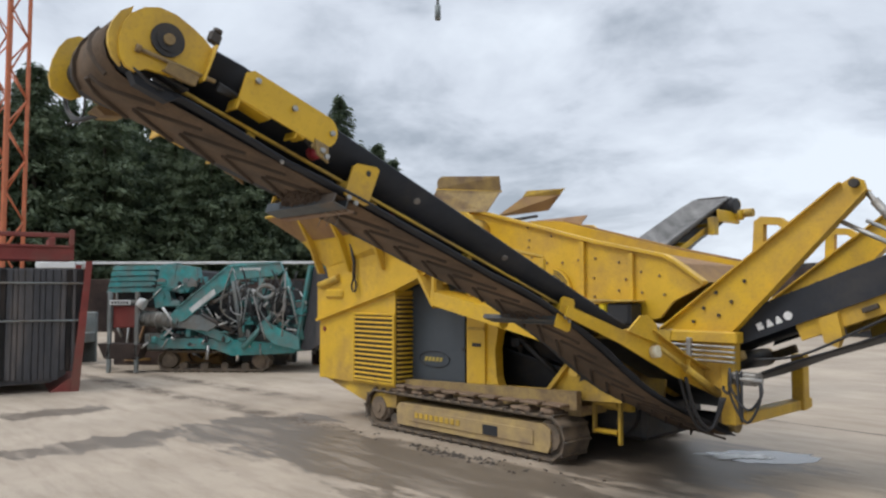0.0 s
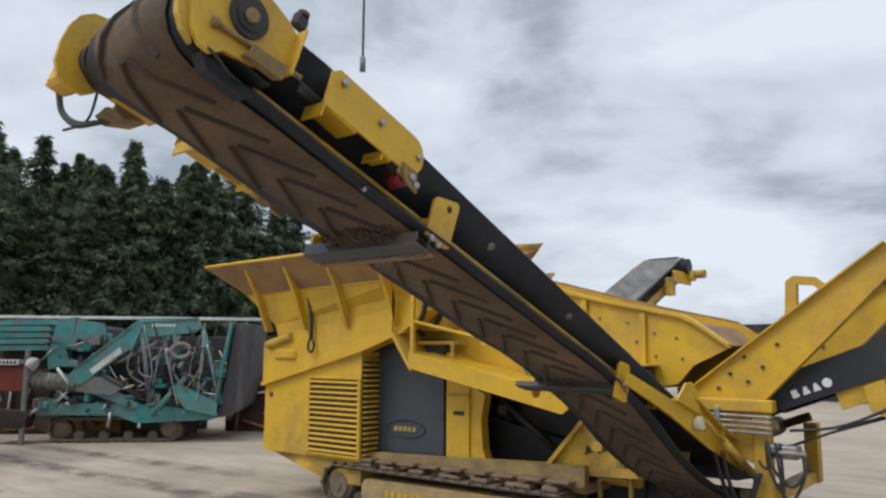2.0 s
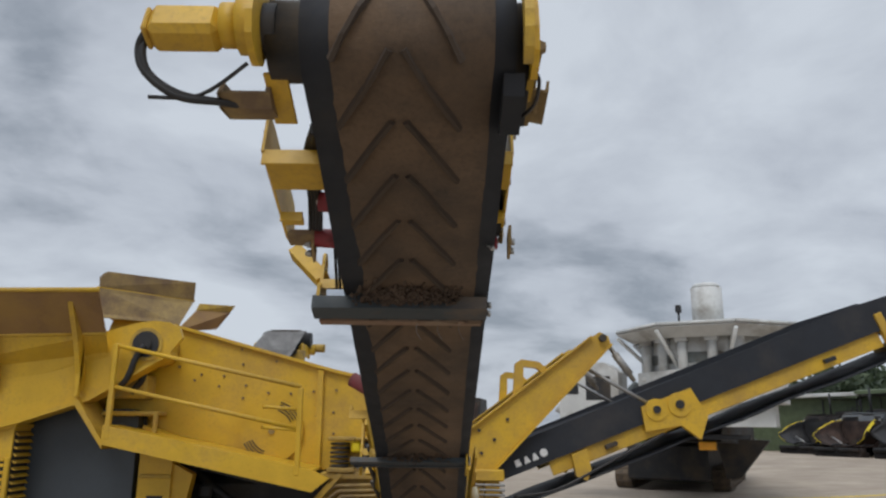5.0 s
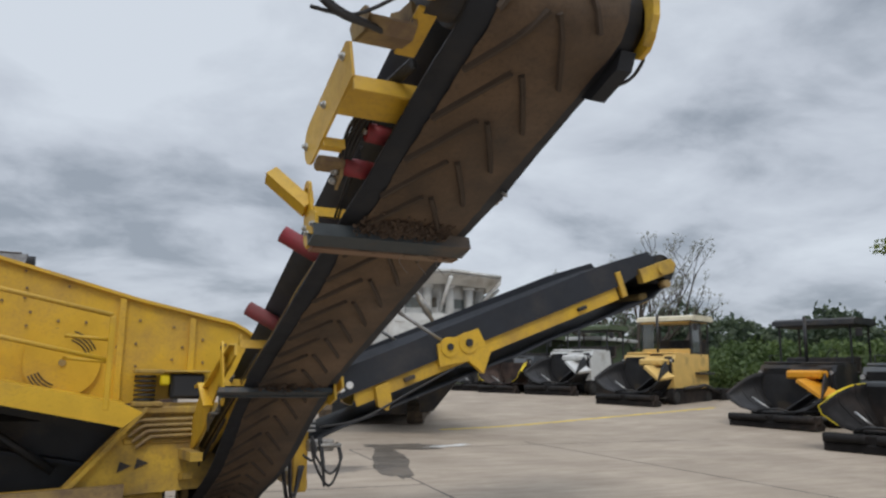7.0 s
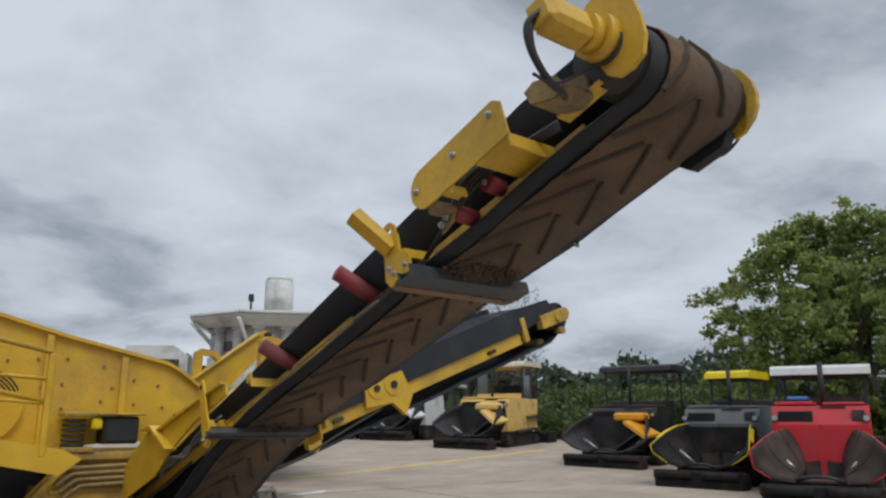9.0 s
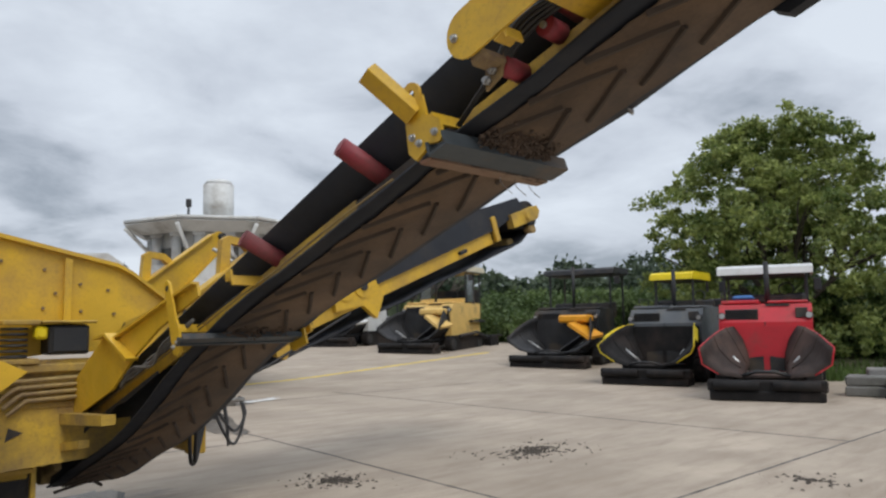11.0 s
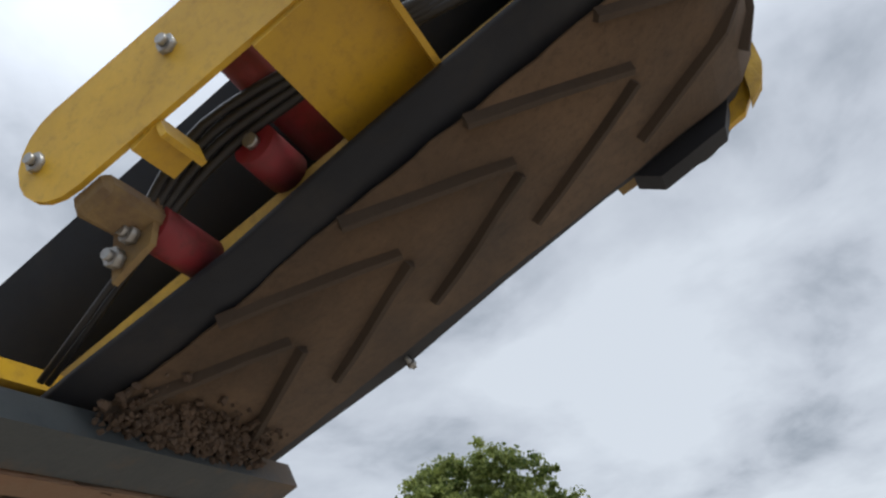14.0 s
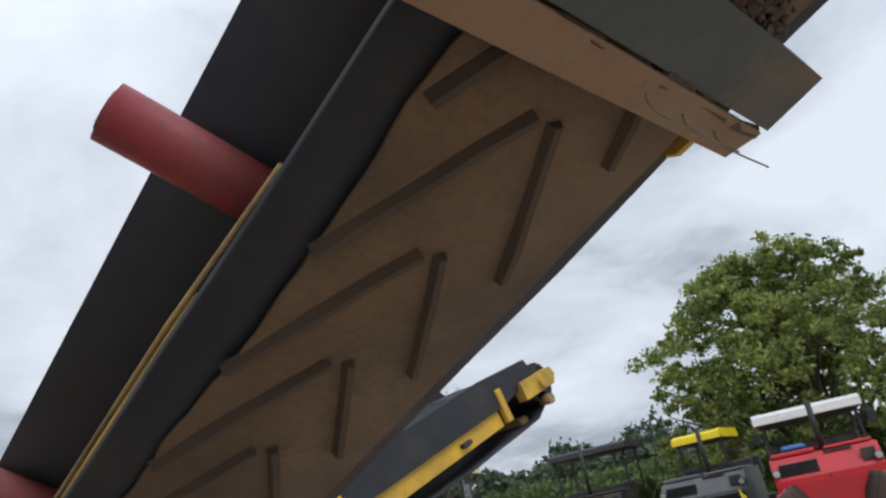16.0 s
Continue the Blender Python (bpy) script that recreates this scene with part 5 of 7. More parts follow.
    # folded bracket under the motor
    fpart("motor_bracket", Shape().prism([(5.93, 0.17), (5.96, 0.05), (6.06, 0.0), (6.11, 0.015), (6.115, 0.11), (6.03, 0.15), (5.97, 0.20)], "x", 0.40, 0.415).prism([(5.96, 0.05), (6.06, 0.0), (6.11, 0.015), (6.11, 0.025), (6.062, 0.012), (5.965, 0.06)], "x", 0.415, 0.555).prism([(5.95, 0.11), (5.96, 0.05), (6.06, 0.0), (6.11, 0.015), (6.09, 0.075), (6.0, 0.12)], "x", 0.545, 0.557), DUSTY, motor)
    fpart("grease_line", Shape().tube(curve_pts([(-0.365, 6.22, 0.005), (-0.382, 6.19, -0.008), (-0.375, 6.12, -0.026), (-0.345, 6.05, -0.012)]), 0.006, 6), HOSE, fines)
    fpart("scraper_box", Shape().prism([(5.97, -0.006), (6.01, -0.048), (6.17, -0.046), (6.215, 0.0)], "x", -0.340, -0.28), RUBBER, fines)
    fpart("grease_nipple", Shape().cyl((-0.285, 5.355, -0.005), (-0.31, 5.355, -0.03), 0.006, seg=6).cyl((-0.30, 5.355, -0.018), (-0.306, 5.355, -0.025), 0.011, seg=6), STEEL, fines)
    # cables clipped along the far rail
    pts = [(0.286 + 0.003 * math.sin(i * 1.7), 0.4 + i * 0.32, 0.062 - 0.0025 * i + 0.004 * math.sin(i * 2.3)) for i in range(14)]
    fpart("hydraulic_line", Shape().tube(pts, 0.0045, 6), DUSTY, fines)
    fpart("hydraulic_line", Shape().tube([(q[0] + 0.006, q[1], q[2] + 0.014 + 0.006 * math.sin(q[1] * 3)) for q in pts[:10]], 0.0045, 6), HOSE, fines)
    # feed box: yellow skirt plates round the tail
    near_skirt = [(0.55, 0.0), (0.55, 0.16), (1.3, 0.17), (1.85, 0.21), (2.02, 0.19), (2.2, 0.10), (2.92, 0.05), (2.92, -0.03), (2.2, -0.01), (1.4, -0.03)]
    far_skirt = [(0.45, 0.05), (0.50, 0.22), (1.60, 0.41), (1.78, 0.37), (1.86, 0.315), (2.54, 0.27), (2.98, 0.23), (2.98, 0.16), (2.45, 0.17), (2.10, 0.13), (1.68, 0.04), (0.98, 0.06)]
    sk = fpart("feed_skirt", Shape().prism(near_skirt, "x", -0.368, -0.352).prism(far_skirt, "x", 0.352, 0.368), YELLOW, fines, "yellow feed skirt plates at the belt's tail")
    fpart("skirt_flange", Shape().prism([(0.55, 0.16), (1.3, 0.17), (1.85, 0.21), (1.85, 0.222), (1.3, 0.182), (0.55, 0.172)], "x", -0.42, -0.352), YELLOW, sk)
    fpart("skirt_flange", Shape().prism([(1.80, 0.328), (2.54, 0.27), (2.98, 0.23), (2.98, 0.243), (2.54, 0.283), (1.80, 0.341)], "x", 0.352, 0.40), YELLOW, sk)
    fpart("skirt_flange", Shape().prism([(1.60, 0.41), (1.78, 0.37), (2.08, 0.10), (2.10, 0.11), (1.80, 0.385), (1.60, 0.423)], "x", 0.352, 0.43), YELLOW, sk)
    # folded foot that carries the feed box
    fpart("foot_bracket", Shape().prism([(0.76, 0.16), (1.70, -0.13), (1.68, -0.19), (0.85, 0.05)], "x", 0.37, 0.46).prism([(0.60, 0.15), (0.80, 0.16), (0.64, -0.07), (0.45, -0.05)], "x", 0.375, 0.455).prism([(0.50, -0.02), (1.25, -0.17), (1.22, -0.215), (0.48, -0.075)], "x", 0.38, 0.45), YELLOW_DIRTY, sk)
    fpart("skirt_rib", Shape().box(-0.41, -0.368, 1.2, 1.215, 0.0, 0.17, 0.003), YELLOW, sk)
    fpart("hinge_plate", Shape().prism([(1.72, 0.14), (1.80, 0.28), (1.95, 0.31), (2.05, 0.27), (2.18, 0.10)], "x", -0.40, -0.385), YELLOW, sk)
    fpart("work_lamp", Shape().cyl((-0.37, 1.75, 0.06), (-0.43, 1.75, 0.07), 0.05, seg=18), CREAM, sk)
    fpart("lift_cylinder", Shape().cyl((-0.43, 0.35, -0.02), (-0.43, 1.3, 0.06), 0.032).cyl((-0.43, 1.3, 0.06), (-0.43, 1.72, 0.10), 0.018), YELLOW_DIRTY, sk)
    for k in range(3):
        fpart("skirt_hose", Shape().tube(curve_pts([(0.34, 1.75, 0.06 - 0.02 * k), (0.36 + 0.012 * k, 2.05, 0.02 + 0.02 * k), (0.345, 2.25, 0.06 - 0.025 * k), (0.355 + 0.01 * k, 2.5, 0.03 + 0.015 * k), (0.35, 2.85, 0.07)]), 0.0085, 6), DUSTHOSE, sk)
    fpart("torn_rubber", Shape().prism([(0.0, -0.01), (2.2, -0.01), (2.2, -0.03), (1.7, -0.05), (1.55, -0.03), (1.2, -0.07), (1.0, -0.035), (0.5, -0.08), (0.2, -0.05)], "x", 0.285, 0.295), RUBBER, sk)


build_fines_fittings()
# long oversize conveyor off the end of the machine
OC = belt_frame(2.69, 1.03, 0.93, 0, 20.8)
over = conveyor(screener, "oversize_conveyor", OC, 5.08, 0.52, "long raised oversize conveyor, black belt on yellow rails", rise=(0.42, 0.42), r=0.19, chevrons=False, rail_n=(0.05, 0.20), rail_in=-0.02, span=(0.18, 0.9), stations=(), sink=0.10)


def opart(name, shape, material, parent, label=""):
    bmesh.ops.transform(shape.bm, matrix=OC, verts=shape.bm.verts[:])
    return part(name, shape, material, parent, label)


def build_over_fittings():
    for sx in (-1, 1):
        x = sx * 0.565
        # black side skirts above the rails
        opart("side_skirt", Shape().prism([(0.2, 0.18), (0.45, 0.44), (4.2, 0.50), (4.92, 0.46), (5.0, 0.30), (4.4, 0.20)], "x", x - 0.008, x + 0.008), RUBBER, over, "black rubber side skirt")
        kn = opart("fold_knuckle", Shape().cyl((x - 0.05, 2.02, 0.27), (x + 0.05, 2.02, 0.27), 0.10, seg=18).cyl((x - 0.05, 2.24, 0.24), (x + 0.05, 2.24, 0.24), 0.11, seg=18).prism([(1.85, 0.12), (1.9, 0.34), (2.4, 0.34), (2.45, 0.05), (2.3, -0.12), (2.18, 0.06)], "x", x - 0.035, x + 0.035), YELLOW, over, "yellow folding joint of the conveyor")
        for q, z, rr in ((2.02, 0.27, 0.035), (2.24, 0.24, 0.04)):
            opart("knuckle_pin", Shape().cyl((x - 0.07, q, z), (x + 0.07, q, z), rr), DARK, kn)
        opart("head_bearing", Shape().prism([(4.68, 0.13), (4.68, 0.30), (5.20, 0.28), (5.24, 0.20), (5.17, 0.12)], "x", x - 0.05, x + 0.05).cyl((x - 0.09, 5.0, 0.21), (x + 0.09, 5.0, 0.21), 0.07, seg=16), YELLOW_DIRTY, over)
        opart("head_bracket", Shape().box(x - 0.03, x + 0.03, 4.34, 4.42, 0.06, 0.36, 0.008), YELLOW, over)
        opart("stay_rod", Shape().tube([(x, 2.02, 0.30), (x, 1.45, 0.98)], 0.02, 6), STEEL, over)
        opart("tail_bracket", Shape().prism([(1.10, -0.02), (1.13, 0.17), (1.28, 0.17), (1.25, -0.01), (1.18, -0.09)], "x", x - 0.04, x + 0.04), YELLOW, over)
        for q in (1.45, 3.7):
            opart("slot", Shape().box(x - 0.024, x + 0.024, q, q + 0.12, 0.10, 0.14, 0.006), DARK, over)
    # plain marks in place of the maker's letters
    for i in range(4):
        y = 0.62 + i * 0.082
        mark = Shape()
        if i == 0:
            mark.prism([(y, 0.24), (y + 0.05, 0.24), (y + 0.055, 0.265), (y + 0.045, 0.272), (y + 0.05, 0.30), (y, 0.30)], "x", 0.572, 0.580)
        elif i < 3:
            mark.prism([(y, 0.24), (y + 0.06, 0.24), (y + 0.04, 0.30), (y + 0.02, 0.30)], "x", 0.572, 0.580)
        else:
            mark.cyl((0.572, y + 0.035, 0.275), (0.580, y + 0.035, 0.275), 0.036, seg=16)
        opart("logo_mark", mark, WHITELOGO, over)
    opart("scraper", Shape().box(-0.4, 0.4, 4.74, 4.86, -0.14, -0.02, 0.02).cyl((0.5, 5.02, 0.02), (0.62, 5.02, 0.02), 0.05), DUSTY, over)
    opart("hydraulic_line", Shape().tube(curve_pts([(0.60, 0.5, 0.02), (0.61, 0.9, -0.06), (0.60, 1.5, 0.0), (0.60, 2.0, 0.05)]), 0.012, 6), HOSE, over)


build_over_fittings()
# the matching conveyor on the far side
MC = belt_frame(-0.12, 2.1, 1.20, 90, 23.6)
mids = conveyor(screener, "mids_conveyor", MC, 4.5, 0.33, "far side conveyor with grey belt and yellow head", stations=(), belt=DUSTBELT)
part("head_cheek", Shape().box(0.22, 0.27, 5.6, 6.35, 2.85, 3.05, 0.02).cyl((0.18, 6.25, 3.0), (0.36, 6.25, 3.0), 0.09), YELLOW, mids)
part("head_cheek", Shape().box(-0.53, -0.48, 5.6, 6.35, 2.85, 3.05, 0.02), YELLOW, mids)
part("head_motor", Shape().cyl((0.27, 6.3, 3.03), (0.52, 6.3, 3.03), 0.07), YELLOW_DIRTY, mids)
part("side_bracket", Shape().box(0.22, 0.34, 5.3, 5.45, 2.62, 2.9, 0.01), YELLOW_DIRTY, mids)

# ---- ground ----
def build_ground():
    s = Shape()
    near = list(range(-24, 56))
    xs = [-900, -400, -200, -100, -60, -40, -30] + near + [60, 75, 100, 200, 400, 900]
    vs = [[s.bm.verts.new((x, y, gz(x, y))) for x in xs] for y in xs]
    n = len(xs) - 1
    for j in range(n):
        for i in range(n):
            s.bm.faces.new((vs[j][i], vs[j][i + 1], vs[j + 1][i + 1], vs[j + 1][i])).smooth = True
    g = new("ground", s.mesh("ground", CONCRETE))
    tagged(g, "pale weathered concrete yard with damp dark stains", "ground", kind="structure")
    return g


ground = build_ground()


def ground_strip(name, a, b, w, material, label, wobble=0.015, z=0.004):
    """A thin inlay along the ground from a to b."""
    a, b = Vector((*a, 0)), Vector((*b, 0))
    d = (b - a).normalized()
    nn = Vector((-d.y, d.x, 0))
    k = max(2, int((b - a).length / 0.25))
    s = Shape()
    rows = []
    for i in range(k + 1):
        p = a.lerp(b, i / k) + nn * noise.noise((i * 0.37, a.x, a.y)) * wobble
        ww = w * (0.7 + 0.5 * noise.noise((i * 0.9, a.y, 3)))
        rows.append([s.bm.verts.new((q.x, q.y, zz + gz(q.x, q.y))) for q, zz in ((p - nn * ww / 2, 0.0), (p - nn * ww * 0.4, z), (p + nn * ww * 0.4, z), (p + nn * ww / 2, 0.0))])
    for r0, r1 in zip(rows, rows[1:]):
        for q in range(3):
            s.bm.faces.new((r0[q], r0[q + 1], r1[q + 1], r1[q]))
    bmesh.ops.recalc_face_normals(s.bm, faces=s.bm.faces[:])
    return part(name, s, material, ground, label)


for a, b in (((5.81, 3.94), (5.11, -1.96)), ((5.11, -1.96), (10.6, -2.05)), ((10.6, -2.05), (19, -2.2)), ((5.11, -1.96), (4.9, -5.2)), ((5.81, 3.94), (6.3, 9.0)), ((5.81, 3.94), (1.0, 4.2)),
             ((10.6, -2.05), (10.9, 9.5)), ((6.3, 9.0), (16, 8.6))):
    ground_strip("slab_joint", a, b, 0.05, JOINT, "dark joint between the concrete slabs")
yl = ground_strip("yellow_line", (10.5, 13.5), (23.3, 15.75), 0.2, LINE, "worn yellow floor line", 0.01, 0.012)


def blob(name, cx, cy, rx, ry, rot, material, label, seed, z=0.005, k=40, rough=0.35):
    s = Shape()
    c = s.bm.verts.new((cx, cy, z))
    ring = []
    for i in range(k):
        a = 2 * math.pi * i / k
        r = 1 + rough * noise.noise((math.cos(a) * 1.7, math.sin(a) * 1.7, seed)) + rough * 0.6 * noise.noise((math.cos(a) * 5, math.sin(a) * 5, seed + 9))
        x, y = rx * r * math.cos(a), ry * r * math.sin(a)
        ring.append(s.bm.verts.new((cx + x * math.cos(rot) - y * math.sin(rot), cy + x * math.sin(rot) + y * math.cos(rot), z)))
    for i in range(k):
        s.bm.faces.new((c, ring[i], ring[(i + 1) % k]))
    ob = new(name, s.mesh(name, material))
    return tagged(ob, label, name.replace("_", " "), kind="structure")


blob("puddle", 7.7, 9.3, 0.95, 0.6, radians(-20), WETCONCRETE, "dark wet patch on the concrete", 3, 0.006)
blob("puddle", 6.45, 7.0, 2.7, 0.32, radians(72), WETCONCRETE, "dark wet patch on the concrete", 5)
blob("puddle", 2.6, 1.9, 0.55, 0.3, radians(30), WATER, "dark shallow puddle on the concrete", 6)
blob("spilt_cement", 8.75, 9.15, 0.5, 0.17, radians(20), PALEPATCH, "pale cement spilt on the concrete", 7, 0.008, 90, 0.9)
blob("spilt_cement", 2.38, 1.68, 0.40, 0.10, radians(43), PALEPATCH, "pale cement spilt on the concrete", 8, 0.009, 90, 1.1)


def grit_patch(cx, cy, rx, ry, count, seed, label):
    rng = random.Random(seed)
    verts, faces = [], []
    for _ in range(count):
        a, r = rng.uniform(0, 6.283), abs(rng.gauss(0, 0.5))
        x, y = cx + rx * r * math.cos(a), cy + ry * r * math.sin(a)
        h = rng.uniform(0.004, 0.018) * (1.4 if r < 0.4 else 1)
        b = len(verts)
        for q in range(4):
            t = q * math.pi / 2 + rng.uniform(-0.4, 0.4)
            verts.append((x + h * 1.5 * math.cos(t), y + h * 1.5 * math.sin(t), 0.001))
        verts.append((x + rng.uniform(-0.3, 0.3) * h, y + rng.uniform(-0.3, 0.3) * h, h))
        faces += [(b, b + 1, b + 4), (b + 1, b + 2, b + 4), (b + 2, b + 3, b + 4), (b + 3, b, b + 4)]
    tagged(new("loose_grit", raw_mesh("loose_grit", verts, faces, GRIT)), label, "grit", kind="stuff")


grit_patch(7.45, 0.55, 0.9, 0.6, 420, 1, "loose dark grit scattered on the concrete")
grit_patch(4.74, 0.95, 0.45, 0.5, 240, 2, "loose dark grit scattered on the concrete")
grit_patch(7.85, -2.55, 0.5, 0.5, 90, 3, "loose dark grit scattered on the concrete")
grit_patch(0.3, -0.4, 2.0, 0.3, 160, 4, "clay crumbs fallen beside the crawler track")


def grit_trail(a, b, width, count, seed, label):
    """Fine crumbs that a crawler track has left along a line."""
    rng = random.Random(seed)
    verts, faces = [], []
    a, b = Vector((*a, 0)), Vector((*b, 0))
    side = Vector((-(b - a).y, (b - a).x, 0)).normalized()
    for _ in range(count):
        f = rng.random()
        q = a.lerp(b, f) + side * rng.gauss(0, width)
        if noise.noise((q.x * 1.3, q.y * 1.3, seed)) < -0.1:
            continue
        h = rng.uniform(0.002, 0.008)
        k = len(verts)
        for c in range(4):
            t = c * math.pi / 2 + rng.uniform(-0.4, 0.4)
            verts.append((q.x + h * 2.2 * math.cos(t), q.y + h * 1.6 * math.sin(t), 0.001))
        verts.append((q.x, q.y, h))
        faces += [(k, k + 1, k + 4), (k + 1, k + 2, k + 4), (k + 2, k + 3, k + 4), (k + 3, k, k + 4)]
    tagged(new("loose_grit", raw_mesh("loose_grit", verts, faces, CLAY)), label, "grit", kind="stuff")


grit_trail((-13.3, 0.0), (-4.0, 0.75), 0.10, 700, 21, "brown crumbs along a crawler's trail")
grit_trail((-11.0, -0.80), (-1.8, -0.42), 0.11, 900, 22, "brown crumbs along a crawler's trail")


# ---- road pavers ----
def paver(pos, facing, body, canopy, rim, label, hopper=HOPPERRUST, width=2.3, group="pavers parked in a row", canopy_z=2.95, roof_front=None, lids=None, back=None, canopy_w=(-0.95, 0.95), cab=False, blue=False, canopy_len=1.5, size=1.0, scoop=False, bowl=False):
    """A tracked road paver, nose at its origin and looking along -y in its own space."""
    p = root("road_paver", label, "road paver", group)
    w = width / 2
    for sx in (-1, 1):
        x0, x1 = sorted((sx * (w - 0.34), sx * (w - 0.06)))
        tr = Shape()
        prof = arc(4.0, 0.32, 0.30, 90, -90, 6) + arc(1.6, 0.32, 0.30, 270, 90, 6)
        tr.prism(prof, "x", x0, x1)
        t = part("crawler", tr, ASPHALTED, p)
        for i in range(9):
            y = 1.55 + i * 0.3
            part("track_pad", Shape().box(x0 - 0.01, x1 + 0.01, y, y + 0.22, 0.60, 0.645, 0.008), ASPHALTED, t)
        for wy in (1.6, 4.0):
            part("track_wheel", Shape().cyl((x0 - 0.02, wy, 0.32), (x1 + 0.02, wy, 0.32), 0.2, seg=18), DARK, t)
    bum = part("push_beam", Shape().box(-w, w, 0.0, 0.26, 0.18, 0.40, 0.03).box(-w * 0.96, w * 0.96, -0.04, 0.5, 0.0, 0.20, 0.03), ASPHALTED, p, "dark push beam with rollers")
    for sx in (-1, 1):
        xa, xb = sorted((sx * 0.12, sx * (w - 0.12)))
        part("push_roller", Shape().cyl((xa, -0.05, 0.30), (xb, -0.05, 0.30), 0.09, seg=16), ASPHALTED, bum)
    # open hopper: floor, back wall and two folding wings
    part("hopper_floor", Shape().box(-w * 0.5, w * 0.5, 0.3, 1.6, 0.42, 0.48, 0.01), hopper, p)
    part("hopper_back", Shape().prism([(-w * 0.55, 0.45), (w * 0.55, 0.45), (w * 0.82, 1.0), (w * 0.80, 1.60 if scoop else 1.44), (-w * 0.80, 1.60 if scoop else 1.44), (-w * 0.82, 1.0)], "y", 1.58, 1.635), back or hopper, p)
    for k in (-1, 1):
        part("conveyor_tunnel", Shape().prism([(k * 0.06, 0.49), (k * w * 0.42, 0.49), (k * w * 0.42, 0.75), (k * 0.06, 0.80)], "y", 1.56, 1.585), DARK, p)
    if bowl:
        front = [(0.40, 0.44), (0.80, 0.50), (1.08, 0.70), (1.13, 1.02)]
        rear = [(0.34, 0.55), (0.36, 0.85), (0.44, 1.15), (0.60, 1.42)]
    elif scoop:
        front = [(0.36, 0.46), (0.74, 0.58), (1.04, 0.84), (1.06, 0.98)]
        rear = [(0.50, 0.55), (0.70, 0.85), (0.78, 1.25), (0.70, 1.64)]
    else:
        front = [(0.38, 0.46), (0.70, 0.56), (1.02, 0.80), (1.08, 0.98)]
        rear = [(0.48, 0.50), (0.62, 0.85), (0.74, 1.20), (0.72, 1.50)]
    y_front, y_rear, steps = 0.12, 1.55, 8
    for sx in (-1, 1):
        sh = Shape()
        grid = []
        for i in range(steps + 1):
            f = i / steps
            g = math.sin(f * math.pi / 2)
            row = []
            for k in range(10):
                u = k / 3.0
                j = min(int(u), 2)
                v = u - j
                fx, fz = (front[j][q] * (1 - v) + front[j + 1][q] * v for q in (0, 1))
                rx, rz = (rear[j][q] * (1 - v) + rear[j + 1][q] * v for q in (0, 1))
                row.append(Vector((sx * w * (fx * (1 - f) + rx * f), y_front + (y_rear - y_front) * f, fz * (1 - g) + rz * g)))
            grid.append(row)
        vs = [[sh.bm.verts.new(q) for q in row] for row in grid]
        for r0, r1 in zip(vs, vs[1:]):
            for k in range(9):
                sh.bm.faces.new((r0[k], r0[k + 1], r1[k + 1], r1[k])).smooth = True
        bmesh.ops.recalc_face_normals(sh.bm, faces=sh.bm.faces[:])
        bmesh.ops.solidify(sh.bm, geom=sh.bm.faces[:], thickness=0.035)
        wing = part("hopper_wing", sh, hopper, p, "scraped dark hopper wing")
        part("wing_rim", Shape().tube(grid[0][3:], 0.016, 6), rim if rim is not HOPPERRUST else hopper, wing)
        part("wing_lip", Shape().tube(grid[0][:4], 0.018, 6), hopper, wing)
        part("wing_rim", Shape().tube([row[-1] for row in grid], 0.016, 6), rim, wing)
        if rim is LEMON:
            # painted board along the wing's top
            top = [row[-1] for row in grid[2:7]]
            bd = Shape()
            for q0, q1 in zip(top, top[1:]):
                d = Vector((sx * 0.10, -0.02, -0.10 if sx > 0 else -0.04))
                bd.sheet(q0, q1, q1 + d, q0 + d, 0.03)
            part("rim_board", bd, LEMON, wing)
        for i in (3, 6):
            part("wing_rib", Shape().tube([q + Vector((-sx * 0.03, 0, 0.03)) for q in grid[i][1:]], 0.018, 5), hopper, wing)
        part("wing_cylinder", Shape().cyl((sx * w * 0.30, 1.05, 0.42), tuple(grid[4][4] + Vector((-sx * 0.06, 0, -0.02))), 0.035), STEEL, wing)
    part("front_lip", Shape().tube([(-w * 0.42, 0.2, 0.47), (-w * 0.15, 0.12, 0.56), (w * 0.15, 0.12, 0.56), (w * 0.42, 0.2, 0.47)], 0.035, 6), DARK, p)
    # tractor body
    s = Shape().prism([(1.64, 0.62), (1.64, 1.52), (1.85, 1.90), (3.2, 1.95), (3.3, 1.30), (4.3, 1.25), (4.3, 0.62)], "x", -w * 0.86, w * 0.86)
    bod = part("body", s, body, p, "")
    part("grille", Shape().box(-w * 0.74, -w * 0.12, 1.655, 1.70, 1.56, 1.80, 0.01, Matrix.Translation((0, 0.02, 0))), DARK, bod)
    for k in range(6):
        part("grille_bar", Shape().box(-w * 0.74, -w * 0.12, 1.66, 1.73, 1.57 + k * 0.038, 1.58 + k * 0.038, 0.002, pose(0, 0, 0)), ASPHALTED, bod)
    part("side_grille", Shape().box(w * 0.56, w * 0.78, 1.66, 1.74, 1.60, 1.82, 0.01), DARK, bod)
    part("hood_slot", Shape().box(w * 0.02, w * 0.46, 1.80, 1.86, 1.86, 1.905, 0.004), DARK, bod)
    part("hood_seam", Shape().box(-0.012, 0.012, 1.632, 1.66, 0.66, 1.52, 0.002), DARK, bod)
    part("hood_step", Shape().box(-w * 0.82, -w * 0.1, 1.9, 3.1, 1.92, 2.0, 0.02).box(w * 0.05, w * 0.8, 1.9, 3.0, 1.92, 1.98, 0.02), body, bod)
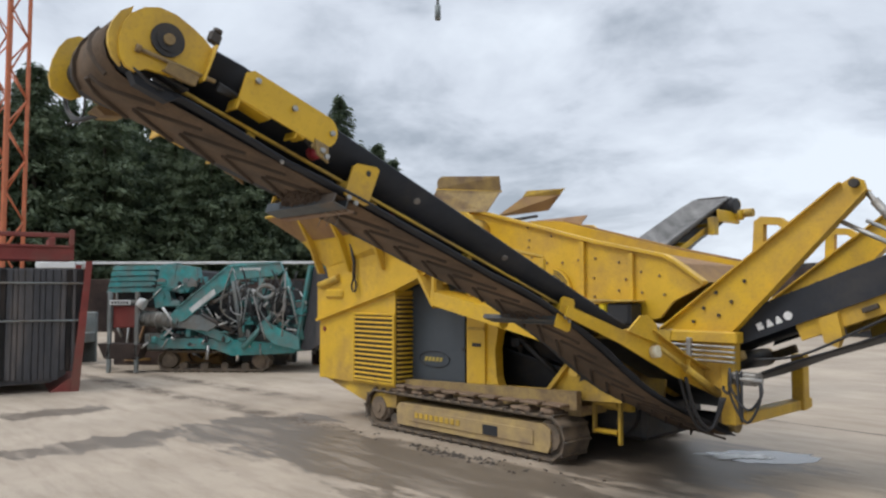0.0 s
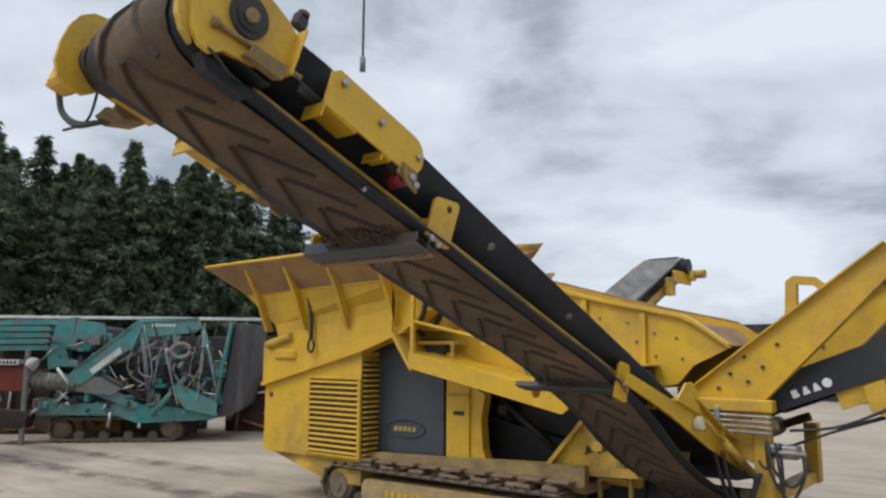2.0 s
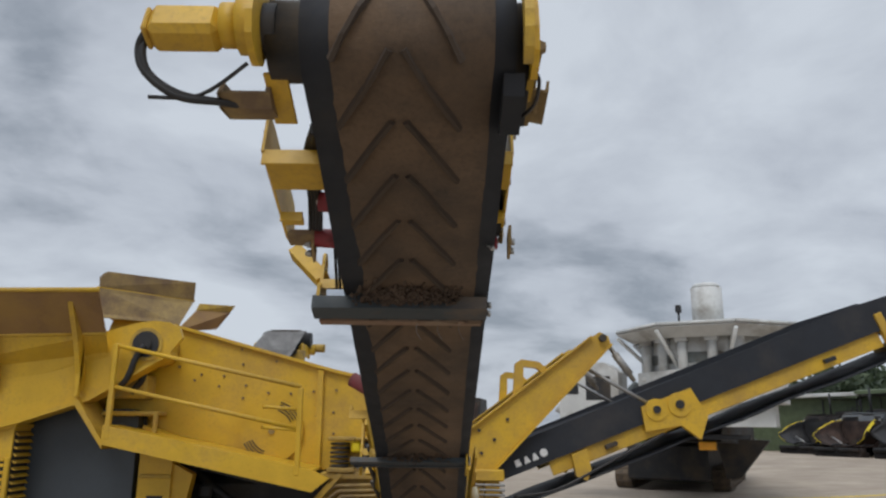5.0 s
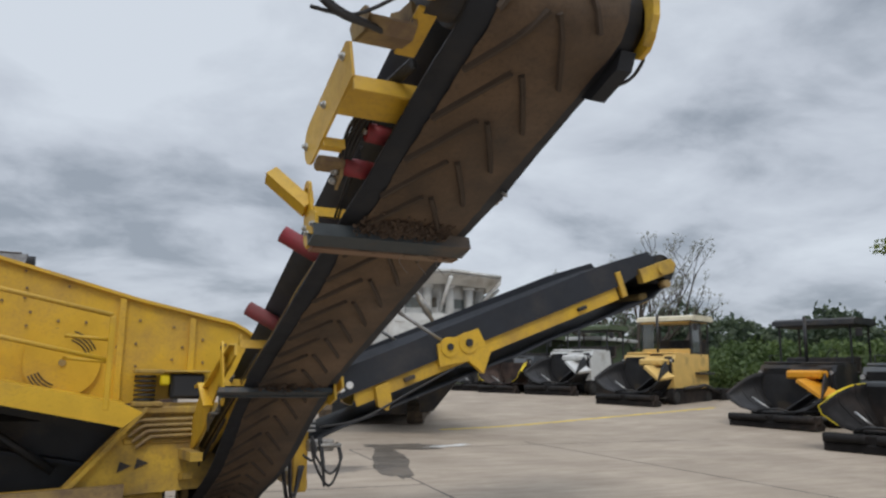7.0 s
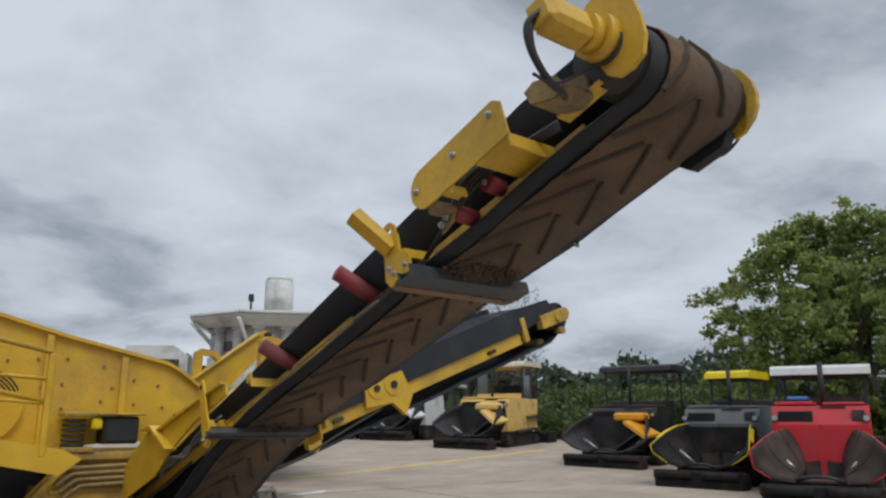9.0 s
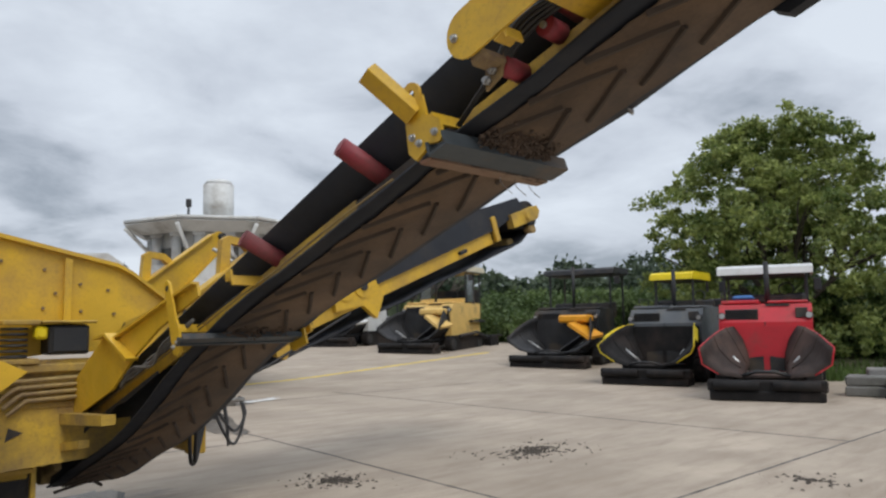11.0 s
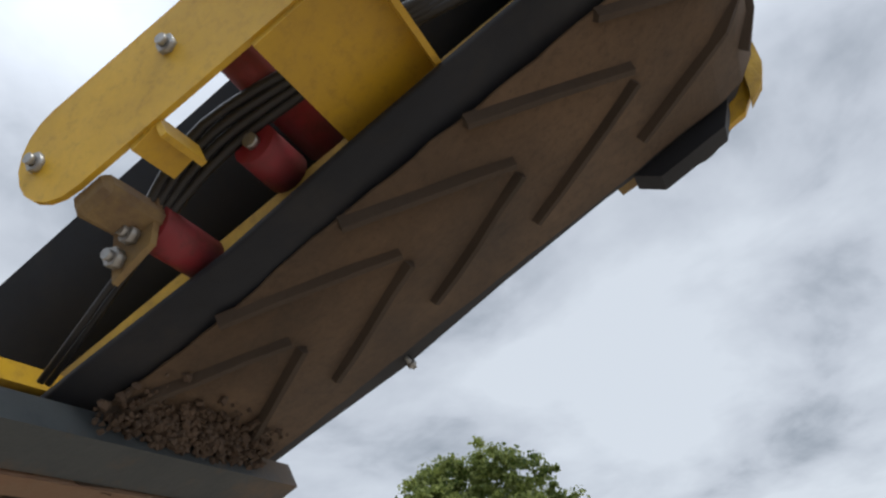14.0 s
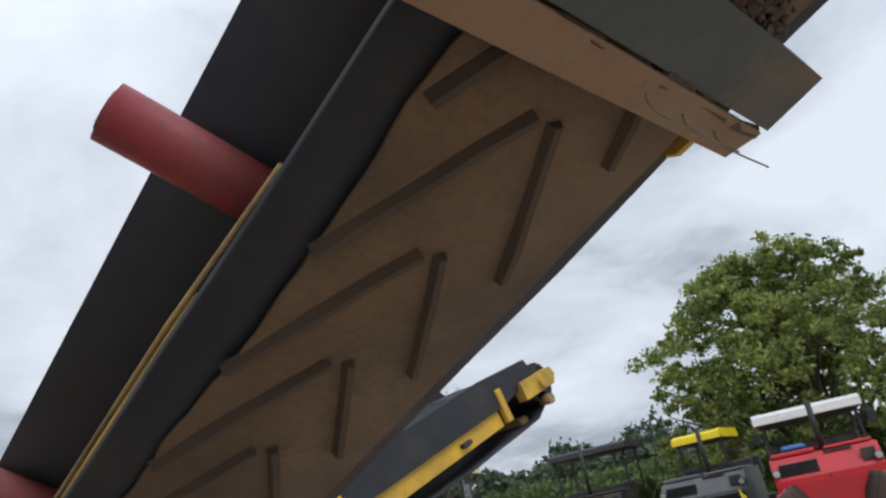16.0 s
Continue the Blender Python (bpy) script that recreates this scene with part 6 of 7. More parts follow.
    for sx in (-1, 1):
        hl = part("headlamp", Shape().cyl((sx * w * 0.80, 1.62, 1.66), (sx * w * 0.80, 1.74, 1.66), 0.075, seg=14), DARK, bod)
        part("lens", Shape().cyl((sx * w * 0.80, 1.60, 1.66), (sx * w * 0.80, 1.62, 1.66), 0.062, seg=14), LENS, hl)
        sd = part("seat", Shape().box(sx * w * 0.6 - 0.22, sx * w * 0.6 + 0.22, 3.5, 3.95, 1.62, 1.72, 0.05).box(sx * w * 0.6 - 0.22, sx * w * 0.6 + 0.22, 3.90, 4.0, 1.70, 2.2, 0.05), DARK, p)
        part("seat_column", Shape().box(sx * w * 0.6 - 0.12, sx * w * 0.6 + 0.12, 3.6, 3.85, 1.25, 1.63, 0.02), DARK, sd)
    con = part("control_console", Shape().box(-w * 0.75, w * 0.75, 3.22, 3.4, 1.95, 2.16, 0.04), DARK, p)
    part("steering_wheel", Shape().tube([(0.45 + 0.16 * math.cos(a), 3.30 + 0.05 * math.sin(a), 2.27 + 0.15 * math.sin(a)) for a in [i * math.pi / 8 for i in range(17)]], 0.016, 6), DARK, con)
    part("exhaust_pipe", Shape().cyl((0.06, 2.35, 1.9), (0.06, 2.35, canopy_z + 0.14), 0.055, seg=12), DARK, p)
    part("handrail", Shape().tube([(-w * 0.84, 2.4, 1.94), (-w * 0.84, 2.4, 2.2), (-w * 0.84, 3.1, 2.2), (-w * 0.84, 3.1, 1.94)], 0.016, 6), DARK, p)
    # rear floor, hanging screed
    part("platform", Shape().box(-w, w, 3.25, 4.5, 1.16, 1.25, 0.01), DARK, p)
    sc = part("screed", Shape().box(-w * 1.12, w * 1.12, 4.7, 5.5, 0.08, 0.62, 0.03).box(-w * 1.12, w * 1.12, 5.3, 5.9, 0.55, 0.62, 0.01), ASPHALTED, p, "tar-black screed")
    for sx in (-1, 1):
        part("tow_arm", Shape().tube([(sx * (w + 0.02), 2.0, 0.62), (sx * (w + 0.02), 3.6, 0.75), (sx * (w + 0.02), 4.8, 0.45)], 0.07, 6), DARK, sc)
    # canopy
    y0, y1 = 3.0 - (canopy_len - 1.5), 4.55
    ca, cb = w * canopy_w[0] * 0.86, w * canopy_w[1] * 0.86
    ps = [(ca, y0 + 0.08), (cb, y0 + 0.08), (ca, y1 - 0.1), (cb, y1 - 0.1)]
    s = Shape().prism([(y0 - 0.1, canopy_z - 0.10), (y0 - 0.06, canopy_z + 0.05), (y0 + 0.15, canopy_z + 0.12), (y1, canopy_z + 0.12), (y1 + 0.08, canopy_z - 0.02), (y1 + 0.06, canopy_z - 0.10)], "x", w * canopy_w[0], w * canopy_w[1])
    roof = part("canopy_roof", s, canopy, p, "")
    part("roof_liner", Shape().box(w * canopy_w[0] + 0.06, w * canopy_w[1] - 0.06, y0, y1, canopy_z - 0.14, canopy_z - 0.095, 0.01), DARK, roof)
    if roof_front:
        part("front_board", Shape().box(-w * 0.95, w * 0.3, y0 - 0.125, y0 - 0.10, canopy_z - 0.10, canopy_z + 0.10, 0.01), roof_front, roof)
    for x, y in ps:
        part("canopy_post", Shape().box(x - 0.03, x + 0.03, y - 0.03, y + 0.03, 1.24 if y > 3.3 else 1.92, canopy_z - 0.12, 0.008), DARK, p)
    part("mirror", Shape().box(w * 0.95, w * 1.1, y0 - 0.02, y0 + 0.02, canopy_z - 0.5, canopy_z - 0.22, 0.02).cyl((w * 0.85, y0, canopy_z - 0.2), (w * 1.0, y0, canopy_z - 0.25), 0.012), DARK, p)
    if lids:
        part("hopper_lid", Shape().box(-0.02, w * 0.74, 1.05, 1.66, 1.46, 1.72, 0.06), lids, p, "hopper cover in the hood's colour")
        part("hopper_lid", Shape().sheet((w * 0.38, 0.62, 1.46), (w * 0.46, 1.35, 1.50), (w * 1.08, 1.25, 1.08), (w * 0.98, 0.30, 0.98), 0.10), lids, p)
        part("cover_support", Shape().sheet((w * 0.12, 0.5, 0.55), (w * 0.30, 0.75, 0.55), (w * 0.82, 0.75, 1.08), (w * 0.70, 0.42, 1.05), 0.05), hopper, p)
    if cab:
        c = part("cab", Shape().box(-w * 0.84, w * 0.84, 3.05, 3.1, 1.95, 2.15, 0.01).box(-w * 0.84, w * 0.84, 3.0, 4.4, canopy_z - 0.18, canopy_z - 0.12, 0.01), body, p)
        part("windscreen", Shape().box(-w * 0.8, -w * 0.42, 3.06, 3.075, 2.12, canopy_z - 0.18, 0.003), GLASS, c)
        for sx in (-1, 1):
            part("cab_door", Shape().box(sx * w * 0.83 - 0.02, sx * w * 0.83 + 0.02, 3.12, 4.4, 1.3, 1.95, 0.01), body, c)
            part("cab_window", Shape().box(sx * w * 0.83 - 0.006, sx * w * 0.83 + 0.006, 3.2, 3.75, 2.0, canopy_z - 0.2, 0.002), GLASS, c)
            part("cab_pillar", Shape().box(sx * w * 0.83 - 0.035, sx * w * 0.83 + 0.035, 3.76, 3.84, 1.9, canopy_z - 0.15, 0.008), DARK, c)
        part("rear_panel", Shape().box(-w * 0.8, w * 0.8, 4.36, 4.4, 1.3, 2.55, 0.01), DARK, c)
    if blue:
        part("blue_sheet", Shape().box(-w * 0.62, -w * 0.2, 2.2, 2.9, 2.0, 2.12, 0.05), BLUECLOTH, p, "crumpled blue plastic sheet")
    p.matrix_basis = pose(pos[0], pos[1], gz(*pos), 0, 0, math.degrees(math.atan2(facing[0], -facing[1]))) @ Matrix.Diagonal((size, size, size, 1))
    return p


paver((14.7, 0.70), (-0.934, -0.358), PAVERRED, WHITE, PAVERRED, "red tracked road paver with white canopy and rusty open hopper", width=2.15, canopy_z=2.72, blue=True, bowl=True, back=PAVERRED)
paver((16.7, 4.55), (-0.985, -0.17), PAVERGREY, LEMON, LEMON, "grey road paver with lemon-yellow hopper rims and narrow canopy", hopper=ASPHALTED, width=2.3, canopy_z=2.85, canopy_w=(-0.72, 0.35))
paver((19.65, 9.85), (-0.97, -0.24), DARK, DARK, HOPPERRUST, "dark road paver with orange hopper covers and black canopy", scoop=True, hopper=HOPPERBLACK, width=2.8, canopy_z=3.3, lids=PAVERORANGE)
paver((20.95, 18.25), (-0.95, -0.31), PAVERYEL, CREAM, ASPHALTED, "pale yellow road paver with a cream cab roof", scoop=True, hopper=HOPPERBLACK, width=2.6, canopy_z=3.35, cab=True, lids=PAVERYEL, size=1.1)
paver((21.7, 25.0), (-0.934, -0.358), WHITE, OLIVE, ASPHALTED, "white road paver with black hopper", scoop=True, size=1.15, lids=WHITE, hopper=HOPPERBLACK, width=2.6, canopy_z=3.0)
paver((20.7, 28.4), (-0.934, -0.358), PAVERGREY, OLIVE, LEMON, "dark road paver with rusty hopper and yellow rims", scoop=True, hopper=HOPPERRUST, width=2.6, canopy_z=3.0)
paver((20.8, 32.3), (-0.934, -0.358), ASPHALTED, OLIVE, LEMON, "black road paver with yellow hopper rims", scoop=True, hopper=HOPPERBLACK, width=2.6, canopy_z=2.9)
paver((16.9, -2.6), (-0.97, 0.10), PAVERGREY, LEMON, DARK, "small black road paver under a yellow canopy", hopper=ASPHALTED, width=2.5, canopy_z=2.95, size=0.68, group="")


# ---- concrete blocks beside the red paver ----
def block(x, y, z, rz, sx, sy, sz):
    b = new("concrete_block", Shape().box(-sx / 2, sx / 2, -sy / 2, sy / 2, 0, sz, 0.03).mesh("concrete_block", STONEGREY))
    tagged(b, "weathered grey concrete block lying beside the pavers", "concrete block", "stacked concrete blocks")
    b.matrix_basis = pose(x, y, z, 0, 0, rz)


for i in range(2):
    block(16.95 - i * 0.2, -0.42 - i * 0.80, 0.0, -78, 0.78, 0.6, 0.21)
    block(16.95 - i * 0.2, -0.42 - i * 0.80, 0.214, -78 + i * 2, 0.76, 0.58, 0.20)
block(17.4, -0.9, 0.0, -70, 1.2, 0.5, 0.55)


# ---- street lamp ----
lamp = root("street_lamp", "thin grey street lamp post by the hedge", "street lamp")
part("post", Shape().cyl((0, 0, 0), (0, 0, 2.9), 0.06, 0.04, seg=10), TEALGREY, lamp)
part("lamp_head", Shape().box(-0.1, 0.5, -0.1, 0.1, 2.82, 2.95, 0.03, pose(0, 0, 0, 0, -18, -40)), TEALGREY, lamp)
lamp.matrix_basis = pose(33.0, 1.8, gz(33.0, 1.8) - 0.3, 0, 0, 30)


# ---- white tracked plant behind the screener ----
def build_white_plant():
    p = root("white_crushing_plant", "white tracked crushing plant with eight-sided columned top", "crushing plant")
    cx, cy = -1.08, -0.80

    def ring(r, z, k=8):
        return [Vector((cx + r * math.cos(2 * math.pi * (i + 0.5) / k), cy + r * math.sin(2 * math.pi * (i + 0.5) / k), z)) for i in range(k)]
    lo, hi = ring(1.92, 3.90), ring(2.34, 4.12)
    hop = None
    for i in range(8):
        j = (i + 1) % 8
        q = part("hopper_side", Shape().sheet(lo[i], lo[j], hi[j], hi[i], 0.03), WHITE, p if hop is None else hop, "flared white hopper side")
        hop = hop or q
        part("hopper_rim", Shape().tube([hi[i] + Vector((0, 0, 0.05)), hi[j] + Vector((0, 0, 0.05))], 0.055, 4), WHITE, hop)
        for f in (0.18, 0.70):
            a = lo[i].lerp(lo[j], f)
            a = Vector((cx + (a.x - cx) * 0.90, cy + (a.y - cy) * 0.90, a.z))
            part("column", Shape().cyl(a - Vector((0, 0, 1.0)), a, 0.12, seg=10).box(a.x - 0.15, a.x + 0.15, a.y - 0.15, a.y + 0.15, 3.80, 3.90, 0.01).box(a.x - 0.14, a.x + 0.14, a.y - 0.14, a.y + 0.14, 2.90, 3.0, 0.01), WHITE, hop)
        part("splayed_strut", Shape().cyl(lo[i].lerp(Vector((cx, cy, 3.9)), 0.38) - Vector((0, 0, 1.0)), hi[i] - Vector((0, 0, 0.1)), 0.05, seg=8), WHITE, hop)
    part("deck", Shape().prism([(v.x, v.y) for v in hi], "z", 4.13, 4.20), WHITE, hop)
    core = part("inner_housing", Shape().prism([(v.x, v.y) for v in ring(1.56, 0)], "z", 1.8, 4.0).prism([(v.x, v.y) for v in ring(1.86, 0)], "z", 2.35, 3.12), WHITE, p)
    for i in range(8):
        a = 2 * math.pi * i / 8
        # grey plate on the white face paints the shade between the columns
        part("dark_recess", Shape().box(-0.02, 0.03, -0.50, 0.50, 3.30, 3.55, 0.01, Matrix.Translation((cx, cy, 0)) @ Matrix.Rotation(a, 4, "Z") @ Matrix.Translation((1.44, 0, 0))), TEALGREY, core)
    part("water_tank", Shape().cyl((cx, cy, 4.2), (cx, cy, 5.32), 0.39, seg=24).cyl((cx, cy, 5.32), (cx, cy, 5.44), 0.39, 0.30, seg=24).cyl((cx, cy, 5.44), (cx, cy, 5.48), 0.30, 0.12, seg=24), WHITE, p, "pale round water tank")
    part("camera_post", Shape().cyl((cx + 0.1, cy + 0.75, 4.15), (cx + 0.1, cy + 0.75, 4.85), 0.03).box(cx, cx + 0.2, cy + 0.68, cy + 0.82, 4.75, 4.95, 0.02), DARK, p)
    # tracked base, seen end on
    for y in (-0.65, 2.15):
        crawler(p, 2.0, 5.8, y, y + 0.50, 0.70, 0.2)
    part("chassis", Shape().box(1.6, 5.9, -0.15, 2.15, 0.30, 1.30, 0.05).prism([(-1.9, 1.45), (5.9, 1.25), (5.9, 1.9), (-1.4, 1.9)], "y", -1.0, 1.0), DARK, p, "dark chassis")
    part("dark_chute", Shape().prism([(-0.4, 1.55), (-1.8, 1.45), (-1.0, 0.45), (-0.62, 0.40)], "x", 1.55, 1.98).box(-2.2, -1.5, -1.7, 1.2, 1.5, 1.62, 0.02), DARK, p)
    part("white_boom", Shape().tube([(-0.8, 1.4, 2.6), (-1.6, 2.4, 1.9), (-1.8, 3.1, 2.3)], 0.14, 6), WHITE, p, "white boom")
    cab = part("cab", Shape().prism([(1.35, 1.5), (1.35, 3.15), (1.7, 3.4), (2.85, 3.38), (2.95, 1.5)], "x", -2.15, -1.2), WHITE, p, "white cab")
    part("cab_window", Shape().box(-2.165, -2.14, 1.55, 2.2, 2.45, 3.05, 0.01).box(-2.165, -2.14, 2.4, 2.8, 2.6, 3.1, 0.01), DARK, cab)
    part("grey_hose", Shape().tube(curve_pts([(-0.4, 1.3, 2.9), (-1.2, 1.7, 2.2), (-0.9, 1.5, 1.5)]), 0.12, 8), TEALGREY, p)
    part("orange_panel", Shape().box(-2.0, -1.9, -0.9, -0.5, 1.25, 1.45, 0.02), PAVERORANGE, p)
    p.matrix_basis = pose(9.28, 13.95, 0, 0, 0, 62)


build_white_plant()


# ---- teal tracked crusher ----
def build_teal():
    p = root("teal_crusher", "teal tracked crusher with folded conveyors, dusty and worn", "crusher")
    for y in (-1.0, 0.75):
        crawler(p, -1.25, 1.2, y, y + 0.38, 0.48, 0.17)
    part("chassis", Shape().box(-1.7, 1.9, -0.6, 0.8, 0.42, 0.80, 0.03), TEALGREY, p)
    part("sill_beam", Shape().prism([(-1.45, 0.52), (-1.40, 0.74), (0.3, 0.72), (1.75, 0.58), (1.75, 0.42), (0.4, 0.36), (0.0, 0.50)], "y", -1.06, -0.98), TEAL, p, "teal chassis sill")
    drum = part("magnet_drum", Shape().cyl((-1.62, -1.0, 1.16), (-0.75, -1.0, 1.09), 0.16, seg=20), TEALGREY, p, "grey ribbed drum")
    for k in range(8):
        f = k / 7
        part("drum_rib", Shape().cyl((-1.60 + 0.82 * f, -1.0, 1.158 - 0.066 * f), (-1.575 + 0.82 * f, -1.0, 1.156 - 0.066 * f), 0.172, seg=20), STEEL if k % 3 == 0 else TEALGREY, drum)
    part("drum_shield", Shape().prism([(-0.75, 0.96), (-0.72, 1.26), (-0.1, 1.20), (0.12, 1.02), (-0.1, 0.88)], "y", -1.14, -1.0), TEALGREY, p)
    # body coloured near-black to paint the shaded gaps between the teal plates
    body = part("crusher_body", Shape().box(-1.5, 1.4, -0.5, 0.9, 0.80, 1.80, 0.05).box(-2.35, -0.5, -0.6, 0.9, 1.35, 2.2, 0.05), DARK, p)
    for k in range(5):
        z = 1.70 + k * 0.12
        part("cover_panel", Shape().prism([(-2.40 + 0.03 * k, z), (-2.36 + 0.03 * k, z + 0.10), (-1.36, z + 0.115), (-1.30, z + 0.02)], "y", -0.95 - 0.02 * (k % 2), -0.55), TEAL, body, "ribbed teal cover panel")
    # crumpled teal hood beside the cover
    for q in ([(-1.32, 1.66), (-1.20, 2.30), (-0.86, 2.34), (-0.90, 1.76)], [(-0.92, 1.72), (-0.84, 2.30), (-0.42, 2.24), (-0.38, 2.0), (-0.62, 1.70)], [(-1.30, 1.36), (-1.36, 1.70), (-1.0, 1.72), (-0.94, 1.46)]):
        part("hood_plate", Shape().prism(q, "y", -1.0, -0.72), TEAL, body)
    boom = part("boom", Shape().prism([(-0.90, 1.24), (-0.72, 1.42), (0.26, 2.24), (0.42, 2.32), (1.42, 2.36), (1.50, 2.16), (1.36, 2.06), (0.50, 1.98), (0.40, 1.90), (-0.62, 1.10), (-0.84, 1.05)], "y", -1.16, -1.0), TEAL, p, "bent teal boom")
    part("boom_rim", Shape().tube([(-0.78, -1.165, 1.36), (0.32, -1.165, 2.26), (1.42, -1.165, 2.33)], 0.018, 5), TEAL, boom)
    part("boom_mark", Shape().prism([(-0.50, 1.36), (0.02, 1.78), (0.07, 1.68), (-0.44, 1.27)], "y", -1.172, -1.158), WHITE, boom)
    for i in range(7):
        part("boom_letter", Shape().box(0.58 + i * 0.065, 0.625 + i * 0.065, -1.172, -1.158, 2.17, 2.23, 0.004), WHITE, boom)
    part("lower_arm", Shape().prism([(-0.86, 1.20), (-0.80, 1.04), (0.30, 0.62), (0.42, 0.72), (0.0, 0.95)], "y", -1.10, -1.02), TEAL, p)
    for a, b, r, mt in (((1.30, -1.16, 1.26), (0.66, -1.14, 0.52), 0.055, TEAL), ((0.42, -1.12, 1.95), (0.60, -1.08, 0.75), 0.05, TEALGREY), ((0.98, -1.1, 2.1), (1.25, -1.1, 1.15), 0.06, TEAL),
                        ((0.0, -1.1, 1.5), (0.75, -1.12, 1.9), 0.04, TEALGREY), ((1.5, -1.05, 2.15), (1.9, -1.0, 0.7), 0.05, TEAL), ((0.7, -1.12, 1.75), (1.5, -1.1, 1.5), 0.045, TEALGREY), ((-0.25, -1.12, 1.25), (0.45, -1.1, 0.85), 0.05, DARK)):
        part("strut", Shape().cyl(a, b, r, seg=8), mt, p)
    part("lifting_eye", Shape().tube([(1.15 + 0.17 * math.cos(t), -1.2, 1.72 + 0.13 * math.sin(t)) for t in [i * math.pi / 8 for i in range(17)]], 0.045, 8), TEALGREY, p)
    part("side_wing", Shape().prism([(0.95, 1.0), (1.1, 1.12), (1.85, 0.75), (1.86, 0.50), (1.3, 0.62)], "y", -1.2, -1.08), TEAL, p)
    rng = random.Random(6)
    for k in range(26):
        x = rng.uniform(0.2, 1.9)
        part("hose", Shape().tube(curve_pts([(x, -1.16, rng.uniform(1.5, 2.25)), (x + rng.uniform(-0.25, 0.25), -1.22, rng.uniform(1.1, 1.8)), (x + rng.uniform(-0.3, 0.3), -1.2, rng.uniform(0.7, 1.6))]), rng.uniform(0.010, 0.020), 5), (STEEL, HOSE, TEALGREY, HOSE)[k % 4], p)
    for k in range(150):
        x, z = rng.uniform(-1.4, 1.85), rng.uniform(0.55, 1.95)
        w, h = rng.uniform(0.03, 0.22), rng.uniform(0.03, 0.16)
        y = -1.08 + rng.uniform(-0.06, 0.12)
        mt = (TEAL, TEALGREY, DARK, TEAL, DARK, WHITE)[k % 6]
        if k % 3 == 0:
            part("machine_block", Shape().box(x, x + w, y, -0.6, z, z + h, 0.02), mt, p)
        elif k % 3 == 1:
            part("machine_plate", Shape().prism([(x, z), (x + w, z + rng.uniform(-0.06, 0.06)), (x + w * 0.9, z + h), (x + w * 0.3, z + h * 1.3), (x - 0.02, z + h * 0.6)], "y", y, y + 0.05), mt if k % 6 != 5 else TEAL, p)
        else:
            part("machine_bar", Shape().cyl((x, y, z), (x + rng.uniform(-0.25, 0.25), y - 0.03, z + rng.uniform(-0.3, 0.3)), rng.uniform(0.012, 0.03), seg=7), mt if k % 2 else STEEL, p)
    part("pale_bucket", Shape().cyl((-1.62, -1.12, 1.50), (-1.48, -1.12, 1.44), 0.10, 0.13, seg=14), WHITE, p, "pale bucket hung on the machine")
    part("name_plate", Shape().box(-2.2, -1.75, -1.215, -1.20, 1.44, 1.54, 0.004), WHITE, p)
    for i in range(6):
        part("plate_bar", Shape().box(-2.16 + i * 0.065, -2.12 + i * 0.065, -1.222, -1.214, 1.465, 1.515, 0.002), DARK, p)
    part("rear_plate", Shape().sheet((1.72, -1.1, 0.45), (2.0, 0.9, 0.45), (2.35, 0.9, 2.28), (2.02, -1.1, 2.28), 0.05), TEAL, p, "leaning teal end plate")
    part("folded_belt", Shape().prism([(1.85, 0.50), (2.0, 1.3), (2.12, 2.25), (2.52, 2.22), (2.46, 1.2), (2.30, 0.62), (2.05, 0.46)], "y", -1.0, 0.8), ROLLRUB, p, "folded grey rubber belt")
    part("side_bin", Shape().prism([(-2.45, 0.62), (-2.30, 0.30), (-1.6, 0.28), (-1.5, 0.60)], "y", -1.2, -0.8), HOPPERRUST, p, "rusty steel bin")
    part("side_grid", Shape().box(-2.15, -1.66, -1.15, -1.08, 0.95, 1.42, 0.02), REDRACK, p)
    for x in (-2.25, -1.66):
        part("support_leg", Shape().box(x, x + 0.08, -1.2, -1.12, 0.0, 1.72, 0.01), TEALGREY, p)
    part("shelf_bar", Shape().box(-2.25, -1.6, -1.2, -1.12, 1.46, 1.54, 0.01), TEALGREY, p)
    p.matrix_basis = pose(-9.75, 2.2, 0, 0, 0, 45)


build_teal()


# ---- steel rack with a rolled belt ----
RACK_Y = -2.38


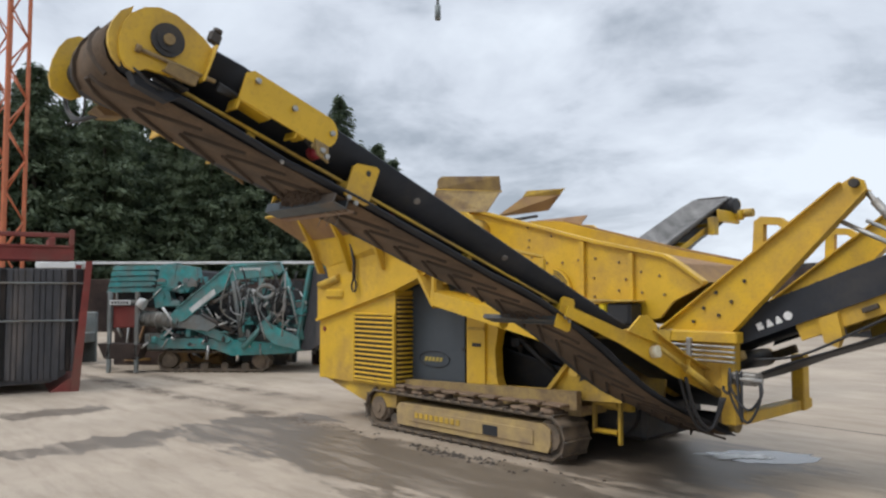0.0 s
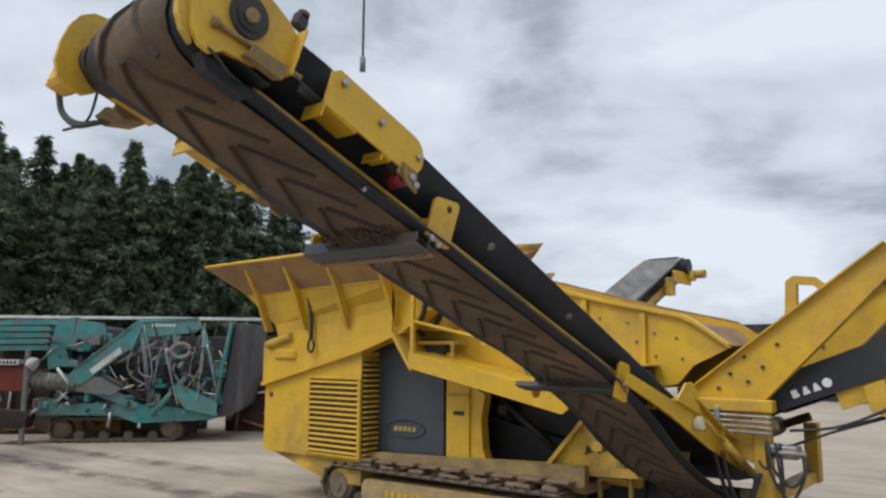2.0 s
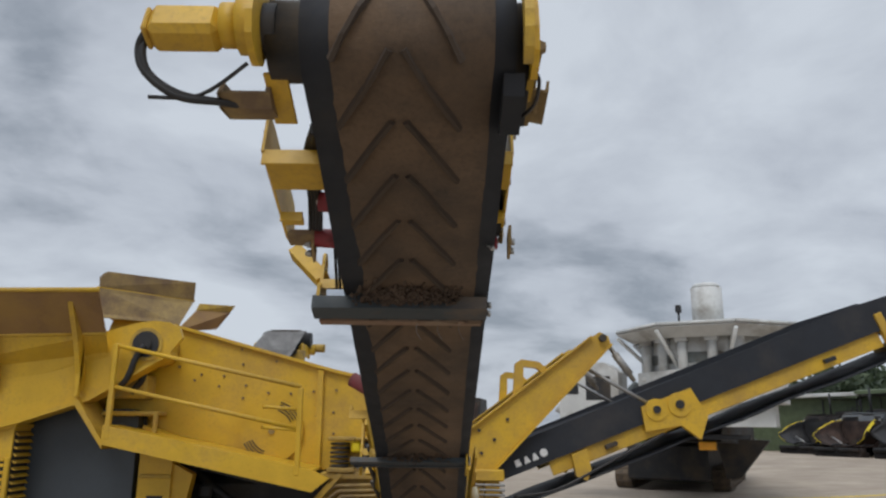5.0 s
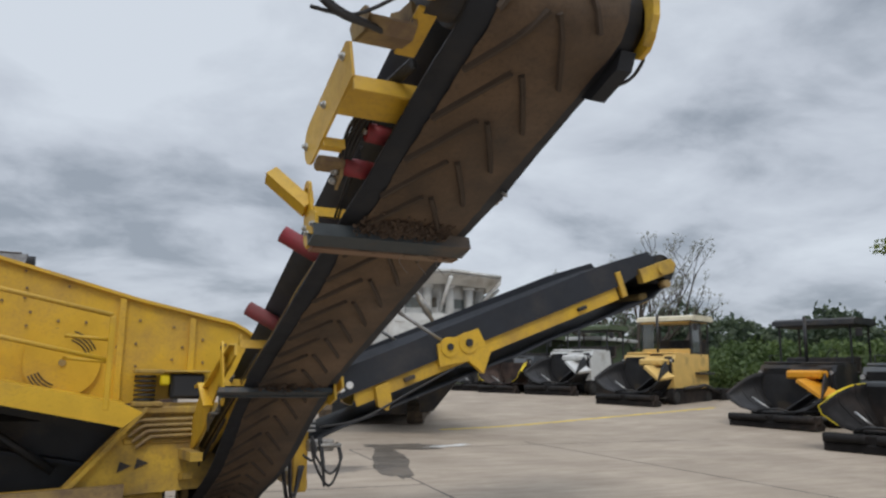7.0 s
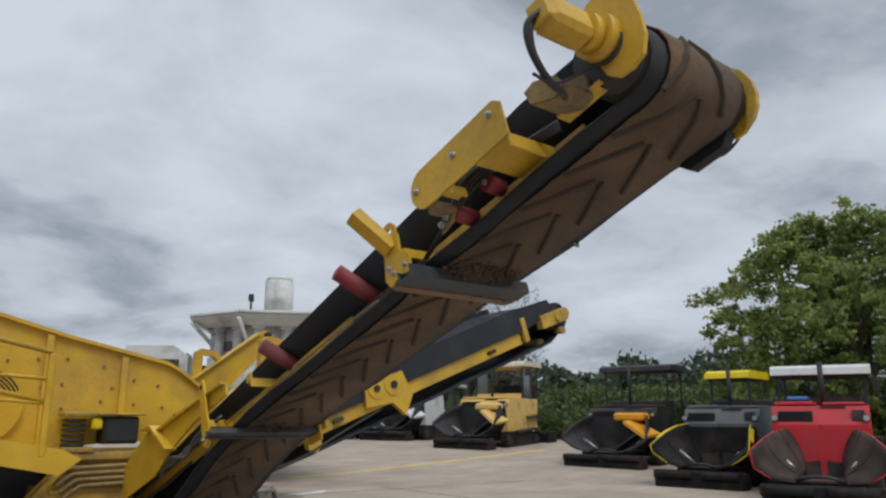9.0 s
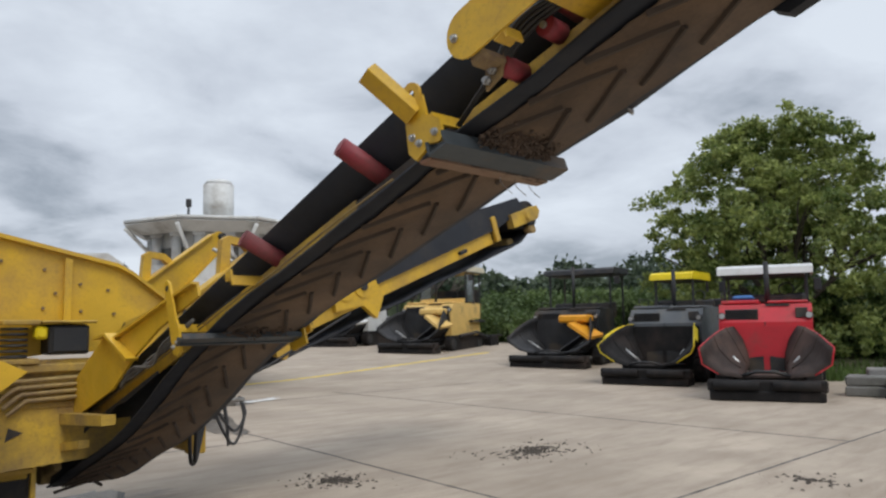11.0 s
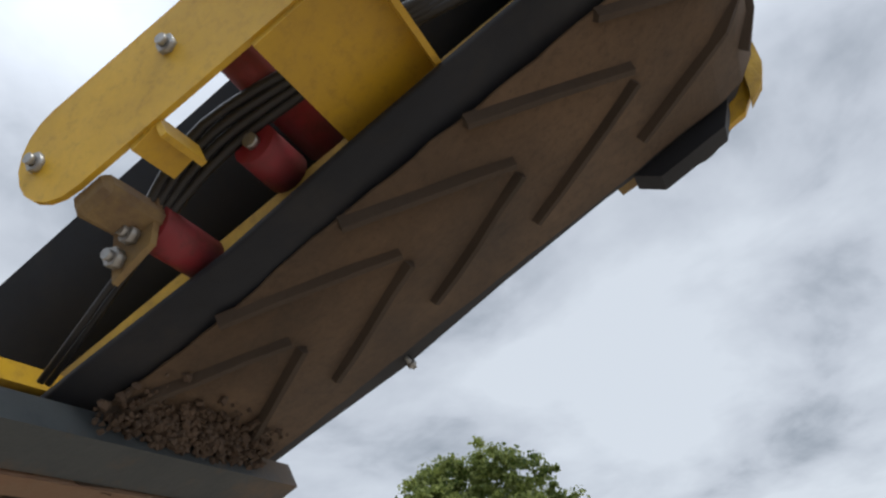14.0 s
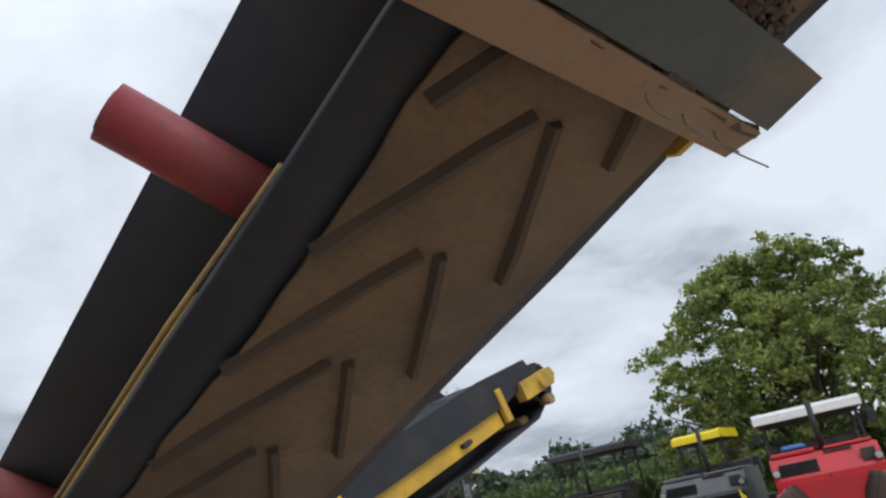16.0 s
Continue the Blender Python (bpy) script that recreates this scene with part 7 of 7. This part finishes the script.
def build_rack():
    p = root("belt_rack", "dull red steel rack holding a black rubber-walled bin", "storage rack")
    prof = [(-1.35, 2.12), (1.02, 2.12), (0.98, 1.3), (0.90, 0.55), (0.78, 0.28), (0.55, 0.16), (-0.9, 0.14), (-1.25, 0.4)]
    c = part("rubber_bin", Shape().prism(prof, "y", -0.86, 0.86), ROLLRUB, p, "bin walled with hanging strips of worn black rubber")
    rng = random.Random(17)
    x = -1.3
    while x < 0.95:
        wd = rng.uniform(0.06, 0.13)
        top, low = 2.10, 0.20 + (0.14 if x > 0.6 else 0) + rng.uniform(0, 0.03)
        part("rubber_strip", Shape().box(x, x + wd - 0.012, -0.90 - rng.uniform(0, 0.015), -0.85, low, top, 0.008), ROLLRUB if rng.random() > 0.3 else ASPHALTED, c)
        x += wd
    for x in (-1.5, 1.02):
        part("end_frame", Shape().prism([(x + 0.04, 2.25), (x + 0.14, 2.25), (x - 0.02, 0.0), (x - 0.16, 0.0)], "y", -0.98, -0.88), REDRACK, p, "dull red leaning post")
        part("end_frame", Shape().prism([(x + 0.04, 2.25), (x + 0.14, 2.25), (x - 0.02, 0.0), (x - 0.16, 0.0)], "y", 0.88, 0.98), REDRACK, p)
    part("base_shoe", Shape().prism([(0.55, 0.0), (1.0, 0.0), (1.0, 0.28), (0.85, 0.22)], "y", -0.95, 0.95), REDRACK, p)
    for z in (1.22, 1.86):
        part("tie_bar", Shape().cyl((-1.5, -0.95, z), (1.1, -0.95, z), 0.018), TEALGREY, p)
    p.matrix_basis = pose(-8.95, RACK_Y, 0, 0, 0, 78)
    q = root("steel_frame", "dull red steel frame lying on the rack", "steel frame")
    part("beam", Shape().box(-1.6, 0.9, -0.5, -0.4, 2.28, 2.52, 0.01).box(-1.6, 0.9, -0.53, -0.37, 2.50, 2.54, 0.006).box(-1.6, 0.9, -0.53, -0.37, 2.27, 2.31, 0.006), REDRACK, q)
    part("beam", Shape().box(-1.6, 0.9, 0.4, 0.5, 2.28, 2.45, 0.01), REDRACK, q)
    part("crosspiece", Shape().box(0.5, 0.6, -0.5, 0.5, 2.54, 2.68, 0.01), REDRACK, q)
    part("crosspiece", Shape().box(-0.6, -0.5, -0.5, 0.5, 2.54, 2.68, 0.01), REDRACK, q)
    part("top_rail", Shape().box(-1.5, 0.85, -0.48, -0.42, 2.68, 2.76, 0.01), REDRACK, q)
    part("lug", Shape().box(0.82, 0.9, -0.55, -0.35, 2.54, 2.82, 0.01), REDRACK, q)
    q.matrix_basis = pose(-8.95, RACK_Y, 0, 0, 0, 78)


build_rack()


# ---- scrap, containers and rail behind the teal crusher ----
def build_scrap():
    rng = random.Random(11)
    for k in range(7):
        x, y = -14.6 + k * 1.15 + rng.uniform(-0.2, 0.2), -1.2 + k * 1.15 + rng.uniform(-0.2, 0.2)
        q = root("scrap_frame", "rusty brown machine frame among stored parts", "scrap frame", "stored machine parts")
        h = rng.uniform(1.2, 2.0)
        part("frame", Shape().box(-0.6, 0.6, -0.4, -0.3, 0, h, 0.02).box(-0.6, 0.6, 0.3, 0.4, 0, h, 0.02).box(-0.6, 0.6, -0.3, 0.3, h * 0.4, h * 0.6, 0.02), (RUST, TEALGREY, HOPPERRUST)[k % 3], q)
        for j in range(5):
            part("bar", Shape().cyl((rng.uniform(-0.6, 0.6), -0.45, rng.uniform(0, h)), (rng.uniform(-0.6, 0.6), -0.45, rng.uniform(0, h)), 0.03), (STEEL, RUST)[j % 2], q)
        q.matrix_basis = pose(x, y, 0, 0, 0, 45 + rng.uniform(-8, 8))
    t = root("flat_trailer", "long low trailer deck with a pale edge rail", "trailer")
    part("deck_rail", Shape().box(-7.0, 7.0, -0.06, 0.06, 2.30, 2.37, 0.01), WHITE, t, "pale steel rail")
    part("deck_end", Shape().box(-7.0, -5.9, -0.4, 0.4, 2.18, 2.36, 0.02), WHITE, t)
    for i in range(8):
        part("stanchion", Shape().box(-6.9 + i * 1.95, -6.82 + i * 1.95, -0.05, 0.05, -0.17, 2.3, 0.01), TEALGREY, t)
    part("side_board", Shape().box(-7.0, 7.0, 0.3, 0.36, 0.45, 1.9, 0.02), HOPPERRUST, t)
    t.matrix_basis = pose(-11.4, 5.0, 0.17, 0, 0, 45)
    m = root("tower_crane", "orange lattice tower crane with a hanging hoist cable", "tower crane")
    for sx in (-1, 1):
        for sy in (-1, 1):
            part("chord", Shape().box(sx * 0.4 - 0.05, sx * 0.4 + 0.05, sy * 0.4 - 0.05, sy * 0.4 + 0.05, 0, 22, 0.01), ORANGE, m)
    s = Shape()
    for k in range(22):
        z, f = k * 1.0, 1 if k % 2 else -1
        for y in (-0.4, 0.4):
            s.cyl((-0.4 * f, y, z), (0.4 * f, y, z + 1), 0.03, seg=6)
            s.cyl((y, -0.4 * f, z), (y, 0.4 * f, z + 1), 0.03, seg=6)
    part("bracing", s, ORANGE, m)
    m.matrix_basis = pose(-21.1, 0.1, 0, 0, 0, 30)
    d = Vector((10.4, 9.4, 0)).normalized()
    jib = Shape()
    for k in range(16):
        a, b = d * k * 1.2, d * (k + 1) * 1.2
        jib.cyl(a + Vector((0, 0, 21.2)), b + Vector((0, 0, 21.2)), 0.05, seg=6).cyl(a + Vector((0, 0, 22)), b + Vector((0, 0, 22)), 0.05, seg=6).cyl(a + Vector((0, 0, 21.2)), b + Vector((0, 0, 22)), 0.03, seg=6)
    rot = Matrix.Rotation(radians(-30), 4, "Z")
    bmesh.ops.transform(jib.bm, matrix=rot, verts=jib.bm.verts[:])
    part("jib", jib, ORANGE, m)
    hp = rot @ Vector((10.4, 9.4, 0))
    part("hoist_cable", Shape().cyl((hp.x, hp.y, 10.5), (hp.x, hp.y, 21.2), 0.04, seg=6), TEALGREY, m, "thin grey hoist cable")
    part("hook_block", Shape().cyl((hp.x, hp.y, 10.15), (hp.x, hp.y, 10.6), 0.09, seg=10), TEALGREY, m)
    # open shed behind the far pavers
    b = root("shed", "long olive storage shed with a pale roof edge", "shed")
    part("wall", Shape().box(0, 26, 0, 4, 0, 2.9, 0.03), OLIVE, b)
    part("roof", Shape().box(-0.3, 26.3, -0.5, 4.5, 2.9, 3.1, 0.03), WHITE, b)
    for i in range(8):
        part("door_panel", Shape().box(0.6 + i * 3.2, 3.2 + i * 3.2, -0.04, 0.02, 0.05, 2.5, 0.01), PAVERGREY if i % 2 else OLIVE, b)
    b.matrix_basis = pose(30.5, 29.5, gz(30.5, 29.5), 0, 0, 118)
    # dark container block behind the screener's far conveyor
    c = root("shipping_container", "dark steel container stack in the distance", "container")
    part("container_body", Shape().box(-6, 6, -1.2, 1.2, 0, 2.9, 0.03), DARK, c)
    part("corrugation", Shape().box(-5.9, 5.9, -1.24, -1.2, 0.2, 2.7, 0.01), HOPPERRUST, c)
    c.matrix_basis = pose(-1.5, 26.0, 0, 0, 0, -10)


build_scrap()

# ---- trees and shrubs ----
def leaf_cloud(centres, per, radius, size, rng, flat=0.7):
    """Verts and faces of many small leaves round the given centres (numpy)."""
    cs = np.repeat(np.array(centres, float), per, axis=0)
    n = len(cs)
    d = rng.normal(size=(n, 3))
    d /= np.linalg.norm(d, axis=1, keepdims=True) + 1e-9
    rad = np.repeat(np.array(radius, float), per) if np.ndim(radius) else radius
    r = (rng.random(n) ** 0.6) * rad
    p = cs + d * r[:, None] * np.array([1, 1, flat])
    u = rng.normal(size=(n, 3))
    u /= np.linalg.norm(u, axis=1, keepdims=True)
    v = np.cross(u, rng.normal(size=(n, 3)))
    v /= np.linalg.norm(v, axis=1, keepdims=True) + 1e-9
    s = (size * (0.6 + 0.8 * rng.random(n)))[:, None]
    quad = np.stack([p - u * s, p + v * s * 0.5, p + u * s, p - v * s * 0.5], 1)
    return quad.reshape(-1, 3), np.arange(4 * n).reshape(-1, 4)


def fast_mesh(name, verts, faces, material):
    me = bpy.data.meshes.new(name)
    nv, nf, k = len(verts), len(faces), faces.shape[1]
    me.vertices.add(nv)
    me.vertices.foreach_set("co", np.asarray(verts, np.float32).ravel())
    me.loops.add(nf * k)
    me.loops.foreach_set("vertex_index", faces.astype(np.int32).ravel())
    me.polygons.add(nf)
    me.polygons.foreach_set("loop_start", np.arange(0, nf * k, k, dtype=np.int32))
    me.update(calc_edges=True)
    me.materials.append(material)
    return me


def limbs(shape, rng, base, direction, length, r, depth, tips, bend=0.35, kids=3):
    pts, p, d = [base], base.copy(), direction.normalized()
    steps = 4
    for _ in range(steps):
        d = (d + Vector((rng.uniform(-1, 1), rng.uniform(-1, 1), rng.uniform(-0.4, 0.8))) * bend * 0.5).normalized()
        p = p + d * length / steps
        pts.append(p.copy())
    for i, (a, b) in enumerate(zip(pts, pts[1:])):
        shape.cyl(a, b, r * (1 - 0.14 * i), r * (1 - 0.14 * (i + 1)), seg=7 if r > 0.05 else 5, caps=False)
    if depth == 0:
        tips.append(pts[-1])
        tips.append(pts[-2])
        return
    for k in range(kids):
        at = pts[rng.choice((2, 3, 4))]
        nd = (d + Vector((rng.uniform(-1, 1), rng.uniform(-1, 1), rng.uniform(-0.2, 0.9)))).normalized()
        limbs(shape, rng, at, nd, length * rng.uniform(0.55, 0.75), r * 0.5, depth - 1, tips, bend, kids)


def broadleaf(x, y, height, spread, seed, label, leaves=60, leaf=0.14, trunk_r=0.28, material=None, sparse=False, low=0.12, fill=260, depth=2):
    rng = random.Random(seed)
    nr = np.random.default_rng(seed)
    t = root("tree", label, "tree", "trees round the yard")
    s, tips = Shape(), []
    trunk = Vector((0, 0, 0))
    h0 = height * 0.22
    s.cyl((0, 0, -0.2), (0, 0, h0), trunk_r, trunk_r * 0.8, seg=12, caps=False)
    n = 9
    for k in range(n):
        a = 2 * math.pi * k / n + rng.uniform(-0.3, 0.3)
        up = rng.uniform(0.1, 0.95) if sparse else rng.uniform(0.35, 1.7)
        limbs(s, rng, Vector((0, 0, h0 * rng.uniform(0.7, 1.0))), Vector((math.cos(a), math.sin(a), up)), height * rng.uniform(0.26, 0.34) * (1.38 if sparse else 1), trunk_r * 0.5, depth, tips, 0.35, 3)
    limbs(s, rng, Vector((0, 0, h0)), Vector((0, 0, 1)), height * 0.36, trunk_r * 0.75, depth, tips, 0.2, 4)
    part("trunk", s, BARK, t)
    cs = np.array([tuple(p) for p in tips])
    top = cs[:, 2].max()
    if not sparse:
        cs[:, 2] *= height * 0.95 / top
    if not sparse:
        # boughs fill a dome that is widest a third of the way up, with lobes and hollows
        m = fill
        zf = low + (0.97 - low) * nr.random(m) ** 0.9
        an = 2 * math.pi * nr.random(m)
        dome = np.clip(np.where(zf < 0.38, 0.98 + 0.05 * zf, np.clip(1 - ((zf - 0.38) / 0.62) ** 1.75, 0, 1) ** 0.62), 0.03, 1.0)
        lobe = np.array([1 + 0.42 * noise.noise((1.6 * math.cos(q), 1.6 * math.sin(q), z * 3.5 + seed)) + 0.34 * noise.noise((4.5 * math.cos(q), 4.5 * math.sin(q), z * 9.0)) for q, z in zip(an, zf)])
        zf = zf * (1 + 0.20 * np.array([noise.noise((1.3 * math.cos(q) + seed, 1.3 * math.sin(q), 7.0)) for q in an]))
        rad0 = spread * dome * lobe * nr.random(m) ** 0.30
        cs = np.concatenate([cs * np.array([0.8, 0.8, 0.95]), np.stack([rad0 * np.cos(an), rad0 * np.sin(an), zf * height], 1)])
    k = np.hypot(cs[:, 0], cs[:, 1])
    lim = spread * 1.15
    sc = np.where(k > lim, lim / np.maximum(k, 1e-6), 1)
    cs[:, 0] *= sc
    cs[:, 1] *= sc
    rad = (0.14 + 0.46 * nr.random(len(cs)) ** 1.5) * (0.85 if sparse else 1.0)
    v, f = leaf_cloud(cs, leaves, rad, leaf, nr)
    part("crown", fast_mesh("crown", v, f, material or LEAF), material or LEAF, t)
    t.matrix_basis = pose(x, y, gz(x, y) - 0.05)
    return t


def spruce(height, spread, seed, bare=0.05):
    nr = np.random.default_rng(seed)
    rng = random.Random(seed)
    t = root("spruce_tree", "tall dark spruce at the edge of the wood", "tree", "spruces at the wood's edge")
    part("trunk", Shape().cyl((0, 0, -0.2), (0, 0, height * 0.97), 0.20, 0.03, seg=8, caps=False), BARK, t)
    vs = []
    z = height * bare
    while z < height * 0.998:
        f = 1 - z / height
        rr = spread * (0.01 + 0.99 * min(1.0, 1.75 * f) ** 0.85) * rng.uniform(0.66, 1.12)
        m = 6 + int(8 * f)
        for i in range(m):
            a = 2 * math.pi * (i + rng.random()) / m
            ln = rr * rng.uniform(0.45, 1.2)
            q = 34 + int(110 * f)
            u = 0.10 + 0.90 * (np.arange(q) + nr.random(q)) / q
            zc = z + rng.uniform(-0.55, 0.55) * min(1.0, 0.12 + 2.6 * f)
            c = np.stack([np.cos(a) * ln * u, np.sin(a) * ln * u, zc + ln * (0.16 * u - 0.42 * u ** 1.5 + 0.16 * u ** 4) - 0.30 * nr.random(q) * u * min(1.0, 0.2 + 3 * f)], 1)
            side = np.array([-np.sin(a), np.cos(a), 0])
            w = (0.03 + 0.26 * ln * (1.02 - u) * nr.random(q))[:, None] * np.where(nr.random(q) > 0.5, 1, -1)[:, None]
            c = c + side * w + nr.normal(size=(q, 3)) * np.array([0.07, 0.07, 0.12])
            # sprays of needles hang out and down from the branch
            d = np.array([np.cos(a), np.sin(a), -0.35]) * 0.8 + side * np.sign(w) * 0.7 + np.array([0, 0, -0.55]) * nr.random((q, 1)) + nr.normal(size=(q, 3)) * 0.22
            d /= np.linalg.norm(d, axis=1, keepdims=True)
            n2 = np.cross(d, np.array([0, 0, 0.5]) + nr.normal(size=(q, 3)))
            n2 /= np.linalg.norm(n2, axis=1, keepdims=True) + 1e-9
            s1 = (0.10 + 0.14 * nr.random(q))[:, None]
            vs.append(np.stack([c - n2 * s1 * 0.36, c + d * s1 * 1.6, c + n2 * s1 * 0.36], 1).reshape(-1, 3))
        z += rng.uniform(0.26, 0.46) if f < 0.4 else 0.34
    v = np.concatenate(vs)
    part("crown", fast_mesh("crown", v, np.arange(len(v)).reshape(-1, 3), NEEDLE), NEEDLE, t)
    return t


edge_trees = [spruce(14.0, 3.7, 1), spruce(12.6, 3.4, 2), spruce(14.8, 4.0, 3)]
inner_trees = [spruce(15.0, 3.1, 4, 0.25), spruce(14.2, 2.9, 5, 0.34)]
frng = random.Random(21)
# the wood's edge runs from (-29, 22.5) past the stored machines
for row in range(4):
    for i in range(-1, 21):
        f = (i + 0.5 * (row % 2) + frng.uniform(-0.3, 0.3)) * 1.62
        if f < -0.8:
            continue
        d = row * 2.6 + frng.uniform(-0.7, 0.7)
        x, y = -28.8 - f * 0.27 - d * 0.93, 22.8 - f * 0.96 + d * 0.22
        c = copy_thing(frng.choice(edge_trees if row < 1 else inner_trees), pose(x, y, 0, 0, 0, frng.uniform(0, 360)))
        k = frng.uniform(0.80, 1.06) * (0.74 if f < 3 else 0.85 if f < 14 else 0.90 if f < 22 else 1.0)
        c.scale = (k * frng.uniform(0.9, 1.12), k * frng.uniform(0.9, 1.12), k)
for i, q in enumerate(edge_trees + inner_trees):
    q.matrix_basis = pose(-47, 4 + i * 5, 0)

broadleaf(26.2, 4.8, 8.35, 4.55, 5, "broad green leafy tree behind the pavers", leaves=84, leaf=0.082, low=0.04, fill=960)
broadleaf(32.4, 31.1, 9.2, 6.0, 9, "half-bare spring tree with pale buds", leaves=12, leaf=0.06, material=BUD, sparse=True, trunk_r=0.24, depth=3)
broadleaf(45, 2.4, 4.9, 1.9, 12, "small green tree at the hedge", leaves=60, leaf=0.16, material=LEAFSHRUB)
broadleaf(45, -1.7, 4.2, 2.2, 13, "small green tree at the hedge", leaves=60, leaf=0.16, material=LEAFSHRUB)


def shrubs(name, line, height, depth, count, seed, label, material, per=80, leaf=0.12, clump=1.0):
    """A hedge or wood edge as one mass of leaves along a line in plan."""
    nr = np.random.default_rng(seed)
    pts = np.array(line, float)
    seg = nr.integers(0, len(pts) - 1, count)
    f = nr.random(count)[:, None]
    p = pts[seg] * (1 - f) + pts[seg + 1] * f
    c = np.concatenate([p + nr.normal(size=(count, 2)) * depth, (nr.random((count, 1)) ** 0.8) * height], 1)
    lump = np.array([noise.noise((q[0] * 0.16, q[1] * 0.16, seed)) for q in c])
    c[:, 2] *= 0.75 + 0.6 * lump
    c[:, 2] += np.array([gz(q[0], q[1]) for q in c])
    v, fc = leaf_cloud(c, per, (0.55 + 0.4 * nr.random(count)) * clump, leaf, nr)
    ob = new(name, fast_mesh(name, v, fc, material))
    tagged(ob, label, "hedge", kind="stuff")


shrubs("hedge", [(31, 1.5), (34, -8), (39, -18)], 1.35, 1.0, 420, 35, "low green shrubs along the yard's edge", LEAFSHRUB)
shrubs("hedge", [(30, 40), (33, 24), (31, 14), (29, 8), (30, 2)], 2.7, 1.2, 1200, 31, "dense green shrubs along the yard's edge", LEAFSHRUB)
shrubs("undergrowth", [(-34, 31), (-37, 19), (-40, 8), (-44, -8)], 7.0, 1.6, 2000, 36, "dark undergrowth between the spruces", NEEDLE, 40, 0.24, 1.3)
shrubs("far_wood", [(30, 70), (60, 48), (66, 22)], 7.5, 4.0, 2600, 33, "distant dark wood behind the yard", NEEDLE, 24, 0.34, 1.6)
shrubs("far_wood", [(66, 22), (68, -6), (64, -34)], 3.6, 3.0, 1500, 34, "distant low green wood behind the yard", LEAFSHRUB, 24, 0.3, 1.2)


def grass_strip():
    nr = np.random.default_rng(40)
    n = 5000
    t = nr.random(n)
    line = np.array([(19.2, -9.0), (19.6, -1.0), (21.0, 3.5), (24.0, 10.0), (28, 16)])
    k = nr.integers(0, 4, n)
    p = line[k] * (1 - t[:, None]) + line[k + 1] * t[:, None] + np.abs(nr.normal(size=(n, 2))) * np.array([2.2, 0.3])
    g = np.array([gz(q[0], q[1]) for q in p])
    h = 0.12 + 0.3 * nr.random(n)
    a = nr.random(n) * 6.28
    w = 0.03
    b0 = np.stack([p[:, 0] + w * np.cos(a), p[:, 1] + w * np.sin(a), g], 1)
    b1 = np.stack([p[:, 0] - w * np.cos(a), p[:, 1] - w * np.sin(a), g], 1)
    tp = np.stack([p[:, 0] + nr.normal(size=n) * 0.06, p[:, 1] + nr.normal(size=n) * 0.06, g + h], 1)
    v = np.stack([b0, b1, tp], 1).reshape(-1, 3)
    ob = new("grass", fast_mesh("grass", v, np.arange(3 * n).reshape(-1, 3), GRASS))
    tagged(ob, "tufts of rough green grass at the yard's edge", "grass", kind="stuff")


grass_strip()
def verge_mesh():
    sh = Shape()
    edge = [(30, -60), (20.4, -22), (20.4, -2), (22.5, 4), (27, 10), (30, 17), (33, 30), (34, 60)]
    offs = [0, 2, 4, 6, 8, 10, 12, 14, 16, 20, 28, 60, 250]
    rows = []
    for (x0, y0), (x1, y1) in zip(edge, edge[1:]):
        k = max(1, int(abs(y1 - y0)))
        for i in range(k):
            x, y = x0 + (x1 - x0) * i / k, y0 + (y1 - y0) * i / k
            rows.append([sh.bm.verts.new((x + o, y, gz(x + o, y) + (0.0 if o == 0 else 0.03))) for o in offs])
    for r0, r1 in zip(rows, rows[1:]):
        for i in range(len(offs) - 1):
            sh.bm.faces.new((r0[i], r0[i + 1], r1[i + 1], r1[i])).smooth = True
    return sh.mesh("verge", EARTH)


verge = new("verge", verge_mesh())
tagged(verge, "rough grass verge beyond the concrete", "verge", kind="structure")
s = Shape()
s.prism([(-300, -60), (-36, -18), (-33, 0), (-26, 24), (-40, 60), (-300, 200)], "z", -0.2, 0.012)
floor_wood = new("wood_floor", s.mesh("wood_floor", EARTH))
tagged(floor_wood, "dark earth under the spruces", "wood floor", kind="structure")
